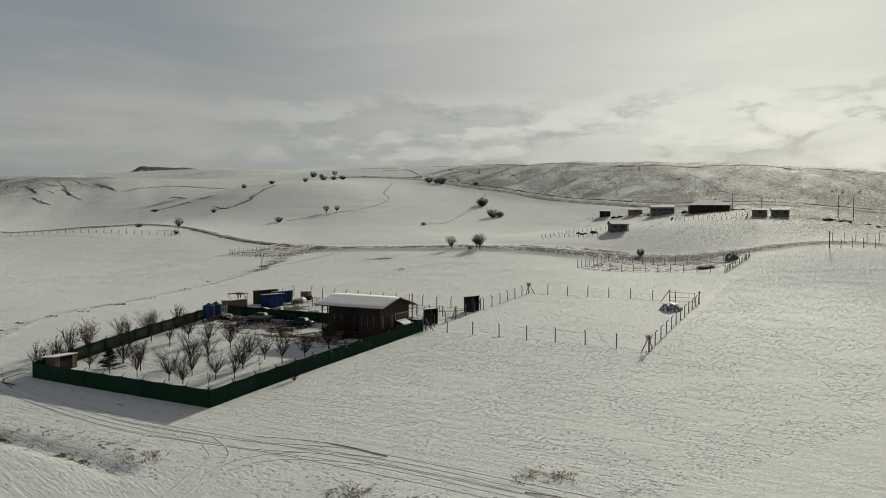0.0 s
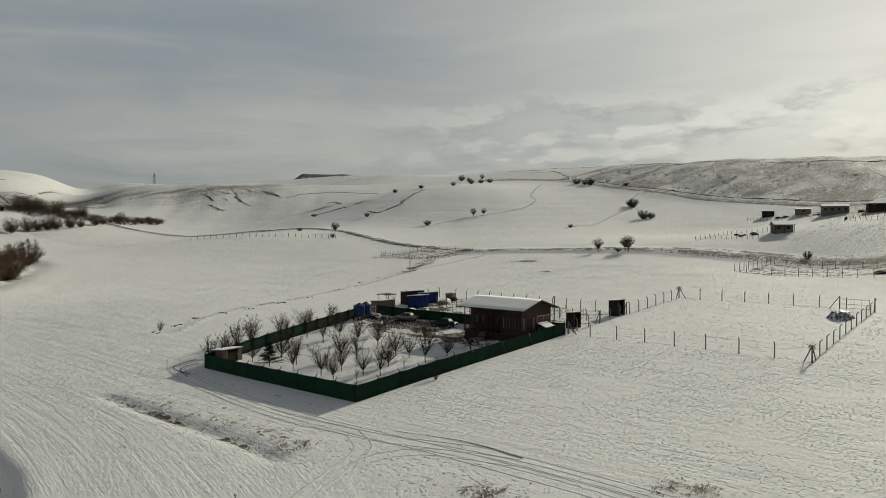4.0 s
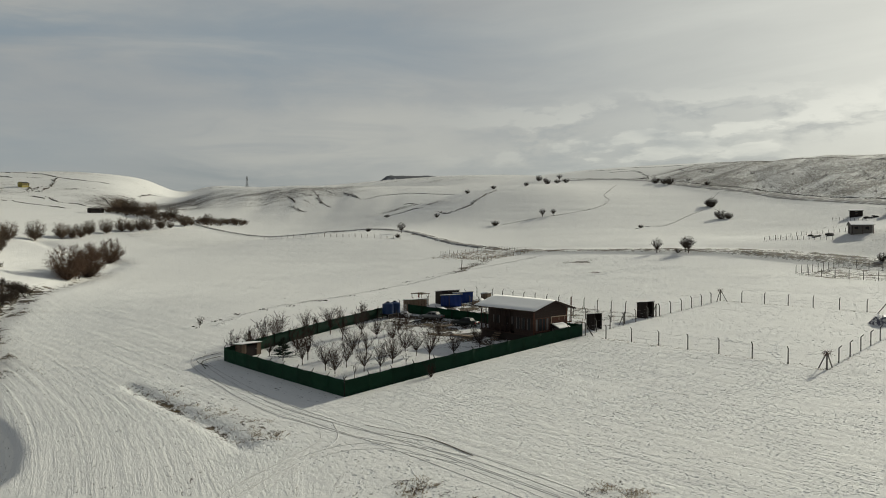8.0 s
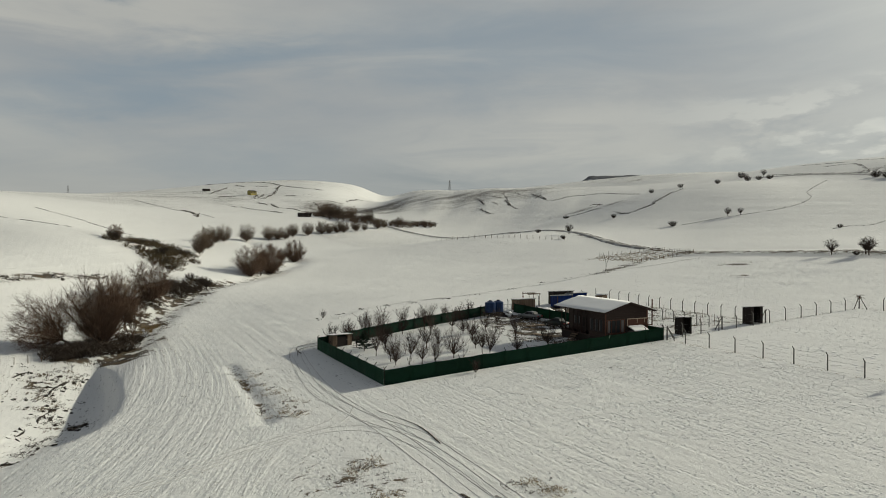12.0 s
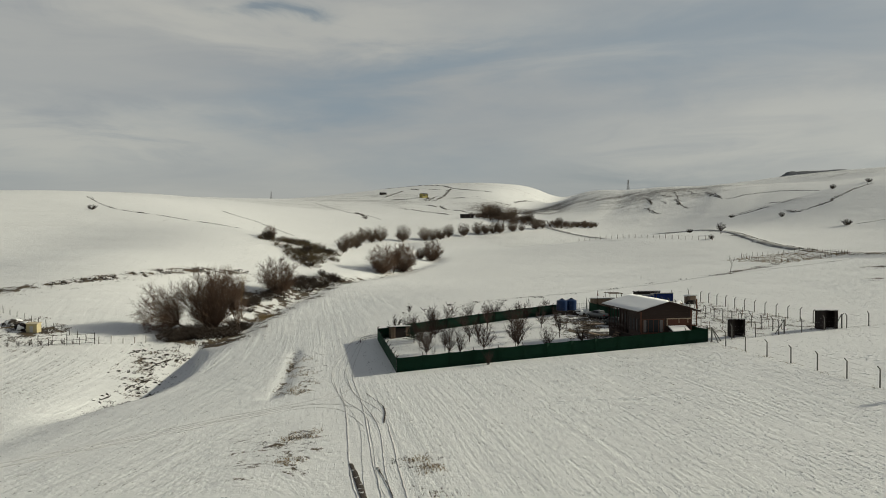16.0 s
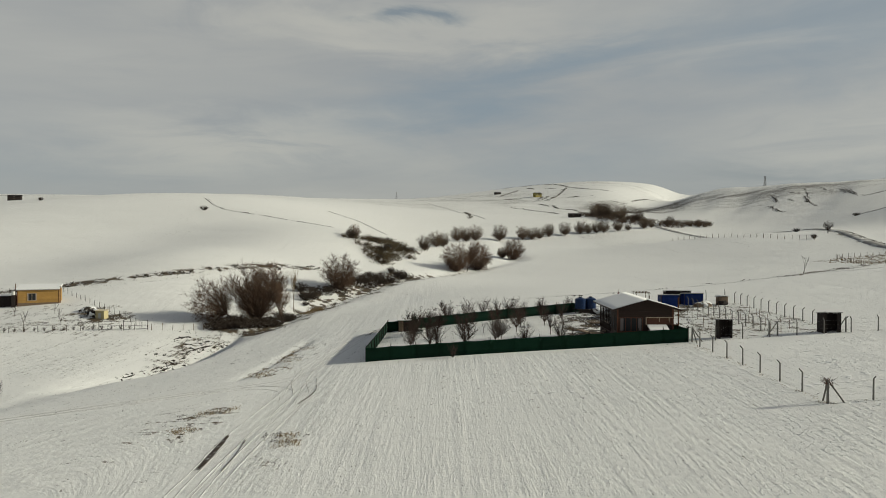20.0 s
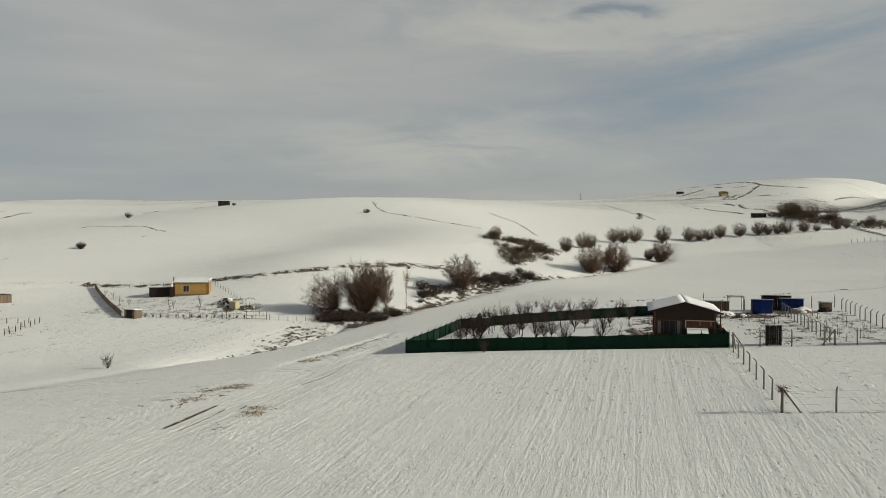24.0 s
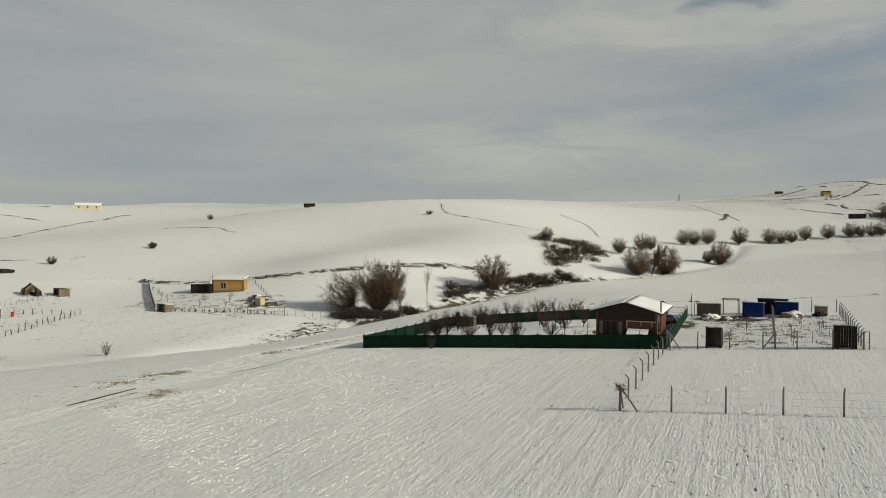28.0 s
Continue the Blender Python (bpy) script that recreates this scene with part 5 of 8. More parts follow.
def cold_frame(x, y, rz):
    c = thing("cold_frame", pose(x, y, gz(x, y), 0, 0, rz), "long low cold frame with clouded cover in snow", "cold frame")
    part("frame", box(B(), (-0.5, -1.7, -0.1), (0.5, 1.7, 0.35), 0.01), M_OLDWOOD, c)
    part("cover", slab(B(), [(-0.5, -1.7, 0.62), (-0.5, 1.7, 0.62), (0.52, 1.7, 0.38), (0.52, -1.7, 0.38)], 0.05), M_GREYWALL, c, "clouded plastic cover")
    return c


cold_frame(-86.3, 58.0, 18)


def brace_corner(x, y, h, ways, label, wreath=False):
    """A stout corner post held by slanting struts."""
    c = thing("corner_post", pose(x, y, gz(x, y)), label, "post")
    bm = B()
    rod(bm, (0, 0, -0.3), (0, 0, h), 0.11, 0.09, 8)
    part("post", bm, M_CONCRETE, c)
    for wx, wy in ways:
        bm = B()
        rod(bm, (wx * 0.05, wy * 0.05, h * 0.92), (wx, wy, gz(x + wx, y + wy) - gz(x, y) - 0.1), 0.07, 0.07, 6)
        part("strut", bm, M_CONCRETE, c)
    if wreath:
        tw = Twigs(3)
        r = random.Random(3)
        for i in range(90):
            a = Vector((r.uniform(-0.35, 0.35), r.uniform(-0.35, 0.35), h + r.uniform(-0.45, 0.1)))
            tw.stick(a, a + Vector((r.uniform(-0.4, 0.4), r.uniform(-0.4, 0.4), r.uniform(-0.4, 0.3))), 0.014, 0.008)
        part("barbed_wire_coil", tw.mesh("barbed_wire_coil"), M_RUST, c, "tangled coil of rusty barbed wire")
    return c


brace_corner(FA[0], FA[1], 2.0, ((-0.95, 0.1), (0.1, 1.4)), "braced concrete corner post with a coil of barbed wire", True)
brace_corner(FB[0], FB[1], 2.1, ((1.4, 0), (0, -1.4)), "braced concrete corner post with tangled wire in snow", True)
brace_corner(FC[0], FC[1], 2.2, ((0, -0.7),), "stout concrete corner post in snow")
brace_corner(-26.5, 133.4, 2.2, ((-1.6, 0),), "braced concrete gate post in snow")
brace_corner(LOT_C[0] + 0.3, LOT_C[1] + 0.4, 1.9, ((1.3, 0.2), (0.2, 1.3)), "braced concrete corner post where the fences meet")
brace_corner(-54.6, 103.2, 1.9, ((-0.1, -1.4),), "braced concrete post between the garden strips")
brace_corner(-54.4, 112.0, 2.0, ((-0.1, -1.3),), "braced concrete post beside the outhouse")
gate((-26.5, 133.4), (-22.2, 133.4), 1.7, "thin rail gate beside the braced post", M_WIRE, 4)

# garden strips behind the cottage
G3 = "fences of the garden strips"
wire_fence((-54.4, 112.0), (-93.5, 113.6), 13, 1.75, (0, 1), "slim concrete posts with bent heads and wire along the garden strip", G3)
wire_fence((-54.6, 103.2), (-90.2, 103.9), 14, 1.7, (0, -1), "slim concrete posts and wire between the garden strips", G3, ends=(0, 1))
wire_fence((-96.6, 91.5), (-98.0, 113.6), 6, 1.8, (-1, 0), "concrete posts and wire behind the sheds", G3, wires=3)


def stake(x, y, h, label="thin grey wooden stake standing in the snow"):
    c = thing("stake", pose(x, y, gz(x, y)), label, "stake", "stakes in the garden strips")
    bm = B()
    lx, ly = rng.uniform(-0.05, 0.05), rng.uniform(-0.05, 0.05)
    rod(bm, (0, 0, -0.2), (lx, ly, h), 0.04, 0.03, 5)
    part("shaft", bm, M_OLDWOOD, c)


for k in range(30):
    u = (k * 0.618) % 1
    stake(-58 - 30 * u, (105.2, 107.4, 109.6, 98.2, 100.4)[k % 5] + rng.uniform(-0.5, 0.5), rng.uniform(0.8, 1.5))


def flag_pole(x, y, h):
    c = thing("flag_pole", pose(x, y, gz(x, y)), "thin pole with a small furled dark red flag", "flag")
    bm = B()
    rod(bm, (0, 0, -0.2), (0, 0, h), 0.04, 0.025)
    part("pole", bm, M_RUST, c)
    bm = B()
    rod(bm, (0.05, 0, h - 1.0), (0.03, 0, h - 0.05), 0.11, 0.03, 6)
    part("flag", bm, mat("dark_red_cloth", (0.12, 0.015, 0.012), 0.9), c)


flag_pole(-91.0, 91.4, 4.0)

# ---- trees and bushes ----


def bare_tree_meshes(seed, height, levels, forks, spread, trunk_r, lift, thin, stems=1, lean=0.15, trunk_part=0.3):
    r = random.Random(seed)
    trunk, tw = Twigs(6), Twigs(3)
    for s in range(stems):
        a = math.tau * s / stems + r.uniform(-0.4, 0.4)
        off = 0.0 if stems == 1 else r.uniform(0.05, 0.35) * height * 0.08
        out = lean if stems == 1 else r.uniform(0.15, 0.75)
        way = Vector((math.cos(a) * out, math.sin(a) * out, 1))
        grow(r, tw, trunk, (math.cos(a) * off, math.sin(a) * off, -0.15), way, height * trunk_part * (r.uniform(0.8, 1.2)), trunk_r, 0, levels, forks, spread, lift, 0.16, thin)
    return trunk.mesh("trunk"), tw.mesh("crown")


def fan_meshes(seed, reach, stems, sides, twigs, thick, thin, wide=1.05, foot=0.0, segs=5, up=0.10, droop=0.0):
    """A leafless crown: stems that fan out from the foot to a rounded dome, with side shoots and fine twigs."""
    r = random.Random(seed)
    trunk, tw = Twigs(6), Twigs(3)
    if foot:
        trunk.stick((0, 0, -0.2), (r.uniform(-0.04, 0.04), r.uniform(-0.04, 0.04), foot + 0.05), thick * 1.5, thick * 1.15)
    for s in range(stems):
        a = math.tau * (s + r.uniform(-0.35, 0.35)) / stems
        th = wide * math.sqrt((s * 0.618 + 0.07) % 1.0)
        d = Vector((math.sin(th) * math.cos(a), math.sin(th) * math.sin(a), math.cos(th)))
        p = Vector((0, 0, foot)) if foot else Vector((d.x, d.y, 0)) * reach * 0.035 - Vector((0, 0, 0.15))
        ln = reach * r.uniform(0.80, 1.05) * (1 - 0.42 * (th / wide) ** 2 * min(1.0, wide)) / segs
        for k in range(segs):
            d = (d + Vector((r.uniform(-1, 1), r.uniform(-1, 1), r.uniform(-0.5, 0.8) + up)) * 0.13).normalized()
            q = p + d * ln
            r0, r1 = thick * (1 - 0.85 * k / segs), thick * (1 - 0.85 * (k + 1) / segs)
            (trunk if k < 2 and not foot else tw).stick(p, q, max(r0, thin), max(r1, thin))
            for j in range(sides if k else sides // 2):
                o = Vector((r.uniform(-1, 1), r.uniform(-1, 1), r.uniform(-0.4, 0.9) - droop)).normalized()
                e = (d * 0.62 + o * 0.62).normalized()
                b0 = p.lerp(q, r.random())
                l2 = reach * r.uniform(0.14, 0.30) * (1.15 - 0.5 * k / segs)
                b1 = b0 + e * l2
                tw.stick(b0, b1, max(r1 * 0.5, thin), thin * 0.8)
                for m in range(twigs):
                    f = (e * 0.6 + Vector((r.uniform(-1, 1), r.uniform(-1, 1), r.uniform(-0.3, 0.9) - droop)) * 0.6).normalized()
                    c0 = b0.lerp(b1, r.uniform(0.3, 1.0))
                    tw.stick(c0, c0 + f * l2 * r.uniform(0.35, 0.75), thin * 0.8, thin * 0.45)
            p = q
    return trunk.mesh("trunk"), tw.mesh("crown")


def globe_meshes(seed, height, width, stems, shoots, twigs, thick, thin, foot=0.0, low=-0.45, lean=(0.0, 0.0)):
    """A leafless rounded crown: limbs bend out from the foot to an uneven globe and fill it with shoots and fine twigs."""
    r = random.Random(seed)
    trunk, tw = Twigs(6), Twigs(3)
    mid = Vector((lean[0], lean[1], foot + (height - foot) * 0.53))
    rad = Vector((width / 2, width / 2, (height - foot) * 0.47))
    base = Vector((0, 0, foot))
    if foot:
        trunk.stick((0, 0, -0.3), (0, 0, foot + 0.05), thick * 1.6, thick * 1.2)
    ph = r.uniform(0, 50)

    def hull(d):
        k = 0.88 + 0.16 * noise.noise(d * 1.5 + Vector((ph, 0, 0))) + 0.10 * noise.noise(d * 4.0 + Vector((0, ph, 0)))
        return mid + Vector((d.x * rad.x, d.y * rad.y, d.z * rad.z)) * k

    for s in range(stems):
        z = 1 - (1 - low) * ((s + 0.5) / stems)
        a = s * 2.39996 + r.uniform(-0.3, 0.3)
        q = math.sqrt(max(0.0, 1 - z * z))
        end = hull(Vector((q * math.cos(a), q * math.sin(a), z)) * r.choice((1.0, 1.0, 0.9, 0.75)))
        b0 = base + Vector((end.x, end.y, 0)) * (0.0 if foot else 0.07) - Vector((0, 0, 0.0 if foot else 0.3))
        ctl = base + Vector((end.x * 0.50, end.y * 0.50, max(0.25, (end.z - foot) * r.uniform(0.30, 0.50))))
        pts = [b0.lerp(ctl, t).lerp(ctl.lerp(end, t), t) + Vector((r.uniform(-1, 1), r.uniform(-1, 1), r.uniform(-1, 1))) * height * 0.014 * t for t in (0, 0.2, 0.4, 0.6, 0.8, 1.0)]
        for k in range(5):
            r0, r1 = thick * (1 - 0.9 * k / 5), thick * (1 - 0.9 * (k + 1) / 5)
            (trunk if k < 2 and not foot else tw).stick(pts[k], pts[k + 1], max(r0, thin), max(r1, thin))
            if k < 1:
                continue
            d = (pts[k + 1] - pts[k]).normalized()
            for j in range(max(2, shoots * (k + 1) // 4)):
                c0 = pts[k].lerp(pts[k + 1], r.random())
                o = Vector((r.uniform(-1, 1), r.uniform(-1, 1), r.uniform(-0.8, 1))).normalized()
                e = (d * 0.45 + o * 0.75 + (c0 - mid).normalized() * 0.2).normalized()
                ln = height * r.uniform(0.09, 0.19)
                c1 = c0 + e * ln
                tw.stick(c0, c1, max(r1 * 0.4, thin), thin * 0.7)
                for m in range(twigs):
                    f = (e * 0.6 + Vector((r.uniform(-1, 1), r.uniform(-1, 1), r.uniform(-0.6, 1))) * 0.8).normalized()
                    g0 = c0.lerp(c1, r.uniform(0.25, 1.0))
                    tw.stick(g0, g0 + f * ln * r.uniform(0.4, 0.85), thin * 0.65, thin * 0.35)
    return trunk.mesh("trunk"), tw.mesh("crown")


def tree_thing(name, meshes, m, label, category, group, bark, twig):
    c = thing(name, m, label, category, group)
    part("trunk", meshes[0], bark, c)
    part("crown", meshes[1], twig, c)
    return c


ORCHARD = [fan_meshes(40 + i, h * 1.08, st + 1, 4, 4, 0.050, 0.0080, wide * 0.92, foot, 6, 0.08) for i, (h, st, wide, foot) in enumerate(((3.3, 7, 0.85, 0.7), (2.7, 7, 1.0, 0.6), (3.7, 7, 0.65, 0.8), (2.5, 5, 0.7, 0.9), (3.0, 9, 1.0, 0.45)))]
G_ORCHARD = "bare fruit trees in the orchard"
ROWS_OF_TREES = [(-87.6, 60.0, 3), (-80.1, 55.2, 1), (-78.4, 58.7, 4), (-85.0, 64.7, 1), (-71.2, 55.1, 2), (-65.9, 55.2, 0), (-80.9, 67.9, 3), (-63.3, 54.9, 4), (-65.1, 57.8, 2), (-89.0, 77.2, 1), (-82.3, 72.4, 0), (-78.0, 72.2, 4), (-68.6, 63.4, 3), (-61.2, 57.7, 0), (-59.3, 58.7, 2), (-61.9, 62.6, 4), (-79.2, 79.1, 3), (-77.7, 76.1, 1), (-62.9, 67.4, 0), (-59.4, 66.7, 2), (-86.3, 69.2, 3), (-59.2, 70.7, 4), (-59.3, 75.7, 1), (-73.3, 57.2, 3), (-70.8, 62.6, 0), (-66.1, 68.1, 4), (-72.5, 71.0, 1), (-67.5, 75.5, 3), (-89.8, 66.8, 2), (-90.6, 71.8, 0), (-85.6, 55.4, 1)]
for i, (x, y, k) in enumerate(ROWS_OF_TREES):
    r = random.Random(i)
    s = r.uniform(0.82, 1.12)
    m = pose(x, y, gz(x, y), 0, 0, r.uniform(0, 360)) @ Matrix.Scale(s, 4)
    tree_thing("fruit_tree", ORCHARD[k], m, "small leafless fruit tree standing in orchard snow", "tree", G_ORCHARD, M_BARK, M_TWIG)

SAPLING = [fan_meshes(70 + i, 1.3, 4, 2, 1, 0.022, 0.011, 0.5, 0.5, 3) for i in range(2)]
for i, (x, y) in enumerate(((-59.4, 62.8), (-59.6, 55.2), (-76.8, 57.4), (-69.0, 58.6), (-74.0, 66.0), (-83.0, 62.0), (-63.0, 78.0), (-71.5, 78.0))):
    tree_thing("sapling", SAPLING[i % 2], pose(x, y, gz(x, y), 0, 0, i * 77), "leafless sapling in the orchard snow", "tree", G_ORCHARD, M_BARK, M_TWIG)

# shrubs outside the lot: upright rods by the shed, twiggy bushes by the fence
SHRUB = [fan_meshes(90 + i, 2.5, 15, 2, 2, 0.022, 0.014, 0.5, 0.0, 4, 0.1) for i in range(2)]
for i, (x, y, s, lab) in enumerate(((-88.0, 53.6, 1.3, "upright leafless shrub beside the green fence"), (-89.8, 57.0, 1.15, "upright leafless shrub beside the green fence"), (-91.8, 60.5, 1.5, "tall leafless shrub behind the green fence"), (-93.2, 64.0, 1.5, "tall leafless shrub behind the green fence"), (-95.2, 72.0, 0.9, "leafless shrub behind the green fence"), (-96.6, 78.0, 1.0, "leafless shrub behind the green fence"), (-97.6, 83.5, 1.1, "leafless shrub behind the water tanks"), (-47.9, 5.4, 0.9, "pale leafless shrub alone in the snowy field"), (-52.4, 60.8, 0.75, "small dark twiggy bush at the foot of the green fence"), (-113.0, 59.4, 0.7, "small dark twiggy bush in open snow"))):
    tree_thing("shrub", SHRUB[i % 2], pose(x, y, gz(x, y), 0, 0, i * 53) @ Matrix.Scale(s, 4), lab, "shrub", "", M_BARK, M_TWIG)


def conifer(x, y, h, label):
    c = thing("conifer", pose(x, y, gz(x, y)), label, "tree")
    bm = B()
    rod(bm, (0, 0, -0.2), (0, 0, h), 0.08, 0.015)
    part("trunk", bm, M_BARK, c)
    tw = Twigs(3)
    r = random.Random(8)
    for i in range(190):
        z = 0.35 + (h - 0.4) * (i / 190) ** 0.9
        a = r.uniform(0, math.tau)
        reach = (h - z) * 0.62 * r.uniform(0.55, 1.15) + 0.12
        tip = Vector((math.cos(a) * reach, math.sin(a) * reach, z + 0.1 * reach))
        tw.stick((0, 0, z), tip, 0.02, 0.01)
        for k in range(14):
            b2 = Vector((0, 0, z)).lerp(tip, r.uniform(0.25, 1.0))
            tw.stick(b2, b2 + Vector((r.uniform(-0.22, 0.22), r.uniform(-0.22, 0.22), r.uniform(-0.05, 0.16))), 0.03, 0.008)
    part("crown", tw.mesh("crown"), M_CONIFER, c)


conifer(-76.0, 55.0, 3.1, "small dark green conifer in the orchard corner")

# willows and scrub along the creek
WILLOW = [globe_meshes(120, 11.6, 9.4, 26, 9, 9, 0.16, 0.016, 2.6, -0.8), fan_meshes(121, 12.0, 26, 9, 8, 0.14, 0.015, 0.66, 0.0, 7, 0.14), globe_meshes(122, 9.2, 10.6, 40, 9, 9, 0.13, 0.019, 0.0, -0.8), bare_tree_meshes(124, 11.4, 4, (8, 6, 5, 5), 0.42, 0.16, 0.26, 0.016, 2, 0.05, 0.34)]
WILLOW_FAR = [globe_meshes(140 + i, 8.2, w * 0.98, 36, 6, 6, 0.16, 0.024, 0.5, -0.9) for i, w in enumerate((7.6, 8.6, 9.4))]
G_WILLOW = "leafless willows along the creek"
for i, (x, y, s, k, rx, rz) in enumerate(((-110.4, 16.6, 1.0, 0, 54, 0), (-112.0, 20.2, 1.0, 1, 0, 20), (-114.6, 25.4, 1.0, 3, 0, 200), (-162.1, 30.8, 1.05, 2, 0, 120), (-246.4, 24.4, 0.55, 2, 0, 60), (-217.9, 64.6, 1.08, 2, 0, 80), (-221.5, 68.6, 0.85, 3, -6, 10), (-227.0, 73.0, 1.10, 2, 0, 200), (-260.4, 89.6, 0.95, 2, 0, 0), (-262.9, 85.0, 0.5, 2, 0, 0))):
    m = pose(x, y, gz(x, y), rx, 0, 0) @ pose(0, 0, 0, 0, 0, rz) @ Matrix.Scale(s, 4)
    tree_thing("willow", WILLOW[k], m, "leafless willow leaning out over the creek" if i < 1 else "large leafless many-stemmed willow by the creek", "tree", G_WILLOW, M_BARK, M_WILLOW)
for i, (x, y, s, k) in enumerate(((-251.6, 52.5, 0.75, 0), (-282, 57, 0.8, 1), (-287, 60, 0.75, 0), (-357.4, 68, 0.95, 2), (-359.4, 73, 0.95, 0), (-373.6, 79, 1.0, 1), (-393, 94.4, 1.1, 1), (-407, 110, 1.0, 0), (-410, 116, 0.85, 1), (-414.6, 121.5, 0.85, 2), (-428, 129.5, 1.0, 0), (-438, 142, 1.0, 1), (-450, 154.6, 1.05, 2), (-450, 160, 0.85, 0), (-452, 166, 0.95, 1), (-455, 171.5, 1.0, 2), (-465, 184, 1.0, 0), (-472, 193, 0.6, 1), (-485, 208, 0.9, 2), (-490, 215, 0.7, 0), (-506, 234, 0.8, 2), (-523, 214, 1.1, 1), (-537, 204, 1.2, 2), (-549, 196, 1.2, 0), (-560, 195, 1.3, 1), (-577, 193, 1.3, 2), (-592, 198, 1.2, 0), (-606, 206, 1.2, 1))):
    m = pose(x, y, gz(x, y), 0, 0, i * 41) @ Matrix.Scale(s * 1.12, 4)
    tree_thing("willow", WILLOW_FAR[k], m, "rounded leafless willow in the far row", "tree", "far row of willows", M_BARK, M_WILLOW_FAR)

# a slim poplar and the dead tree
POPLAR = bare_tree_meshes(160, 8.2, 3, (7, 4, 3), 0.3, 0.10, 0.55, 0.018, trunk_part=0.5)
tree_thing("poplar", POPLAR, pose(-130.2, 24.4, gz(-130.2, 24.4)), "slim pale leafless poplar by the creek", "tree", "", M_OLDWOOD, M_DRYGRASS)
DEAD = bare_tree_meshes(166, 3.6, 2, (4, 2), 0.4, 0.09, 0.1, 0.03, trunk_part=0.6, lean=0.5)
tree_thing("dead_tree", DEAD, pose(-142.3, 151.1, gz(-142.3, 151.1), 0, 0, 140), "small leaning dead tree at a field edge", "tree", "", M_BARK, M_BARK)

# lone trees and bushes of the far slopes
LONE = [globe_meshes(180 + i, 4.8, 4.0, 18, 5, 4, 0.11, 0.018, 1.2, -0.3) for i in range(2)]
BUSH = [globe_meshes(190 + i, 2.7, 3.6, 20, 6, 4, 0.07, 0.025) for i in range(2)]
for i, (x, y, s) in enumerate(((-244.9, 310.3, 0.95), (-242.2, 316.2, 0.8), (-253.3, 217.6, 1.05), (-109.3, 202.9, 0.9), (-99.9, 204.8, 1.05), (-101.6, 206.0, 0.9), (-389.7, 486.7, 1.2), (-403.7, 523.4, 1.3))):
    tree_thing("lone_tree", LONE[i % 2], pose(x, y, gz(x, y), 0, 0, i * 91) @ Matrix.Scale(s, 4), "lone leafless tree on the snowy slope", "tree", "", M_BARK, M_TWIG)
for i, (x, y, s) in enumerate(((-250.3, 278.3, 1.5), (-183.2, 310.4, 0.8), (-194.3, 401.8, 2.1), (-196.8, 404.8, 1.9), (-168.7, 361.9, 1.9), (-166.0, 365.0, 1.6), (-300.9, 282.2, 1.0), (-359.5, 290.9, 1.0), (-279.3, 481.2, 2.0), (-266.5, 479.2, 2.1), (-272.0, 480.5, 1.8), (-338.4, 343.1, 1.1), (-330.0, 360.0, 1.2), (-318.0, 380.0, 1.2), (-305.9, -55.2, 1.15), (-129.3, -112.1, 1.2), (-174.7, -114.3, 1.0), (-176.5, -116.0, 0.9), (-290.6, -188.3, 1.2), (-330.8, -148.1, 0.9), (-380.0, 478.0, 1.6), (-372.0, 481.0, 1.8), (-365.0, 484.0, 1.5), (-442.0, 540.0, 2.2), (-239.1, 482.0, 1.2), (-52.0, 217.5, 0.9), (-280.0, 218.0, 0.9), (-240.0, 205.0, 0.8), (-103.0, 204.2, 0.6), (-153.0, 21.5, 1.2))):
    tree_thing("bush", BUSH[i % 2], pose(x, y, gz(x, y), 0, 0, i * 59) @ Matrix.Diagonal((s * (0.9 + 0.5 * ((i * 7) % 5) / 5), s, s * (0.7 + 0.35 * ((i * 3) % 7) / 7), 1)), "dark leafless bush on the snowy slope", "bush", "", M_SCRUB, M_SCRUB)


M_WEED = mat("olive_brown_scrub", (0.085, 0.064, 0.036), 0.95, vary=0.5, scale=0.6, bump=0)
# far banks, cuts and verges: rough dark earth showing in broken lines


def smooth_line(pts, step=0.7):
    out = []
    p = [pts[0]] + list(pts) + [pts[-1]]
    for i in range(1, len(p) - 2):
        a, b2, c, d = (Vector(q) for q in p[i - 1:i + 3])
        n = max(2, int((c - b2).length / step))
        for k in range(n):
            t = k / n
            out.append(0.5 * ((2 * b2) + (c - a) * t + (2 * a - 5 * b2 + 4 * c - d) * t * t + (3 * b2 - a - 3 * c + d) * t**3))
    out.append(Vector(p[-2]))
    return out


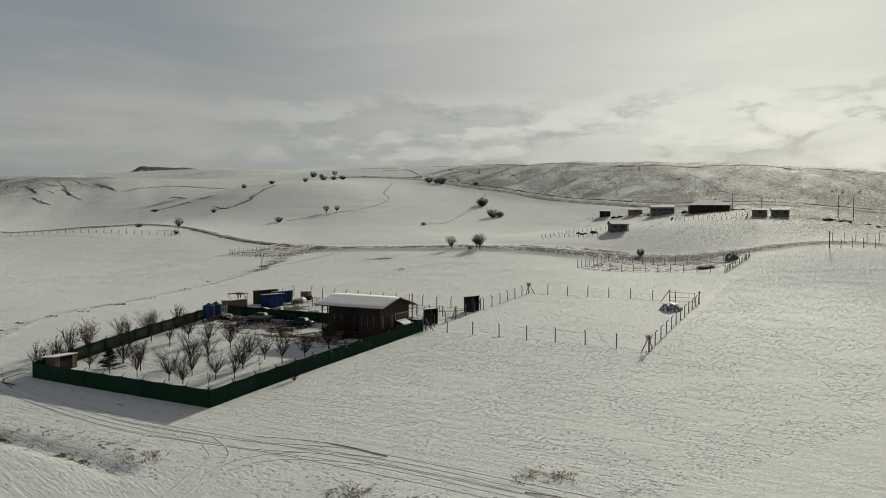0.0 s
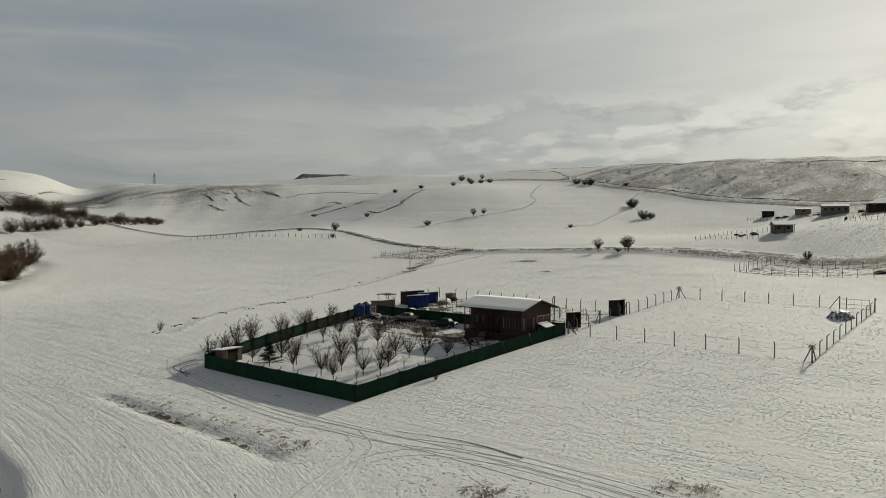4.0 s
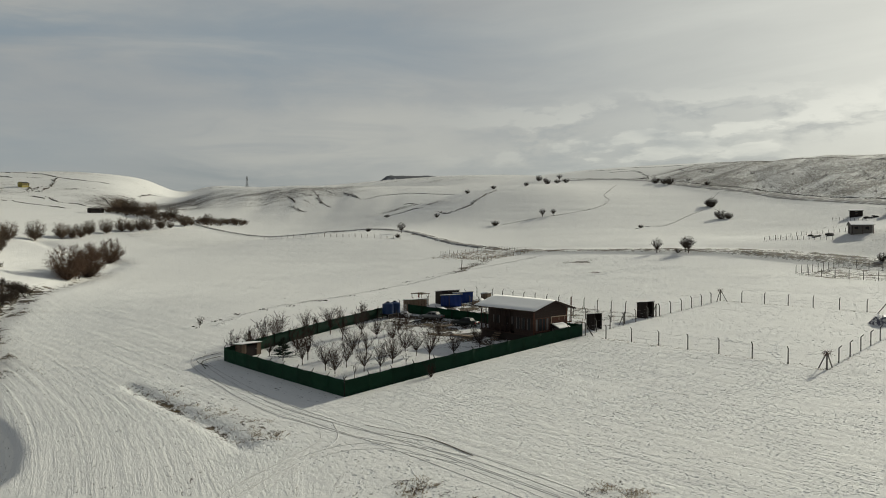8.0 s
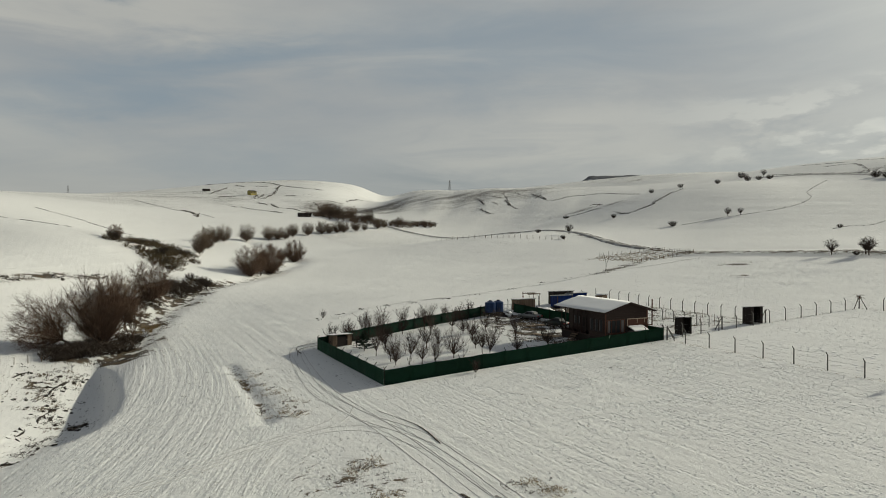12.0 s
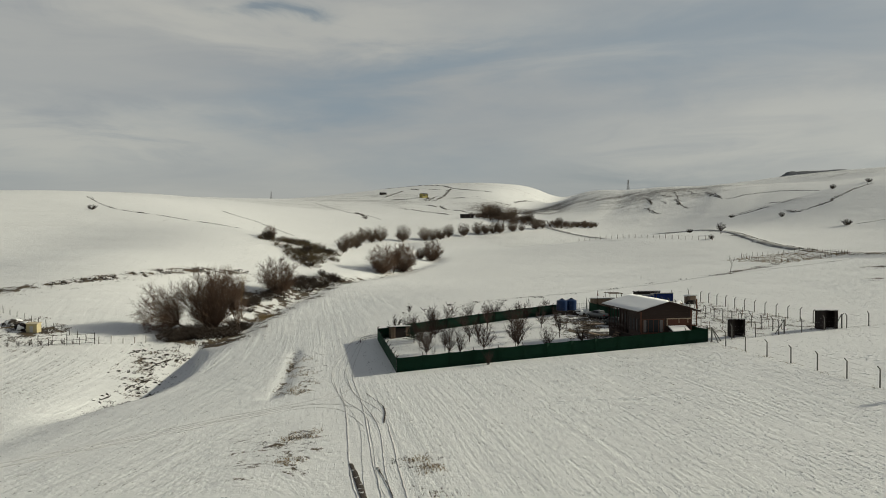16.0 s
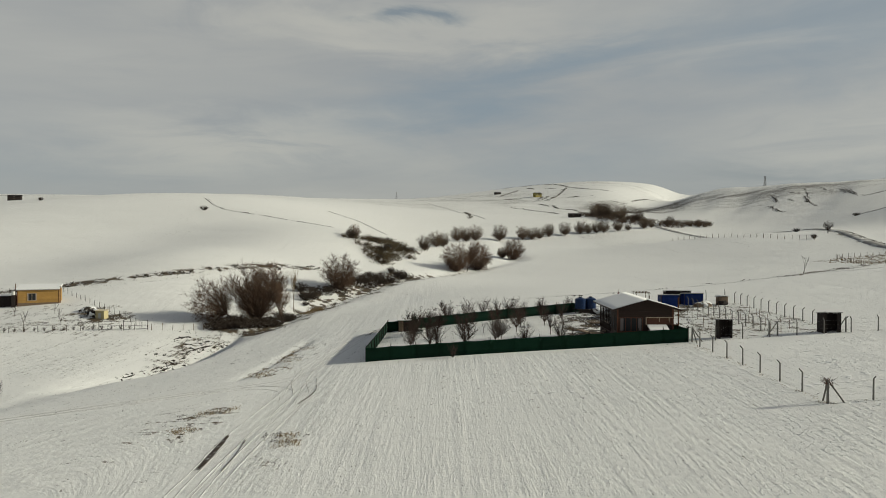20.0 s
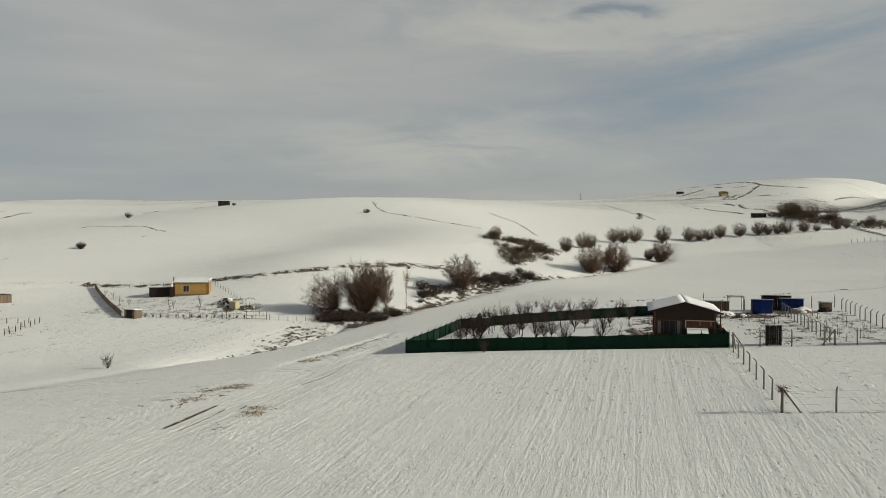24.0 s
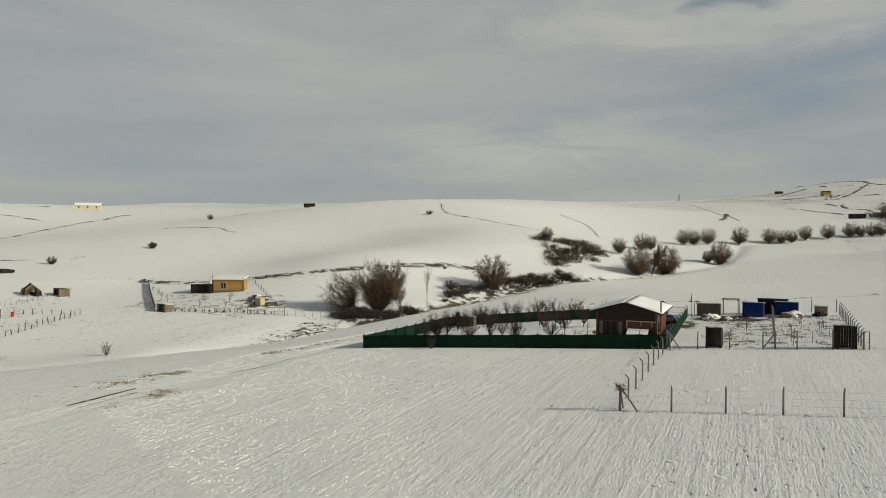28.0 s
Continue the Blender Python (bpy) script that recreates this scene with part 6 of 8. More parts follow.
def broken_line(name, label, lines, each, spread, smin, smax, seed, material=None):
    """Low banks of bare earth along lines on the far slopes, sinking under the snow here and there, with clods beside them; in one mesh."""
    r = random.Random(seed)
    verts, faces = [], []
    size = (smin + smax) / 2
    for line in lines:
        pts = smooth_line(line, max(0.5, size * 1.6)) if smax > 0.44 else []
        along = r.uniform(0, 50)
        for i, p in enumerate(pts):
            q = pts[min(i + 1, len(pts) - 1)] - pts[max(i - 1, 0)]
            nrm = Vector((-q.y, q.x)).normalized() if q.length else Vector((1, 0))
            along += q.length / 2
            ends = min(1.0, (i + 0.3) / 3, (len(pts) - 0.7 - i) / 3)
            rough = 0.75 + 1.1 * noise.noise(Vector((along * 0.09 / size, seed, 0))) + 0.7 * noise.noise(Vector((along * 0.5 / size, seed, 5)))
            h, w = size * 0.60 * (rough * ends - 0.42), size * (0.28 + 0.42 * max(0.0, rough)) * max(0.2, ends)
            c = p + nrm * r.gauss(0, spread * 0.18)
            k = len(verts)
            for off, up in ((-w, -0.25), (-w * 0.25, h), (w * 0.3, h * 0.8), (w, -0.25)):
                e = c + nrm * (off + r.uniform(-0.15, 0.15) * w)
                verts.append((e.x, e.y, gz(e.x, e.y) + (up if up == -0.25 else max(-0.2, up))))
            if i:
                faces += [(k - 4 + a, k + a, k + a + 1, k - 3 + a) for a in range(3)]
        for (ax, ay), (bx, by) in zip(line, line[1:]):
            ln = math.hypot(bx - ax, by - ay)
            for i in range(max(1, int(ln * each * (1.0 if smax > 0.44 else 2.5)))):
                t = r.random()
                x, y = ax + t * (bx - ax) + r.gauss(0, spread), ay + t * (by - ay) + r.gauss(0, spread)
                g, z, k, w = (smin + (smax - smin) * r.random() ** 2) * 0.5, gz(x, y), len(verts), r.uniform(0, 3)
                cx2, sx2 = math.cos(w) * g * r.uniform(1.0, 1.8), math.sin(w) * g * r.uniform(1.0, 1.8)
                px2, py2 = -math.sin(w) * g * r.uniform(0.5, 0.9), math.cos(w) * g * r.uniform(0.5, 0.9)
                verts += [(x - cx2, y - sx2, z - 0.1), (x + px2, y + py2, z - 0.1), (x + cx2, y + sx2, z - 0.1), (x - px2, y - py2, z - 0.1), (x + r.uniform(-0.4, 0.4) * g, y + r.uniform(-0.4, 0.4) * g, z + g * r.uniform(0.3, 0.8))]
                faces += [(k, k + 3, k + 4), (k + 3, k + 2, k + 4), (k + 2, k + 1, k + 4), (k + 1, k, k + 4)]
    me = bpy.data.meshes.new(name)
    me.from_pydata(verts, [], faces)
    me.update()
    return tagged(part(name, me, material or M_EARTH), label, "earth bank", kind="stuff")


M_EARTH = mat("dark_bare_earth", (0.070, 0.058, 0.045), 0.95, vary=0.5, scale=0.4, bump=0)
M_ROADGREY = mat("slushy_grey_road", (0.26, 0.25, 0.235), 0.9, vary=0.35, scale=0.35, bump=0.5, second=(0.62, 0.615, 0.59), spots=0.56, dist=0.2)
THICKET = [(-241.6, 24, 1.3), (-244.8, 27.7, 0.9), (-246, 32.6, 0.8), (-251, 33, 1.2), (-256, 37, 1.3), (-226.2, 37.3, 1.1), (-221.8, 34, 0.8), (-211, 37.3, 0.8), (-217.7, 40.8, 1.2), (-237.9, 43.3, 1.3), (-239.7, 46.6, 1.3), (-226.6, 45.8, 0.9), (-205.6, 39, 0.8), (-250, 41, 1.1), (-233, 39, 0.9), (-231, 31, 0.7), (-245, 38, 0.8), (-172.6, 35.8, 0.8), (-181.6, 37.1, 0.9), (-176.2, 40.7, 0.7), (-181.7, 43.4, 0.8), (-188, 47, 0.9), (-168, 33, 0.9), (-192, 43, 0.8), (-144, 24.6, 0.8), (-139, 25.5, 0.7)]
for i, (x, y, s) in enumerate(THICKET):
    if i % 5 in (1, 3) and i < 17:
        continue
    r = random.Random(i + 400)
    tree_thing("bush", BUSH[i % 2], pose(x, y, gz(x, y), 0, 0, i * 59) @ Matrix.Diagonal((s * r.uniform(0.9, 1.5), s * r.uniform(0.9, 1.5), s * r.uniform(0.6, 1.1), 1)), "leafless bush in the thicket above the creek", "bush", "bushes above the creek", M_SCRUB, M_WILLOW if i % 3 == 0 else M_SCRUB)


def scrub(name, label, spots, count, hmin, hmax, material, seed, thin=0.03, flat=0.7):
    """Tangled low growth over several round patches, in one mesh."""
    r = random.Random(seed)
    tw = Twigs(3)
    for i in range(count):
        px, py, rad = r.choice(spots)
        a, q = r.uniform(0, math.tau), rad * math.sqrt(r.random())
        x, y = px + math.cos(a) * q, py + math.sin(a) * q
        z = gz(x, y)
        h = r.uniform(hmin, hmax)
        for k in range(6):
            b2 = Vector((x + r.uniform(-0.3, 0.3), y + r.uniform(-0.3, 0.3), z - 0.1))
            m = b2 + Vector((r.uniform(-flat, flat) * h, r.uniform(-flat, flat) * h, h * r.uniform(0.4, 0.8)))
            tw.stick(b2, m, thin, thin * 0.8)
            for j in range(3):
                tw.stick(m, m + Vector((r.uniform(-flat, flat), r.uniform(-flat, flat), r.uniform(-0.1, 0.6))) * h * 0.6, thin * 0.8, thin * 0.4)
    ob = part(name, tw.mesh(name), material)
    return tagged(ob, label, "scrub", kind="stuff")


scrub("creek_scrub", "dark tangled scrub under the willows by the creek", [(-106, 14, 2.6), (-107, 15.5, 2.6), (-107.5, 17.5, 2.6), (-108, 19, 2.6), (-110, 21, 2.6), (-112, 23, 2.6), (-119, 25, 2), (-148, 24.8, 2.5), (-155, 26, 3.5), (-160, 30, 3.5), (-172, 36, 4), (-176, 38.5, 4), (-180, 40, 4), (-182.5, 43, 4), (-190, 46, 3.5)], 900, 0.3, 2.0, M_SCRUB, 11, 0.035)
scrub("hillside_thicket", "low brown scrub among snow on the hillside above the creek", [(x, y, 4.2) for x, y, s in THICKET[:17]] + [(-217.5, 34, 6), (-217, 39, 6), (-229, 43, 6), (-224, 37, 6)], 560, 0.6, 2.3, M_WEED, 12, 0.04, 0.8)
scrub("dry_reeds", "pale dry reeds beside the creek", [(-128, 28, 2), (-133, 29, 2)], 40, 0.7, 1.3, M_DRYGRASS, 13, 0.02, 0.25)
scrub("valley_scrub", "brown scrub in the far valley", [(-520, 212, 14), (-540, 202, 16), (-565, 196, 18), (-590, 198, 18), (-505, 235, 12), (-506, 255, 10), (-620, 215, 20)], 520, 1.5, 4.0, M_WILLOW_FAR, 14, 0.10)
scrub("straw_tufts", "dry straw-coloured grass tufts poking through snow", [(-28.8, 38.9, 1.3), (-27.5, 37.5, 0.8), (-21.5, 37.6, 1.0), (-18.6, 47.0, 1.1), (-47.6, 37.8, 1.6), (-49.3, 36.6, 1.4), (-52, 38.5, 2), (-60, 38.2, 2), (-65.3, 37.4, 1.3), (-72, 38, 2), (-16.4, 47.4, 1.0)], 190, 0.12, 0.42, M_DRYGRASS, 15, 0.012, 0.6)
broken_line("slope_bank", "dark clods along the banks on the slope", [[(-104.6, -92.4), (-116, -81), (-125.6, -68.7), (-129, -52), (-133.4, -36.8), (-135.5, -20.3), (-141, -12.5), (-151.6, -3.3), (-170, 8.8), (-179, 21)], [(-106, -96), (-119, -82), (-130, -64), (-137, -36), (-142, -22), (-150, -12)]], 2.0, 0.45, 0.12, 0.4, 58)
broken_line("lane_clods", "small dark clods and weeds beside the lane", [[(-29.4, 39.5), (-23, 38.2), (-19.6, 38.6), (-8.9, 40.4), (-2, 41.5)], [(-16, 47.2), (-8, 46.6), (0, 46.8)]], 2.2, 0.5, 0.05, 0.16, 59)
scrub("dark_tufts", "dark weed tufts poking through snow", [(-28.9, 38.6, 1.2), (-28.0, 38.4, 0.8), (-25, 37, 3), (-48, 37.5, 1.5), (-62, 38.2, 4), (-18.7, 46.9, 1.8), (-76, 38, 3)], 170, 0.06, 0.26, M_SCRUB, 16, 0.014, 0.9)
scrub("shade_litter", "low dead stalks along the creek bank", [(-84, 15, 3), (-92, 15, 3.5), (-98, 16, 3), (-74, 15, 3), (-66, 14.5, 2.5), (-60, 13, 2)], 60, 0.2, 0.6, M_SCRUB, 17, 0.02, 0.9)


def rocks(name, label, spots, count, smin, smax, seed, material=None):
    r = random.Random(seed)
    bm = B()
    for i in range(count):
        px, py, rad = r.choice(spots)
        a, q = r.uniform(0, math.tau), rad * math.sqrt(r.random())
        x, y, s = px + math.cos(a) * q, py + math.sin(a) * q, r.uniform(smin, smax)
        res = bmesh.ops.create_icosphere(bm, subdivisions=1, radius=1)
        ax, ay, az = s * r.uniform(0.7, 1.4), s * r.uniform(0.7, 1.4), s * r.uniform(0.4, 0.8)
        z = gz(x, y)
        for v in res["verts"]:
            k = 1 + r.uniform(-0.25, 0.25)
            v.co = Vector((x + v.co.x * ax * k, y + v.co.y * ay * k, z + v.co.z * az * k))
    ob = part(name, bm, material or M_ROCK)
    return tagged(ob, label, "stones", kind="stuff")


CREEK_EDGES = [[(-72.5, 13.5), (-77.6, 13.9), (-82.7, 15.7)], [(-66.5, 11.6), (-71.0, 12.9)], [(-87.0, 13.7), (-91.7, 14.5), (-96.6, 16.3)], [(-94.9, 8.3), (-97.4, 9.6), (-99.8, 11.1)], [(-100.2, 12.5), (-98.3, 14.4)], [(-100.3, 8.8), (-102.8, 10.3)], [(-88.6, 9.3), (-84.1, 12.1)], [(-73.5, 14.4), (-79.0, 15.2)]]
rocks("creek_stones", "dark clods and stones half under snow on the creek bank", [(-57, 13.5, 2), (-64, 15, 2), (-73, 16.6, 2.5), (-71, 18, 1.5), (-80, 14, 3), (-86, 11.5, 4), (-93, 14, 4), (-97, 12, 3), (-96, 17.5, 2)], 70, 0.10, 0.36, 31, M_SOIL)
broken_line("creek_edges", "dark undercut soil edges along the snowy creek", CREEK_EDGES, 2.5, 0.5, 0.25, 0.75, 68, M_SOIL)
scrub("garden_weeds", "dead weeds and stubble in the snowy lower gardens", [(-66, -42, 7), (-74, -50, 7), (-82, -62, 8), (-92, -66, 6), (-100, -18, 7), (-108, -28, 9), (-112, -46, 8), (-104, -38, 8), (-70, -32, 6), (-60, -34, 5)], 330, 0.08, 0.35, M_SCRUB, 26, 0.016, 0.9)
scrub("plough_stubble", "dark stubble poking through the snowy lower field", [(-60, -8, 10), (-72, -14, 10), (-84, -12, 9), (-66, -22, 9), (-50, -14, 8), (-78, -26, 8), (-56, 0, 6), (-90, -4, 7)], 700, 0.03, 0.13, M_SCRUB, 27, 0.016, 1.3)
# added dark lumps that stand in for shadows of the snowy furrow bank
rocks("field_edge_clods", "dark clods standing in for shadows along a field edge", [(-112, 58.3, 1), (-115, 63.5, 1), (-118.4, 68.8, 1), (-119, 75, 1), (-119.4, 81, 1), (-121, 90, 1), (-122.7, 99, 1), (-128, 111, 1.2), (-134.7, 124, 1.2), (-137, 134, 1.5), (-139, 145, 2), (-150, 165, 3)], 80, 0.08, 0.28, 32)
rocks("bank_stones", "dark clods along the slope's bank", [(-136, -32, 2), (-144, -17, 2), (-151, -8, 2), (-157, -3, 2), (-163, 2, 2), (-172, 11, 2), (-181, 20, 2), (-128, -52, 2), (-124, -66, 2), (-132, -42, 2), (-148, -12, 2)], 120, 0.2, 0.6, 33)

LITTER = [(FA, LOT_C), (FA, FC), (FC, FB), (LOT_C, FB), ((-54.4, 112.0), (-93.5, 113.6)), ((-54.6, 103.2), (-90.2, 103.9)), (LOT_A, LOT_C)]
scrub("fence_foot_grass", "thin line of dead grass along the fences' feet", [(*lerp(p, q, (k + 0.5) / 40), 0.35) for p, q in LITTER for k in range(40)], 900, 0.04, 0.16, M_DRYGRASS, 18, 0.010, 1.6)
scrub("fence_foot_weeds", "thin line of dark weeds along the fences' feet", [(*lerp(p, q, (k + 0.5) / 40), 0.2) for p, q in LITTER[:6] for k in range(40)], 700, 0.04, 0.14, M_SCRUB, 19, 0.012, 1.8)
scrub("garden_stalks", "dead stalks scattered over the garden strips", [(-60 - 4 * k, y, 2.5) for k in range(8) for y in (97, 100.5, 106, 109.5)], 160, 0.15, 0.55, M_SCRUB, 20, 0.012, 0.5)
scrub("field_weeds", "small dark weeds dotted over the snow", [(-35, 70, 18), (-30, 100, 25), (-60, 20, 15), (-110, 90, 25), (-100, 120, 25), (-20, 30, 15), (-70, 30, 8), (-120, 150, 30), (-60, 155, 30)], 260, 0.05, 0.16, M_SCRUB, 22, 0.016, 1.2)

scrub("plot_straw", "pale straw and dry stalks over a fenced plot", [(-187 + 3.4 * i, 180 + 3.4 * j, 2.6) for i in range(9) for j in range(7)], 620, 0.10, 0.34, M_DRYGRASS, 23, 0.03, 0.8)
scrub("plot_weeds", "dead weeds over the fenced garden plot", [(-60 + 4 * i, 184 + 4 * j, 3) for i in range(10) for j in range(6)], 170, 0.10, 0.35, M_SCRUB, 24, 0.02, 0.8)

broken_line("hill_cracks", "dark bare earth cuts on the far hill face", [[(-604, 356), (-569, 345)], [(-608, 388), (-583, 378), (-548, 362), (-527, 358)], [(-553, 332), (-530, 329), (-522, 332)], [(-583, 407), (-551, 398), (-531, 393)], [(-565, 405), (-541, 397)], [(-598, 367), (-582, 372)], [(-567, 354), (-554, 353)], [(-602, 400), (-581, 396)], [(-575, 372), (-545, 359)], [(-548, 331), (-529, 326)], [(-597, 356), (-560, 341)], [(-575, 403), (-554, 396)]], 1.0, 1.2, 0.5, 1.6, 51)
broken_line("far_banks", "dark banks and cuts round the far hamlet", [[(-1075, 156), (-1064, 194), (-1022, 210), (-948, 221), (-861, 220), (-820, 239), (-812, 261)], [(-936, 177), (-873, 178)], [(-865, 190), (-860, 204)], [(-854, 216), (-783, 194), (-750, 175)], [(-765, 199), (-767, 216)], [(-774, 224), (-772, 232)], [(-766, 126), (-772, 151)], [(-794, 126), (-878, 159)], [(-617, 81), (-571, 83), (-506, 81)], [(-699, 131), (-689, 137)], [(-692, 141), (-675, 152), (-658, 164), (-634, 172)], [(-728, 163), (-711, 174)], [(-723, 176), (-692, 181), (-687, 195), (-652, 200)], [(-733, 226), (-703, 225), (-670, 223)], [(-752, 165), (-782, 176)], [(-753, 170), (-781, 183)], [(-774, 276), (-815, 304), (-821, 319)], [(-754, 246), (-755, 267)]], 1.2, 1.3, 0.7, 2.1, 52)
broken_line("slope_furrows", "faint broken lines of earth down the far slope", [[(-725, 43), (-645, 68), (-510, 93)], [(-411, -12), (-378, 13), (-315, 32)], [(-309, -297), (-317, -299)], [(-435, -293), (-461, -302), (-471, -298)], [(-488, -284), (-508, -286)], [(-233, -168), (-242, -168), (-241, -159), (-240, -140), (-232, -127), (-228, -117)], [(-154, -180), (-160, -180)], [(-140, -117), (-148, -118)], [(-123, -137), (-133, -125)], [(-211, -118), (-215, -116)], [(-366, -75), (-317, -50), (-299, -21), (-288, 3), (-288, 11)]], 0.7, 0.6, 0.3, 0.9, 53)
broken_line("terrace_bank", "dark cut banks across the snowy slope", [[(-183, -221), (-198, -226), (-224, -244), (-250, -255), (-266, -262), (-290, -269), (-332, -296)], [(-248, -313), (-252, -303), (-253, -290), (-254, -279)], [(-299, -343), (-310, -344)]], 1.2, 0.8, 0.5, 1.1, 65)
broken_line("furrow_bank", "rough ridge of turned snow along the field's edge", [FIELD_EDGE], 5.0, 0.7, 0.12, 0.42, 66, M_SNOW)
broken_line("field_stubble", "dark weeds in thin lines across the snowy field", [[(-79.9, 124.1), (-72.6, 130.4)], [(-110.6, 132.1), (-102.7, 139.4)], [(-67.5, 135.9), (-48, 141), (-29.7, 146.5)], [(-19.2, 127.4), (7.2, 136.4)], [(-15.4, 52.4), (-12.1, 52.6), (3.2, 55.8)]], 1.5, 0.5, 0.05, 0.2, 67)
broken_line("path_verge", "dark verge of a path over the snowy slopes", [[(-250, 281), (-246, 303), (-242, 317), (-238, 339), (-241, 360), (-250, 380), (-262, 392), (-283, 431), (-300, 462)], [(-183, 305), (-184, 317), (-179, 326), (-188, 363), (-192, 389)], [(-208, 428), (-217, 456)], [(-190, 397), (-178, 381), (-169, 365)]], 1.3, 0.4, 0.2, 0.6, 54)
broken_line("road_verge", "dark clods along the verge of the road", [[(-165, 207), (-132, 209.5), (-108, 214), (-78, 220), (-48, 222), (40, 222)], [(-157, 199), (-130, 201.5), (-102, 206), (-60, 210), (30, 210)], [(-145, 204), (-125, 203)]], 2.2, 0.5, 0.12, 0.42, 55)
broken_line("high_road_edge", "dark cut edge along the road on the hill", [[(-415, 540), (-345, 510), (-292, 504), (-250, 486), (-200, 471), (-163, 448), (-123, 424), (-92, 400), (-60, 385), (20, 377)], [(-446, 624), (-414, 606), (-382, 600)], [(-391, 623), (-351, 611), (-316, 613)], [(-380, 566), (-355, 571), (-316, 527), (-299, 504)]], 1.2, 0.8, 0.4, 1.2, 56)


def road_sheet(line, width, label):
    bm = B()
    r = random.Random(5)
    prev = None
    pts = smooth_line(line, 4.0)
    for i, p in enumerate(pts):
        q = pts[min(i + 1, len(pts) - 1)] - pts[max(i - 1, 0)]
        nrm = Vector((-q.y, q.x)).normalized()
        row = []
        for o in (-0.5, -0.3, 0.0, 0.3, 0.5):
            e = p + nrm * width * (o + r.uniform(-0.07, 0.07))
            row.append(bm.verts.new((e.x, e.y, gz(e.x, e.y) + (0.35 if abs(o) < 0.4 else -0.1))))
        if prev:
            for k in range(4):
                bm.faces.new((prev[k], row[k], row[k + 1], prev[k + 1]))
        prev = row
    return tagged(part("road", bm, M_ROADGREY, smooth=True), label, "road", kind="structure")


road_sheet([(-560, 205), (-500, 219), (-444, 232), (-368, 245), (-305, 238), (-228, 216), (-190, 208)], 4.5, "grey slushy road across the snowy slope")
broken_line("far_road_verge", "dark verge along the far road", [[(-560, 208), (-444, 235), (-368, 248), (-305, 241), (-228, 219), (-165, 207)]], 1.2, 0.5, 0.25, 0.7, 60)
road_sheet([(-400, 520), (-379, 512), (-292, 495), (-250, 478), (-200, 463), (-163, 440), (-123, 416), (-92, 392), (-60, 377), (20, 369)], 11.0, "grey slushy road along the hillside")
broken_line("ridge_gullies", "dark gully lines down the stony hillside", [[(-254, 567), (-211, 507), (-176, 457)], [(-156, 528), (-133, 478), (-118, 434)], [(-123, 503), (-103, 455), (-82, 408)], [(-200, 545), (-170, 490), (-150, 455)], [(-90, 500), (-70, 450), (-50, 405)], [(-40, 480), (-20, 430), (-8, 400)]], 0.8, 0.9, 0.15, 0.46, 61)
scrub("ridge_bushes", "small dark bushes dotted over the stony hillside", [(x, 395 - 0.42 * (x + 92) + dy, 9) for x in range(-300, 41, 34) for dy in (30, 75, 130)], 130, 0.5, 1.3, M_SCRUB, 25, 0.07, 0.7)
broken_line("ridge_crest", "dark line of dead grass along the ridge's crest", [[(-298, 612), (-226, 602), (-179, 578), (-115, 558), (-40, 540), (40, 530)], [(-160, 566), (-100, 548), (-20, 530)]], 1.4, 1.2, 0.4, 1.2, 62)
broken_line("far_scrub_line", "dark scrub along a far field edge", [[(-372, 297), (-357, 300), (-352, 308), (-344, 308)], [(-470, 392), (-461, 396), (-434, 380)], [(-316, 295), (-302, 292), (-303, 302), (-303, 312), (-308, 320), (-317, 340), (-322, 356)], [(-530, 396), (-535, 431), (-515, 451), (-466, 451)]], 1.6, 1.2, 0.4, 1.4, 63)

# the flat-topped hill beyond the skyline


def mesa():
    bm = B()
    rows = []
    ux, uy = 0.62, 0.78
    for i in range(61):
        t = i / 60
        row = []
        for j, (o, k) in enumerate(((-70, 0.0), (-35, 0.55), (-14, 0.93), (0, 1.0), (60, 0.95), (120, 0.0))):
            s = (t - 0.35) * 290
            top = min(1.0, t / 0.14, (1 - t) / 0.45) ** 0.7 if 0 < t < 1 else 0.0
            h = 135 + k * (36 * top + 1.6 * noise.noise(Vector((t * 9, j * 0.4, 3))) + 1.0 * noise.noise(Vector((t * 31, j, 7))))
            row.append(bm.verts.new((-1450 + ux * s - uy * o, 1210 + uy * s + ux * o, h)))
        rows.append(row)
    for p, q in zip(rows, rows[1:]):
        for j in range(5):
            bm.faces.new((p[j], q[j], q[j + 1], p[j + 1]))
    # distance haze is painted into this bluish grey
    m = mat("hazy_dark_hillside", (0.15, 0.155, 0.16), 0.95, vary=0.3, scale=0.05, bump=0, second=(0.55, 0.55, 0.54), spots=0.56)
    return tagged(part("far_hill", bm, m, smooth=True), "dark flat-topped hill on the far skyline", "hill", kind="structure")


mesa()

# ---- the honey-coloured cabin and its garden ----


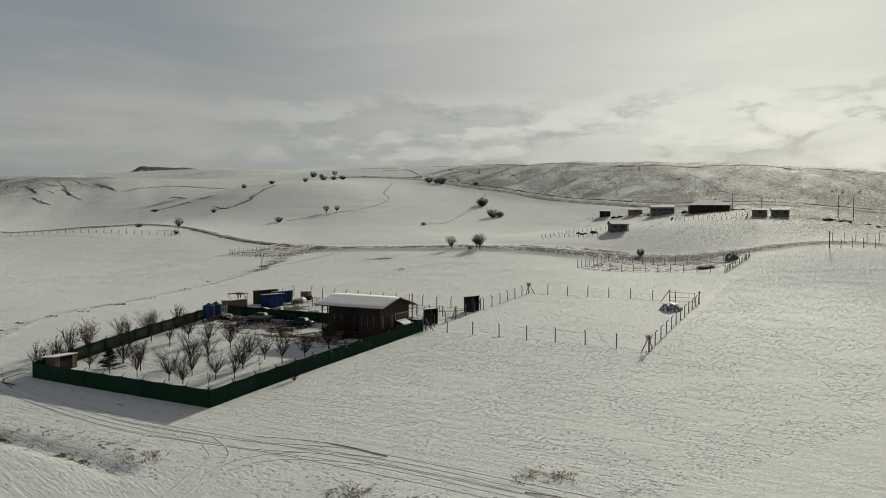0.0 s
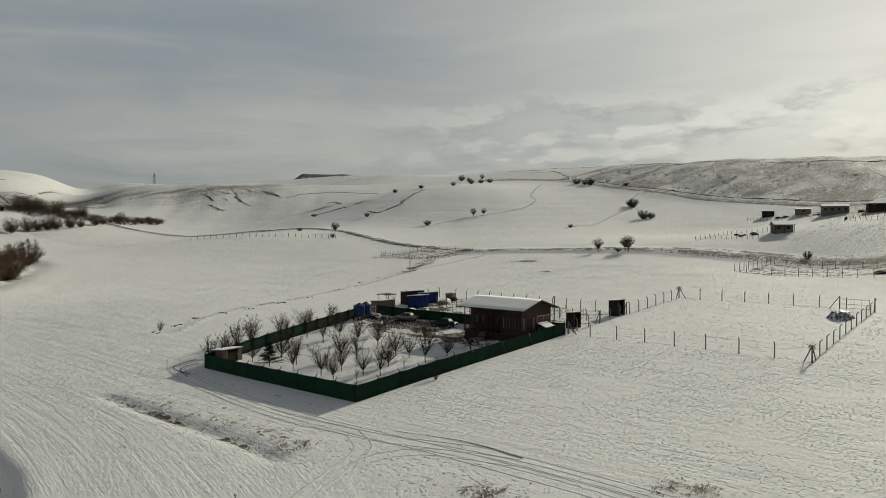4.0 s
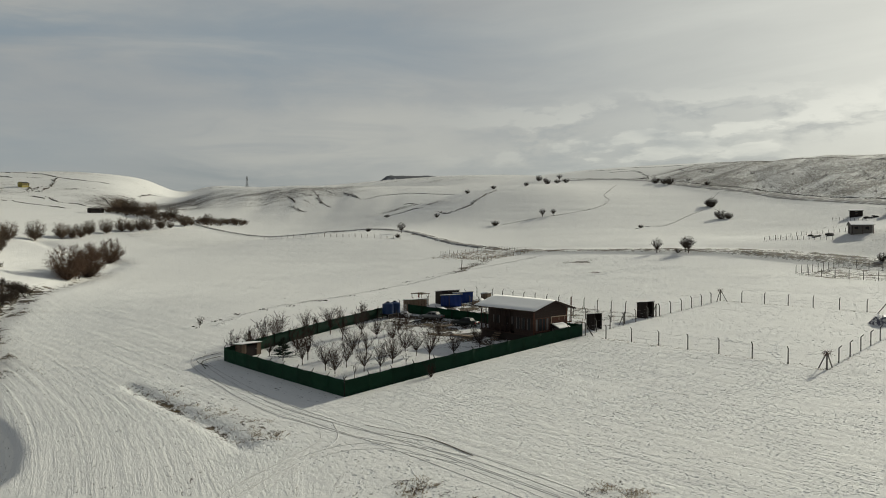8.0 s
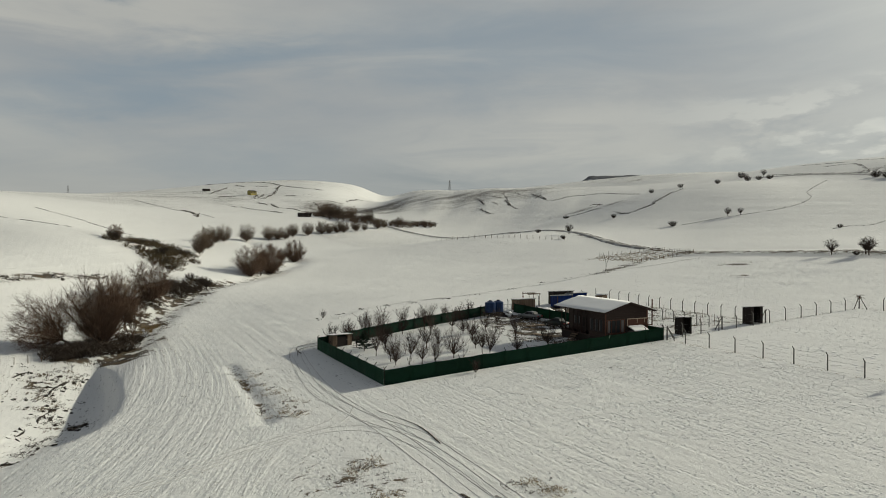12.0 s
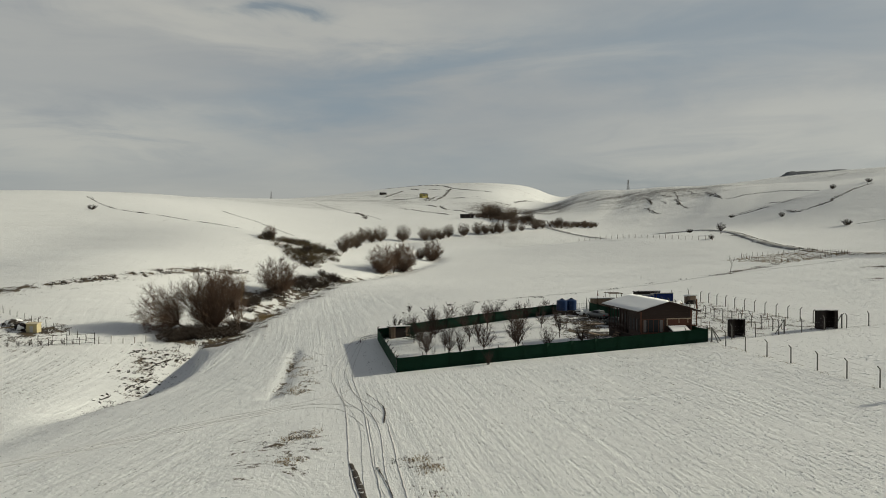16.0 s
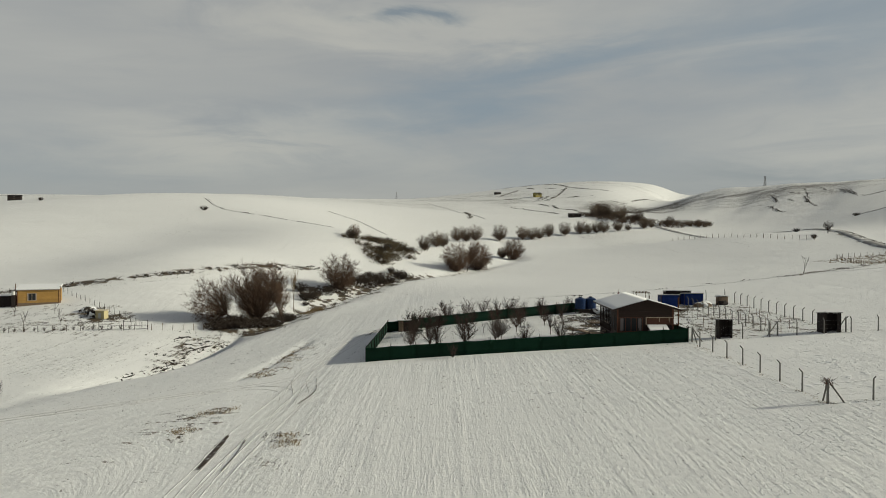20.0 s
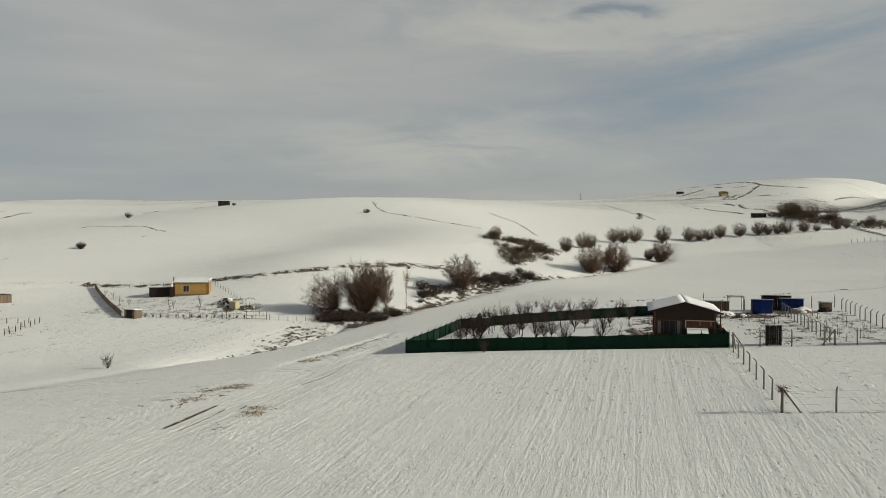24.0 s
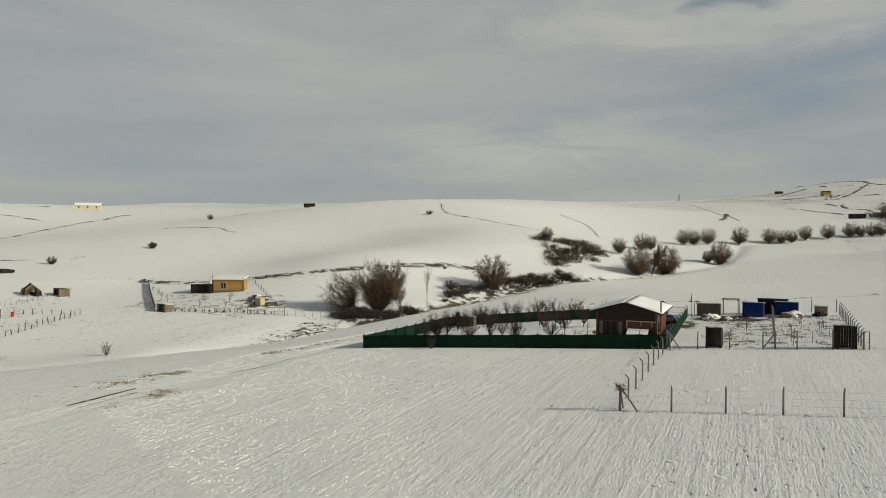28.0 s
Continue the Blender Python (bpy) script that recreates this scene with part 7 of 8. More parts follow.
def simple_house(name, x, y, rz, w, d, h, rise, wall, roof, label, snow=0.12, wins=2, hip=False, porch=0.0, z=None, chimney=False, category="house", glass=None):
    """A small house: front faces +x before turning; gable or hipped roof with snow."""
    zz = gz(x, y) if z is None else z
    c = thing(name, pose(x, y, zz, 0, 0, rz), label, category)
    part("wall", box(B(), (-d / 2, -w / 2, -1.0), (d / 2, w / 2, h)), wall, c)
    o = 0.4
    lo = [(-d / 2 - o, -w / 2 - o), (d / 2 + o + porch, -w / 2 - o), (d / 2 + o + porch, w / 2 + o), (-d / 2 - o, w / 2 + o)]
    for nm, m, lift, thick, inset in (("roof", roof, 0.0, 0.12, 0.0), ("roof_snow", M_SNOW, snow, snow - 0.005, 0.06)):
        if nm == "roof_snow" and not snow:
            continue
        e = [(a + (inset if a < 0 else -inset), b2 + (inset if b2 < 0 else -inset), h + lift) for a, b2 in lo]
        k = min(w, d) * 0.45 if hip else 0
        r0, r1 = (-0.0, -w / 2 - o + inset + k, h + rise + lift), (0.0, w / 2 + o - inset - k, h + rise + lift)
        part(nm, slab(B(), [e[0], r0, r1, e[3]], thick), m, c)
        part(nm, slab(B(), [e[1], e[2], r1, r0], thick), m, c)
        if hip:
            part(nm, slab(B(), [e[0], e[1], r0], thick), m, c)
            part(nm, slab(B(), [e[2], e[3], r1], thick), m, c)
    if not hip:
        for s in (-1, 1):
            bm = B()
            f = bm.faces.new([bm.verts.new(v) for v in ((-d / 2, s * w / 2, h), (d / 2, s * w / 2, h), (0, s * w / 2, h + rise * 0.93))])
            r = bmesh.ops.extrude_face_region(bm, geom=[f])
            bmesh.ops.translate(bm, verts=[v for v in r["geom"] if isinstance(v, bmesh.types.BMVert)], vec=(0, -s * 0.1, 0))
            bmesh.ops.recalc_face_normals(bm, faces=bm.faces[:])
            part("gable", bm, wall, c)
    for i in range(wins):
        a = -w / 2 + w * (i + 0.5) / wins
        wn = part("window", box(B(), (d / 2 - 0.02, a - 0.5, h * 0.40), (d / 2 + 0.02, a + 0.5, h * 0.82)), glass or M_GLASS, c)
        part("window_frame", box(B(), (d / 2 - 0.01, a - 0.58, h * 0.82), (d / 2 + 0.05, a + 0.58, h * 0.86)), M_TRIM, wn)
        part("window_sill", box(B(), (d / 2 - 0.01, a - 0.58, h * 0.37), (d / 2 + 0.08, a + 0.58, h * 0.40)), M_TRIM, wn)
    part("door", box(B(), (-0.5, -w / 2 - 0.03, 0), (0.45, -w / 2 - 0.003, 2.0)), M_BLACKWOOD, c)
    if porch:
        for s in (-1, 0, 1):
            bm = B()
            rod(bm, (d / 2 + porch, s * (w / 2 - 0.1), -0.5), (d / 2 + porch, s * (w / 2 - 0.1), h), 0.1)
            part("porch_post", bm, M_TIMBER, c)
    if chimney:
        part("chimney", box(B(), (-0.9, w * 0.15, h + 0.3), (-0.4, w * 0.15 + 0.5, h + rise + 0.7)), M_GREYWALL, c)
    return c


def honey_cabin():
    x, y = -118.6, -29.0
    z = gz(x + 2, y) + 0.1
    w, d, h = 8.0, 4.0, 3.2
    c = thing("timber_cabin", pose(x, y, z, 0, 0, 20), "honey-coloured timber cabin with thick snow on its flat roof", "house")
    part("wall", box(B(), (-d / 2, -w / 2, -1.2), (d / 2, w / 2, h)), M_HONEY, c)
    for i in range(13):
        zz = 0.45 + i * 0.215
        for a, b2 in ((-w / 2 - 0.02, -w / 2 + 1.75), (-w / 2 + 3.85, w / 2 + 0.02)):
            part("board", box(B(), (d / 2 + 0.002, a, zz), (d / 2 + 0.03, b2, zz + 0.2)), M_HONEY, c)
        if i < 3 or i > 8:
            part("board", box(B(), (d / 2 + 0.002, -w / 2 + 1.77, zz), (d / 2 + 0.03, -w / 2 + 3.83, zz + 0.2)), M_HONEY, c)
        part("board", box(B(), (-d / 2, w / 2 + 0.002, zz), (d / 2, w / 2 + 0.03, zz + 0.2)), M_HONEY, c)
    part("base_board", box(B(), (d / 2 + 0.002, -w / 2, -1.0), (d / 2 + 0.06, w / 2, 0.42)), M_OLDWOOD, c, "weathered board skirt")
    window_in(c, d / 2 + 0.03, -w / 2 + 1.95, -w / 2 + 3.65, 0.95, 2.45, "x", 2, True, M_TRIM, 1)
    dr = part("door", box(B(), (d / 2 + 0.03, -w / 2 + 0.3, 0.35), (d / 2 + 0.06, -w / 2 + 1.25, 2.3)), M_HONEY, c)
    part("door_handle", box(B(), (d / 2 + 0.06, -w / 2 + 1.1, 1.3), (d / 2 + 0.1, -w / 2 + 1.16, 1.42)), M_METAL, dr)
    for s in (-1, 1):
        part("cornerboard", box(B(), (d / 2 + 0.03, s * w / 2 - 0.09, -0.4), (d / 2 + 0.08, s * w / 2 + 0.09, h), 0.01), M_TIMBER_R, c)
    part("roof", slab(B(), [(-d / 2 - 0.3, -w / 2 - 0.25, h + 0.8), (-d / 2 - 0.3, w / 2 + 0.25, h + 0.8), (d / 2 + 0.35, w / 2 + 0.25, h + 0.1), (d / 2 + 0.35, -w / 2 - 0.25, h + 0.1)], 0.12), M_METAL, c)
    part("roof_snow", slab(B(), [(-d / 2 - 0.25, -w / 2 - 0.2, h + 1.06), (-d / 2 - 0.25, w / 2 + 0.2, h + 1.06), (d / 2 + 0.3, w / 2 + 0.2, h + 0.36), (d / 2 + 0.3, -w / 2 - 0.2, h + 0.36)], 0.25), M_SNOW, c, "thick snow on the roof")
    for yy, hh in ((-w / 2 - 0.35, 4.6), (w / 2 + 0.2, 3.9)):
        bm = B()
        rod(bm, (d / 2 - 0.3, yy, 0.2), (d / 2 - 0.3, yy, hh), 0.09, 0.09, 8)
        part("stove_pipe", bm, M_RUST, c)
    bm = B()
    rod(bm, (d / 2 + 0.2, -w / 2 - 0.7, 2.2), (d / 2 + 0.2, -w / 2 - 0.7, 3.0), 0.35, 0.35, 12)
    part("water_butt", bm, M_GATE, c, "small pale water butt")
    part("butt_stand", box(B(), (d / 2 - 0.15, -w / 2 - 1.05, -0.9), (d / 2 + 0.55, -w / 2 - 0.35, 2.2)), M_BLACKWOOD, c)


honey_cabin()
hut(-116.4, -36.2, 6.0, 3.2, 2.2, 20, "black board lean-to with thick snow beside the cabin", "store_shed", door=False, snow=0.3)
hut(-90.2, -24.2, 3.0, 2.0, 1.7, -10, "low weathered board kennel with a snowy roof", "low_shed", wood=M_OLDWOOD, snow=0.14)
G4 = "fence round the cabin garden"
wire_fence((-89.0, -26.0), (-99.4, 2.6), 13, 1.25, (0, 0), "thin dark stakes and wire before the cabin garden", G4, wires=3, wood=True, mat_post=M_SCRUB)


def board_fence(p, q, n, height, label, group):
    """Upright boards nailed to rails between posts, with gaps and uneven heads."""
    x0, y0 = p
    z0 = gz(x0, y0)
    f = thing("board_fence", pose(x0, y0, z0), label, "fence", group)
    turn = math.atan2(q[1] - p[1], q[0] - p[0])
    r = random.Random(77)
    for i in range(n):
        a = lerp(p, q, (i + 0.5) / n)
        w, h = r.uniform(0.34, 0.46), height * r.uniform(0.82, 1.1)
        bm = box(B(), (-w / 2, -0.02, -0.2), (w / 2, 0.02, h))
        bm.transform(Matrix.Translation((a[0] - x0, a[1] - y0, gz(*a) - z0)) @ Matrix.Rotation(turn, 4, "Z") @ Matrix.Rotation(r.uniform(-0.05, 0.05), 4, "Y"))
        part("board", bm, M_OLDWOOD if i % 4 else M_BLACKWOOD, f)
    for k in range(8):
        a, b2 = lerp(p, q, k / 8), lerp(p, q, (k + 1) / 8)
        for hh in (0.3, 0.85):
            bm = B()
            rod(bm, (a[0] - x0, a[1] - y0, gz(*a) - z0 + height * hh), (b2[0] - x0, b2[1] - y0, gz(*b2) - z0 + height * hh), 0.035)
            part("rail", bm, M_BLACKWOOD, f)
    return f


board_fence((-90.4, -27.4), (-122.0, -62.0), 96, 1.35, "old dark board fence beside the cabin garden", G4)
wire_fence((-99.4, 2.6), (-130.5, -31.0), 18, 1.3, (0, 0), "thin dark stakes and wire up the cabin garden's edge", G4, wires=3, wood=True, mat_post=M_SCRUB)
wire_fence((-122.0, -62.0), (-131.5, -33.0), 10, 1.1, (0, 0), "low stakes behind the cabin garden", G4, wires=2, wood=True, mat_post=M_SCRUB)
gate((-97.9, -1.4), (-99.4, 2.6), 1.7, "dark metal garden gate, closed", M_SCRUB, 3)
gate((-96.4, -5.4), (-97.9, -1.4), 1.7, "dark metal garden gate, closed", M_SCRUB, 2)
wire_fence((-99.6, 3.2), (-103.5, 12.0), 5, 1.3, (0, 0), "thin stakes and wire towards the creek", G4, wires=3, wood=True, mat_post=M_OLDWOOD)
for i in range(16):
    t = i / 15
    x, y = -90.2 - 8.6 * t + 0.6, -24.0 + 22.6 * t + 0.6
    tree_thing("garden_shrub", SHRUB[i % 2], pose(x - 0.9, y, gz(x - 0.9, y), 0, 0, i * 47) @ Matrix.Scale(0.32 + 0.12 * ((i * 7) % 5) / 5, 4), "low dark garden shrub by the stake fence", "shrub", "shrubs along the cabin fence", M_SCRUB, M_SCRUB)
for i, (x, y) in enumerate(((-101, -22), (-104, -17), (-99, -14), (-106, -27), (-97, -20), (-108, -20), (-110, -46), (-105, -40), (-112, -50), (-101, -34))):
    tree_thing("garden_tree", SAPLING[i % 2], pose(x, y, gz(x, y), 0, 0, i * 83) @ Matrix.Scale(1.3, 4), "young leafless tree in the cabin garden", "tree", "", M_BARK, M_TWIG)
heap(-107.6, -11.6, 1.3, 1.6, 1.3, M_BLACKWOOD, M_SNOW, "dark scrap heap with snow by the garden path", "scrap_pile")
heap(-111.0, -14.5, 1.6, 1.8, 1.0, M_ROCK, M_SNOW, "heap of stones and snow by the garden path", "stone_heap")
bk = thing("bee_hut", pose(-106.0, -9.4, gz(-106.0, -9.4), 0, 0, -12), "small cream yellow box hut in the snow", "hut")
part("body", box(B(), (-0.7, -1.0, -0.1), (0.7, 1.0, 1.5), 0.04), mat("pale_yellow_paint", (0.46, 0.39, 0.22), 0.7, vary=0.2, scale=2), bk)
part("roof", slab(B(), [(-0.85, -1.15, 1.72), (-0.85, 1.15, 1.72), (0.85, 1.15, 1.58), (0.85, -1.15, 1.58)], 0.08), M_CREAM, bk)
part("door", box(B(), (0.702, -0.3, 0.0), (0.73, 0.3, 1.1)), M_WHITE, bk)

# sheds and stakes further down
G5 = "rough stake fences of the lower gardens"


def tattered_greenhouse(x, y, rz):
    """A leaning pole frame under torn sheets that sag between the poles, open and dark on one side."""
    c = thing("plastic_greenhouse", pose(x, y, gz(x, y), 0, 0, rz), "tattered cream plastic greenhouse on a leaning pole frame", "greenhouse")
    r = random.Random(9)
    bays = [-3.2, -2.0, -0.8, 0.4, 1.6, 2.8]
    top = [2.5, 2.9, 3.3, 3.0, 2.6, 2.2]
    for py, h in zip(bays, top):
        for sx in (-1, 1):
            bm = B()
            rod(bm, (sx * 1.7, py + r.uniform(-0.1, 0.1), -0.2), (sx * 1.45, py, h * 0.62), 0.055)
            rod(bm, (sx * 1.45, py, h * 0.62), (0, py, h), 0.05)
            part("pole", bm, M_OLDWOOD, c)
    for k in range(5):
        for sx in (-1, 1):
            if (k, sx) in ((1, 1), (4, 1)):
                continue
            n = 4
            bm, rows = B(), []
            torn = r.uniform(0.0, 0.35)
            for i in range(n + 1):
                f = i / n
                py, h = bays[k] + (bays[k + 1] - bays[k]) * f, top[k] + (top[k + 1] - top[k]) * f
                sag = -0.10 * math.sin(math.pi * f)
                low = torn * r.uniform(0.2, 1.0) * h * 0.6 if sx > 0 else 0.0
                rows.append([bm.verts.new(v) for v in ((sx * (1.74 + sag), py, low), (sx * (1.5 + sag), py, h * 0.62 + 0.02), (sx * (0.75 + sag), py, h * 0.82 + sag), (0.0, py, h + 0.05 + sag))])
            for a, b2 in zip(rows, rows[1:]):
                for q in range(3):
                    bm.faces.new((a[q], b2[q], b2[q + 1], a[q + 1]))
            bmesh.ops.solidify(bm, geom=bm.faces[:], thickness=0.015)
            part("sheet", bm, M_CREAM if (k + sx) % 3 else M_OLDWOOD, c, smooth=True)
    part("back_sheet", box(B(), (-1.3, -3.24, -0.1), (1.3, -3.21, 1.9)), M_CREAM, c)
    part("bench", box(B(), (-1.2, -2.8, -0.1), (-0.4, 2.4, 0.7)), M_BLACKWOOD, c)
    return c


tattered_greenhouse(-91.8, -71.4, -20)
hut(-97.0, -66.8, 4.2, 2.6, 1.9, -20, "open weathered board shed with a dark flat roof", "low_shed", wood=M_OLDWOOD, snow=0.0, open_front=True)
simple_house("brick_hut", -90.5, -88.5, -25, 6.5, 5.0, 3.0, 0.9, mat("pink_hollow_brick", (0.42, 0.28, 0.21), 0.9, vary=0.25, scale=4, bump=0.4), M_RUST, "unplastered pink brick hut with a shallow roof", snow=0.05, wins=1)
hut(-112.0, -111.0, 9.0, 3.5, 0.75, -20, "low black board store half buried in snow", "low_shed", door=False, snow=0.0)
hut(-63.4, -46.6, 5.4, 3.6, 2.1, -20, "open weathered board shed with a thick snow roof", "low_shed", wood=M_OLDWOOD, snow=0.24, open_front=True)
hut(-59.2, -49.6, 3.0, 2.6, 2.3, -20, "dark open lean-to with a snowy roof beside the shed", "low_shed", wood=M_BLACKWOOD, snow=0.16, open_front=True)
pl = thing("crate_stack", pose(-42.6, -23.4, gz(-42.6, -23.4), 0, 0, -15), "stack of red-brown wooden crates with snow", "crates")
for k in range(9):
    cx, cz = (k % 3) * 0.8 - 0.8, (k // 3) * 0.62
    part("crate", box(B(), (-0.6, cx - 0.37, cz), (0.6, cx + 0.37, cz + 0.56), 0.02), M_TIMBER_R, pl)
part("snow_cap", box(B(), (-0.62, -1.2, 1.83), (0.62, 1.2, 1.95), 0.04), M_SNOW, pl, "snow on the crates")
heap(-33.5, -10.5, 5.0, 3.2, 0.9, M_ROCK, M_ROCK, "dark heap of turned earth at the field's edge", "earth_heap", 20)
wire_fence((-74.2, -58.6), (-103.0, -70.8), 14, 0.8, (0, 0), "low plank-edged bank with stakes", G5, wires=2, wood=True, thick=1.2)
wire_fence((-52.0, -26.6), (-77.2, -36.0), 14, 1.5, (0, 0), "crooked dark stakes along the lower garden", G5, wires=2, wood=True, mat_post=M_SCRUB, thick=1.6)
wire_fence((-77.2, -36.0), (-70.0, -47.5), 7, 1.3, (0, 0), "crooked dark stakes across the lower garden", G5, wires=2, wood=True, mat_post=M_SCRUB, thick=1.6)
bn = thing("barrel", pose(-67.4, -44.4, gz(-67.4, -44.4)), "red plastic barrel among garden stakes", "barrel")
bm = B()
rod(bm, (0, 0, 0), (0, 0, 0.95), 0.33, 0.33, 14)
part("body", bm, M_RED, bn)
bm = B()
rod(bm, (0, 0, 0.95), (0, 0, 1.0), 0.3, 0.3, 14)
part("lid", bm, M_BLACK, bn)

# ---- fenced plots by the far road ----
G6 = "fence round a far vineyard plot"
P1 = [(-190.0, 186.0), (-157.7, 176.0), (-158.5, 201.0), (-184.0, 206.0)]
for a, b2, n in ((0, 1, 16), (1, 2, 10), (2, 3, 13), (3, 0, 9)):
    wire_fence(P1[a], P1[b2], n + 3, 1.35, (0, 0), "brown wooden stakes and wire round a straw-covered plot", G6, wires=3, wood=True, thick=1.2)
G7 = "fence round the plot by the road"
P2 = [(-61.5, 186.5), (-22.6, 175.8), (-19.6, 197.0), (-58.0, 208.0)]
for a, b2, n in ((0, 1, 12), (2, 3, 12), (3, 0, 9)):
    wire_fence(P2[a], P2[b2], n, 1.75, (0, 0.4), "concrete posts and wire round a weedy snowy plot", G7, wires=4, thick=1.4)
wire_fence(P2[1], P2[2], 18, 1.5, (0, 0), "dark crooked stakes and brush along the plot's side", G7, wires=6, wood=True, mat_post=M_SCRUB, thick=1.6)
heap(-28.0, 186.0, 3.4, 1.6, 0.6, M_BLACKWOOD, M_SCRUB, "long heap of dark pruned brush", "brush_heap", 60)
heap(-24.0, 199.0, 1.6, 2.0, 1.9, M_GREYWALL, M_SNOW, "pale grey mound in the plot's corner", "mound")
G8 = "far fence below the road"
wire_fence((-290.0, 166.0), (-236.0, 203.0), 22, 1.7, (0, 0), "thin stakes and wire below the far road", G8, wires=2, wood=True, thick=1.6)
G9 = "trellis posts on the far slope"
wire_fence((-1.6, 200.5), (18.0, 205.0), 8, 2.3, (0, 0), "slim trellis posts and wires on the slope", G9, wires=3, wood=True, thick=1.5)
wire_fence((-1.0, 214.0), (20.0, 218.0), 8, 2.3, (0, 0), "slim trellis posts and wires on the slope", G9, wires=3, wood=True, thick=1.5)


def utility_pole(x, y, h):
    c = thing("utility_pole", pose(x, y, gz(x, y)), "tall dark wooden utility pole on the slope", "pole", "utility poles")
    bm = B()
    rod(bm, (0, 0, -0.4), (0, 0, h), 0.17, 0.12)
    part("pole", bm, M_OLDWOOD, c)
    bm = B()
    rod(bm, (-0.8, 0, h - 0.5), (0.8, 0, h - 0.5), 0.06, 0.06)
    part("crossarm", bm, M_OLDWOOD, c)


for x, y, h in ((0.2, 321.3, 8.5), (5.4, 321.0, 8.0), (-41.0, 340.0, 8.0), (-27.0, 316.0, 6.5), (-1.6, 200.5, 4.2)):
    utility_pole(x, y, h)

# ---- the far hamlet ----
simple_house("farmhouse", -69.5, 256.0, -62, 6.0, 5.0, 2.5, 1.2, M_GREYWALL, M_METAL, "grey one-storey house with a snowy roof and porch", porch=1.6)
simple_house("small_barn", -107.0, 369.0, -70, 5.2, 5.0, 2.6, 0.5, M_BLACKWOOD, M_METAL, "small black timber barn with a snowy roof", wins=1)
simple_house("small_barn", -90.5, 366.0, -70, 6.4, 5.0, 2.2, 0.4, M_OLDWOOD, M_METAL, "small brown timber barn with a snowy roof", wins=1)
simple_house("long_house", -74.3, 353.0, -72, 10.5, 7.0, 3.3, 1.0, M_GREYWALL, M_METAL, "long grey house with dark openings and a snowy roof", wins=4)
simple_house("hip_roofed_house", -52.0, 346.0, -75, 17.0, 10.0, 2.6, 2.5, M_TIMBER, M_TIMBER, "large dark house with a snow-streaked hipped roof", snow=0.06, wins=4, hip=True, porch=2.0, chimney=True)
simple_house("outbuilding", -26.2, 298.0, -80, 5.0, 4.0, 2.4, 0.4, M_OLDWOOD, M_METAL, "low brown outbuilding beside a grey cottage", wins=1)
simple_house("far_cottage", -19.2, 300.5, -80, 5.8, 5.0, 2.4, 0.8, M_GREYWALL, M_METAL, "small grey cottage with a snowy roof", wins=2)
G10 = "rough fences of the far hamlet"
for p, q, n in (((-93.0, 241.0), (-73.0, 243.0), 12), ((-93.0, 241.0), (-88.0, 262.0), 8), ((-88.0, 262.0), (-74.0, 262.0), 8), ((-56.2, 283.0), (-29.4, 282.4), 16), ((-29.4, 282.4), (-30.5, 300.0), 7), ((-30.5, 300.0), (-60.0, 306.0), 14), ((-60.0, 306.0), (-56.2, 283.0), 8), ((-114.6, 362.0), (-96.0, 352.0), 10), ((-14.0, 300.0), (2.0, 303.0), 12)):
    wire_fence(p, q, n, 1.25, (0, 0), "rough dark stakes and wire in the far hamlet", G10, wires=2, wood=True, mat_post=M_SCRUB, thick=1.5)
rocks("hamlet_clutter", "dark stacks and clutter beside the far houses", [(-40, 343, 4), (-34, 338, 4), (-98, 362, 3), (-82, 356, 3), (-62, 350, 3), (-80, 252, 4), (0, 303, 6), (12, 300, 6)], 60, 0.5, 1.3, 41, M_BLACKWOOD)
simple_house("dark_barn", -559.0, 171.0, 10, 10.0, 5.0, 3.0, 0.5, M_BLACKWOOD, M_BLACKWOOD, "long dark barn on the far slope", snow=0.0, wins=2, category="barn")
simple_house("yellow_house", -781.0, 169.5, 24, 7.5, 6.5, 3.6, 1.3, M_YELLOW, M_BLACKWOOD, "bright yellow two-storey house on the far hill", snow=0.0, wins=4)
simple_house("ridge_house", -398.0, -414.0, 40, 20.0, 9.0, 3.6, 2.4, M_CREAM, M_METAL, "low pale house on the far ridge", wins=3)
simple_house("dark_barn", -516.0, -272.0, 20, 9.0, 6.0, 3.4, 0.8, M_BLACKWOOD, M_BLACKWOOD, "small dark barn on the ridge", snow=0.0, wins=1, category="barn")
simple_house("dark_barn", -836.0, 128.0, 20, 7.0, 5.0, 2.2, 0.6, M_BLACKWOOD, M_BLACKWOOD, "small dark barn below the yellow house", snow=0.0, wins=1, category="barn")


def pylon(x, y, h, label):
    c = thing("pylon", pose(x, y, gz(x, y)), label, "pylon")
    tw = Twigs(4)
    for sx in (-1, 1):
        for sy in (-1, 1):
            tw.stick((sx * h * 0.09, sy * h * 0.09, -1), (sx * 0.5, sy * 0.5, h), 0.35, 0.25)
    for k in range(6):
        z0, z1 = h * k / 6, h * (k + 1) / 6
        r0, r1 = h * 0.09 * (1 - k / 6) + 0.5, h * 0.09 * (1 - (k + 1) / 6) + 0.5
        for s in (-1, 1):
            tw.stick((r0, s * r0, z0), (-r1, s * r1, z1), 0.18, 0.18)
            tw.stick((s * r0, -r0, z0), (s * r1, r1, z1), 0.18, 0.18)
    part("lattice", tw.mesh("lattice"), M_METAL, c)
    for z in (0.72, 0.85, 0.97):
        tw = Twigs(4)
        tw.stick((-h * 0.16, 0, h * z), (h * 0.16, 0, h * z), 0.3, 0.3)
        part("crossarm", tw.mesh("crossarm"), M_METAL, c)


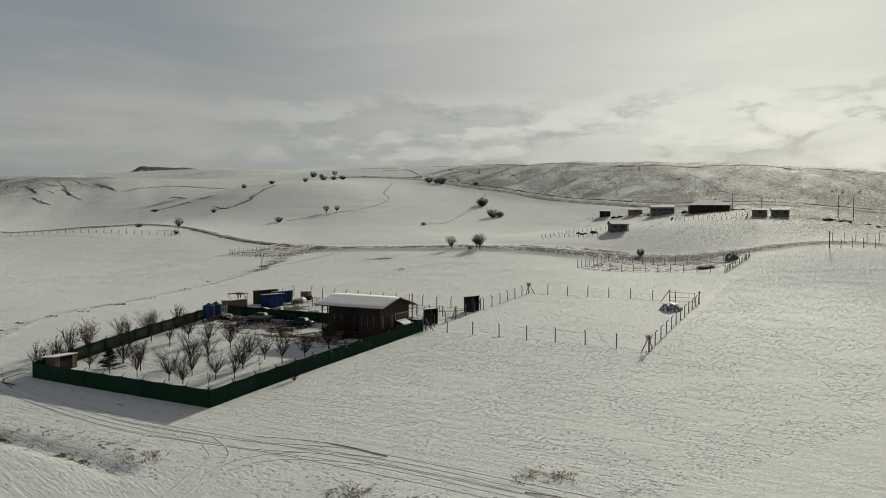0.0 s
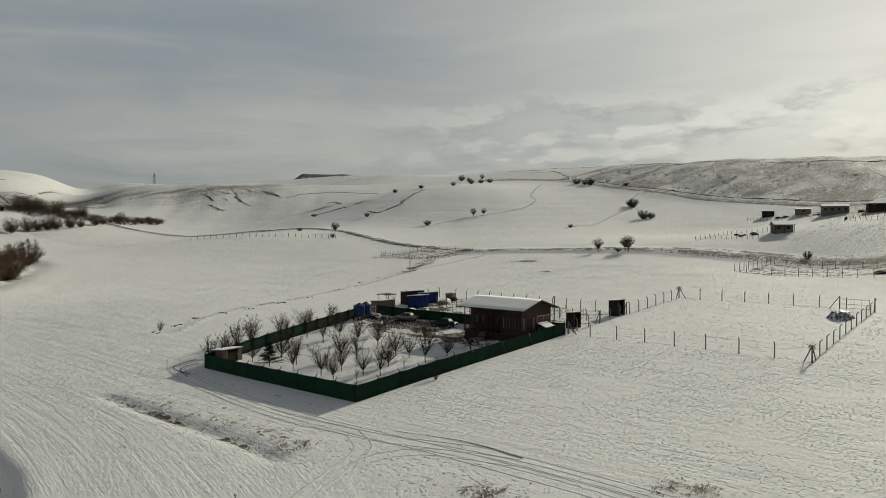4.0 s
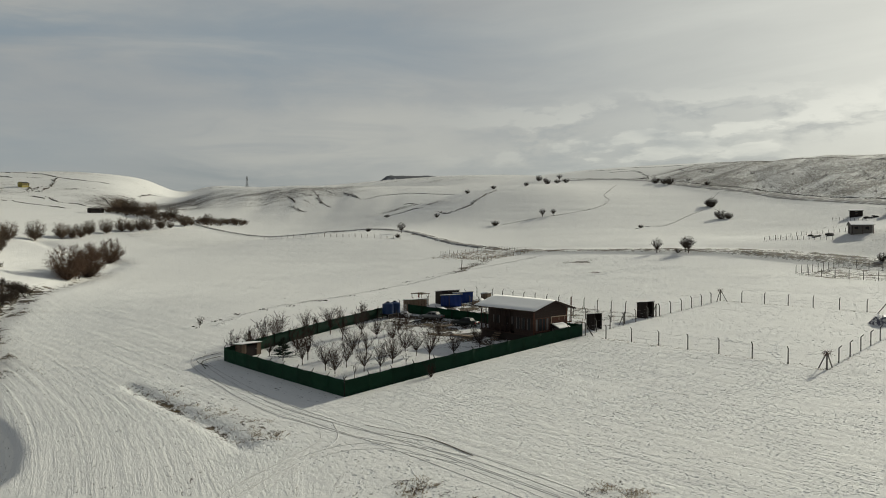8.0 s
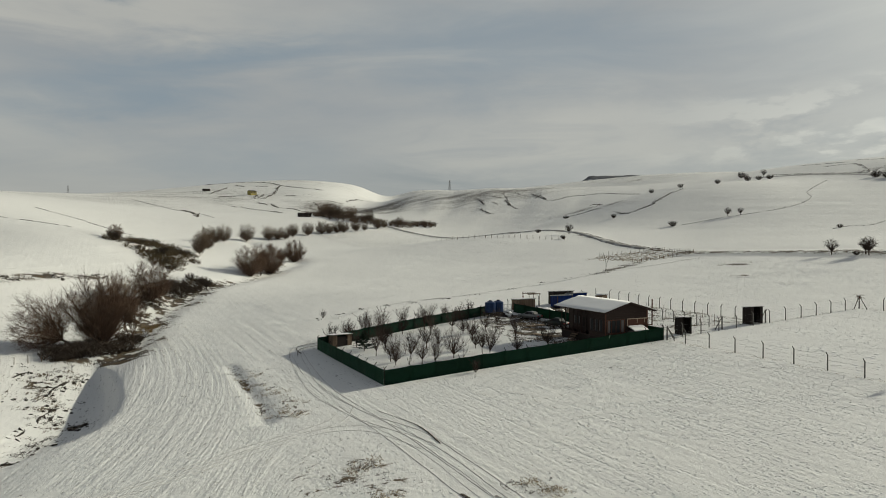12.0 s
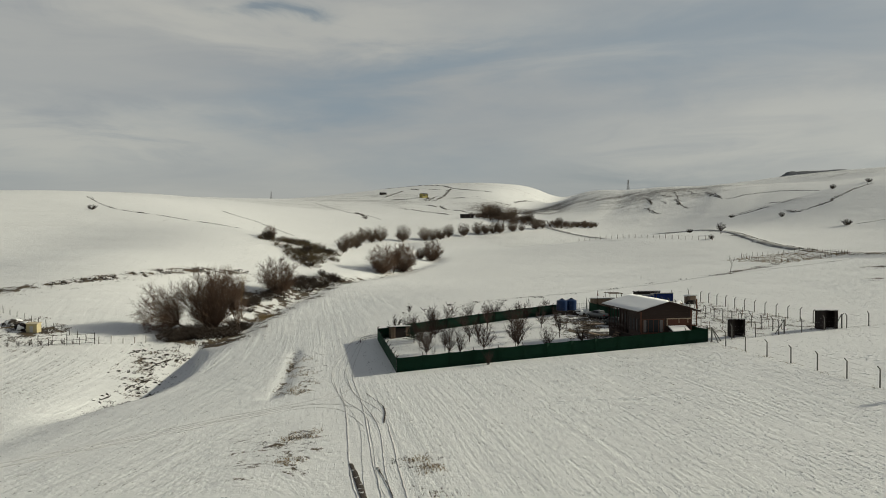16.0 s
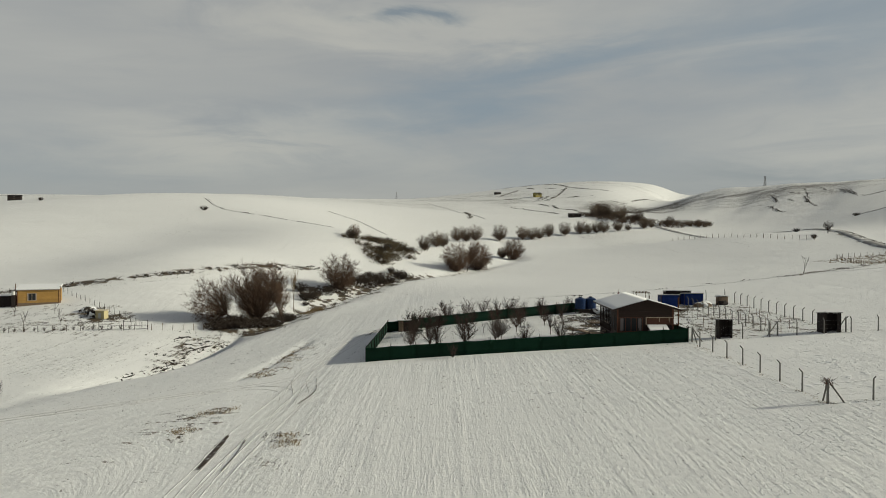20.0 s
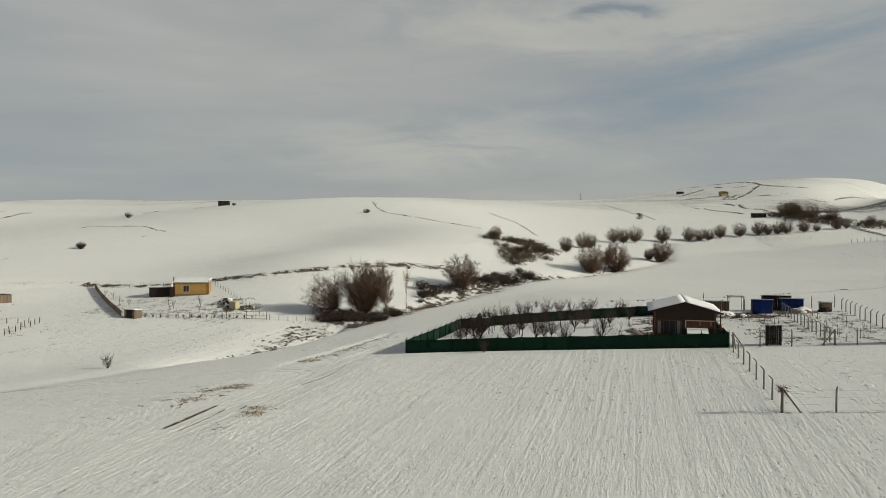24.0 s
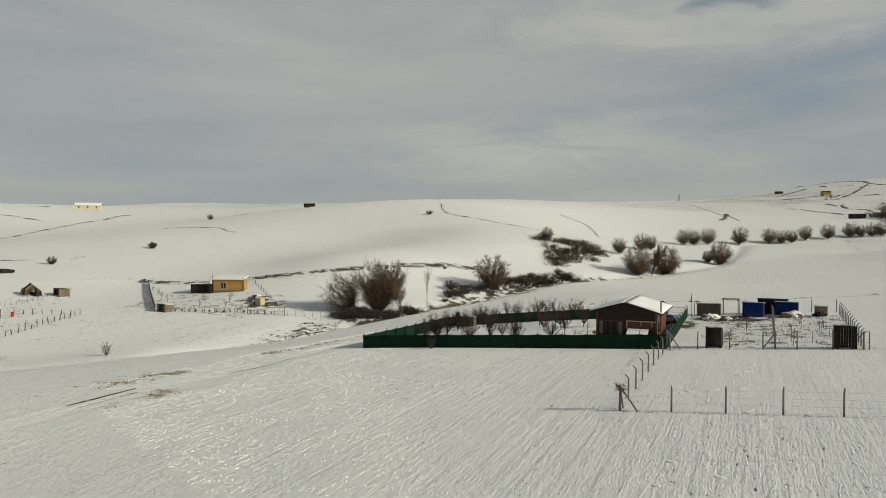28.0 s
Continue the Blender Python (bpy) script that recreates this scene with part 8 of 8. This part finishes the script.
pylon(-1320, 676, 30, "steel lattice pylon on the far ridge")
pylon(-1565, -42, 22, "steel lattice pylon beyond the far slope")

# dark weeds and packed earth along the feet of the far fences
broken_line("fence_foot_earth", "dark weeds and earth along the far fences' feet", [P1 + [P1[0]], P2 + [P2[0]], [(-91.6, 237.2), (-90.4, 256.8), (-86.9, 274.5)], [(-117.9, 325), (-103.5, 337.6), (-92, 346)], [(-91.6, 237.2), (-76, 249)], [(-110, 338), (-90, 352), (-70, 343)]], 2.4, 0.25, 0.10, 0.34, 64)

# ---- wheel tracks ----
# packed snow greyed to stand in for the shade inside a rut
M_RUT = mat("shade_grey_packed_snow", (0.54, 0.525, 0.50), 0.8, vary=0.2, scale=1.2, bump=0.6, second=(0.72, 0.715, 0.69), spots=0.55, dist=0.04)
M_MUD = mat("muddy_rut", (0.055, 0.042, 0.032), 0.85, vary=0.5, scale=2, bump=0.8, second=(0.62, 0.62, 0.6), spots=0.62, dist=0.05)


def track(pts, gauge, width, material, label, wob=0.06, seed=1, lift=0.022):
    """One rut or two parallel ones as near-flat ribbons on the snow; M_RUT's grey paints a groove's shade."""
    r = random.Random(seed)
    line = smooth_line(pts)
    bm = B()
    for s in (-1, 1) if gauge else (0,):
        prev = None
        for i, p in enumerate(line):
            q = line[min(i + 1, len(line) - 1)] - line[max(i - 1, 0)]
            nrm = Vector((-q.y, q.x)).normalized()
            c = p + nrm * (s * gauge / 2 + r.uniform(-wob, wob) * 0.5)
            w = width * r.uniform(0.75, 1.15)
            w *= min(1.0, max(0.15, 0.75 + 2.2 * noise.noise(Vector((p.x * 0.11, p.y * 0.11, seed * 3.7 + s)))))
            row = []
            for off, dz in ((-w * 0.5, -0.02), (-w * 0.4, 0.0), (0, -0.004), (w * 0.4, 0.0), (w * 0.5, -0.02)):
                e = c + nrm * off
                row.append(bm.verts.new((e.x, e.y, gz(e.x, e.y) + (lift if gauge else 0.055) + dz)))
            if prev:
                for k in range(4):
                    bm.faces.new((prev[k], row[k], row[k + 1], prev[k + 1]))
            prev = row
    ob = part("wheel_track", bm, material, smooth=True)
    return tagged(ob, label, "track", kind="stuff")


LANE_RUTS = "packed wheel ruts along the snowy lane"
track([(-5, 43.0), (-11.2, 43.0), (-18, 42.8), (-36, 43.4), (-57, 43.6), (-79, 46.3), (-86.5, 48.0), (-89, 52)], 1.7, 0.15, M_RUT, LANE_RUTS, seed=2)
track([(10, 44.6), (-12, 44.4), (-25, 44.9), (-34, 45.0), (-43, 43.2), (-56, 42.6), (-70, 44.4), (-84, 46.8), (-92, 50.5)], 1.6, 0.13, M_RUT, LANE_RUTS, seed=3)
track([(0, 43.8), (-15, 43.5), (-30, 44.2), (-45, 43.0), (-60, 43.0), (-76, 45.2), (-85, 47.4), (-88.4, 50.5)], 1.6, 0.10, M_RUT, LANE_RUTS, seed=12)
track([(-20, -9), (-28, 10), (-36, 26), (-38.6, 31), (-40.5, 36), (-42.6, 40.5), (-47, 43)], 1.5, 0.14, M_RUT, "wheel ruts turning off the snowy lane", seed=4)
track([(-26, 6), (-37, 30), (-40, 38), (-37.5, 42.5), (-30, 44.5)], 1.5, 0.10, M_RUT, "wheel ruts turning off the snowy lane", seed=5)
track([(-10.8, 42.5), (-14, 42.4), (-19.4, 42.1)], 0, 0.44, M_MUD, "muddy bare rut in the snowy lane", seed=6)
track([(-10.4, 44.3), (-14, 44.2), (-17.9, 43.9)], 0, 0.44, M_MUD, "muddy bare rut in the snowy lane", seed=7)
track([(-82.0, 47.2), (-86.6, 47.6), (-88.4, 49.0), (-88.6, 52)], 0, 0.24, M_MUD, "muddy bare rut by the fence corner", seed=8)
track([(-81.0, 46.4), (-85.0, 47.6), (-86.2, 48.8), (-86.4, 51)], 0, 0.20, M_MUD, "muddy bare rut by the fence corner", seed=9)
track([(-30, 45.6), (-35.5, 46.2), (-40, 45.6), (-43.4, 45.0)], 0, 0.14, M_MUD, "thin muddy rut beside the lane", seed=10)


def dents(name, label, spots, seed):
    """Shallow hollows pressed into the snow, each a rim of lifted snow round a lower middle."""
    r = random.Random(seed)
    bm = B()
    for x, y in spots:
        a, w, h = r.uniform(0, math.tau), r.uniform(0.16, 0.26), r.uniform(0.10, 0.16)
        rings = []
        for rad, dz in ((1.7, -0.02), (1.15, 0.045), (0.55, 0.012)):
            ring = []
            for k in range(9):
                t = math.tau * k / 9
                u, v = math.cos(t) * w * rad * r.uniform(0.9, 1.1), math.sin(t) * h * rad * r.uniform(0.9, 1.1)
                px2, py2 = x + u * math.cos(a) - v * math.sin(a), y + u * math.sin(a) + v * math.cos(a)
                ring.append(bm.verts.new((px2, py2, gz(px2, py2) + 0.01 + dz)))
            rings.append(ring)
        for p, q in zip(rings, rings[1:]):
            for k in range(9):
                bm.faces.new((p[k], p[(k + 1) % 9], q[(k + 1) % 9], q[k]))
        bm.faces.new(rings[-1])
    return tagged(part(name, bm, M_SNOW, smooth=True), label, "footprints", kind="stuff")


dents("footprints", "line of footprints across the snowy field", [(-47.7 + 1.75 * k + 0.3 * math.sin(k * 2.1), 81.5 + 1.25 * k + 0.4 * math.sin(k * 1.3)) for k in range(17)] + [(-28 - 0.42 * k + 0.2 * math.sin(k * 1.7), 79 - 1.8 * k) for k in range(11)] + [(-43.0 + 1.1 * k + 0.5 * math.sin(k * 5.1), 100.0 + 0.9 * math.sin(k * 2.3)) for k in range(9)] + [(-26.5 - 0.5 * k, 92.8 + 1.1 * k + 0.6 * math.sin(k * 3.3)) for k in range(9)] + [(-13.0 + 2.1 * k, 97.5 + 1.6 * math.sin(k * 2.7)) for k in range(7)], 3)


def snow_clods(name, label, x0, x1, y0, y1, count, seed, keep=None, size=1.0):
    """Low lumps of wind-packed snow in rough rows along the furrows; each a small four-sided mound, in one mesh."""
    r = random.Random(seed)
    verts, faces = [], []
    while len(faces) < count * 4:
        x, y = r.uniform(x0, x1), r.uniform(y0, y1)
        y = y + 0.32 * (round(y / 0.64) * 2 - y / 0.32) * r.random()
        if keep and not keep(x, y):
            continue
        if noise.noise(Vector((x * 0.10, y * 0.14, seed))) + 0.5 * noise.noise(Vector((x * 0.35, y * 0.6, seed))) < r.uniform(-0.55, 0.25):
            continue
        a, b2, h = size * r.uniform(0.08, 0.26), size * r.uniform(0.05, 0.11), size * r.uniform(0.015, 0.05)
        z, k, t = gz(x, y), len(verts), r.uniform(-0.25, 0.25)
        c, q = math.cos(t), math.sin(t)
        verts += [(x - a * c, y - a * q, z - 0.03), (x + b2 * q, y - b2 * c, z - 0.03), (x + a * c, y + a * q, z - 0.03), (x - b2 * q, y + b2 * c, z - 0.03), (x + r.uniform(-0.4, 0.4) * a, y + r.uniform(-0.3, 0.3) * b2, z + h)]
        faces += [(k, k + 1, k + 4), (k + 1, k + 2, k + 4), (k + 2, k + 3, k + 4), (k + 3, k, k + 4)]
    me = bpy.data.meshes.new(name)
    me.from_pydata(verts, [], faces)
    me.update()
    return tagged(part(name, me, M_SNOW), label, "snow", kind="stuff")


def in_lot(x, y):
    return -83.3 - 10 * (y - 50) / 36 < x < -54.2 and 50.5 < y < 91


snow_clods("field_clods", "small lumps of packed snow over the ploughed field", -54, 14, 47, 91, 13000, 81, lambda x, y: x < 14 - 24 * (91 - y) / 44 and x > -53)
snow_clods("field_clods", "small lumps of packed snow over the upper field", -20, 26, 91, 170, 9000, 82, None, 1.2)
snow_clods("field_clods", "small lumps of packed snow in the empty lot and beyond", -100, -22, 92, 180, 9000, 83, None, 1.2)
snow_clods("field_clods", "small lumps of packed snow over the wide slope", -190, -96, 62, 200, 9000, 87, None, 1.4)
snow_clods("orchard_clods", "small lumps of snow and grass between the fruit trees", -92, -54, 50.5, 91, 5200, 84, in_lot, 1.3)
snow_clods("verge_clods", "lumps of snow along the weedy verge", -84, -18, 34.5, 43, 1100, 85, None, 1.3)
scrub("orchard_grass", "dark dead grass poking through the orchard snow", [(-58 - 4.2 * i - 0.2 * j, 53 + 4.4 * j, 2.6) for i in range(7) for j in range(8)], 420, 0.03, 0.13, M_SCRUB, 28, 0.012, 1.3)
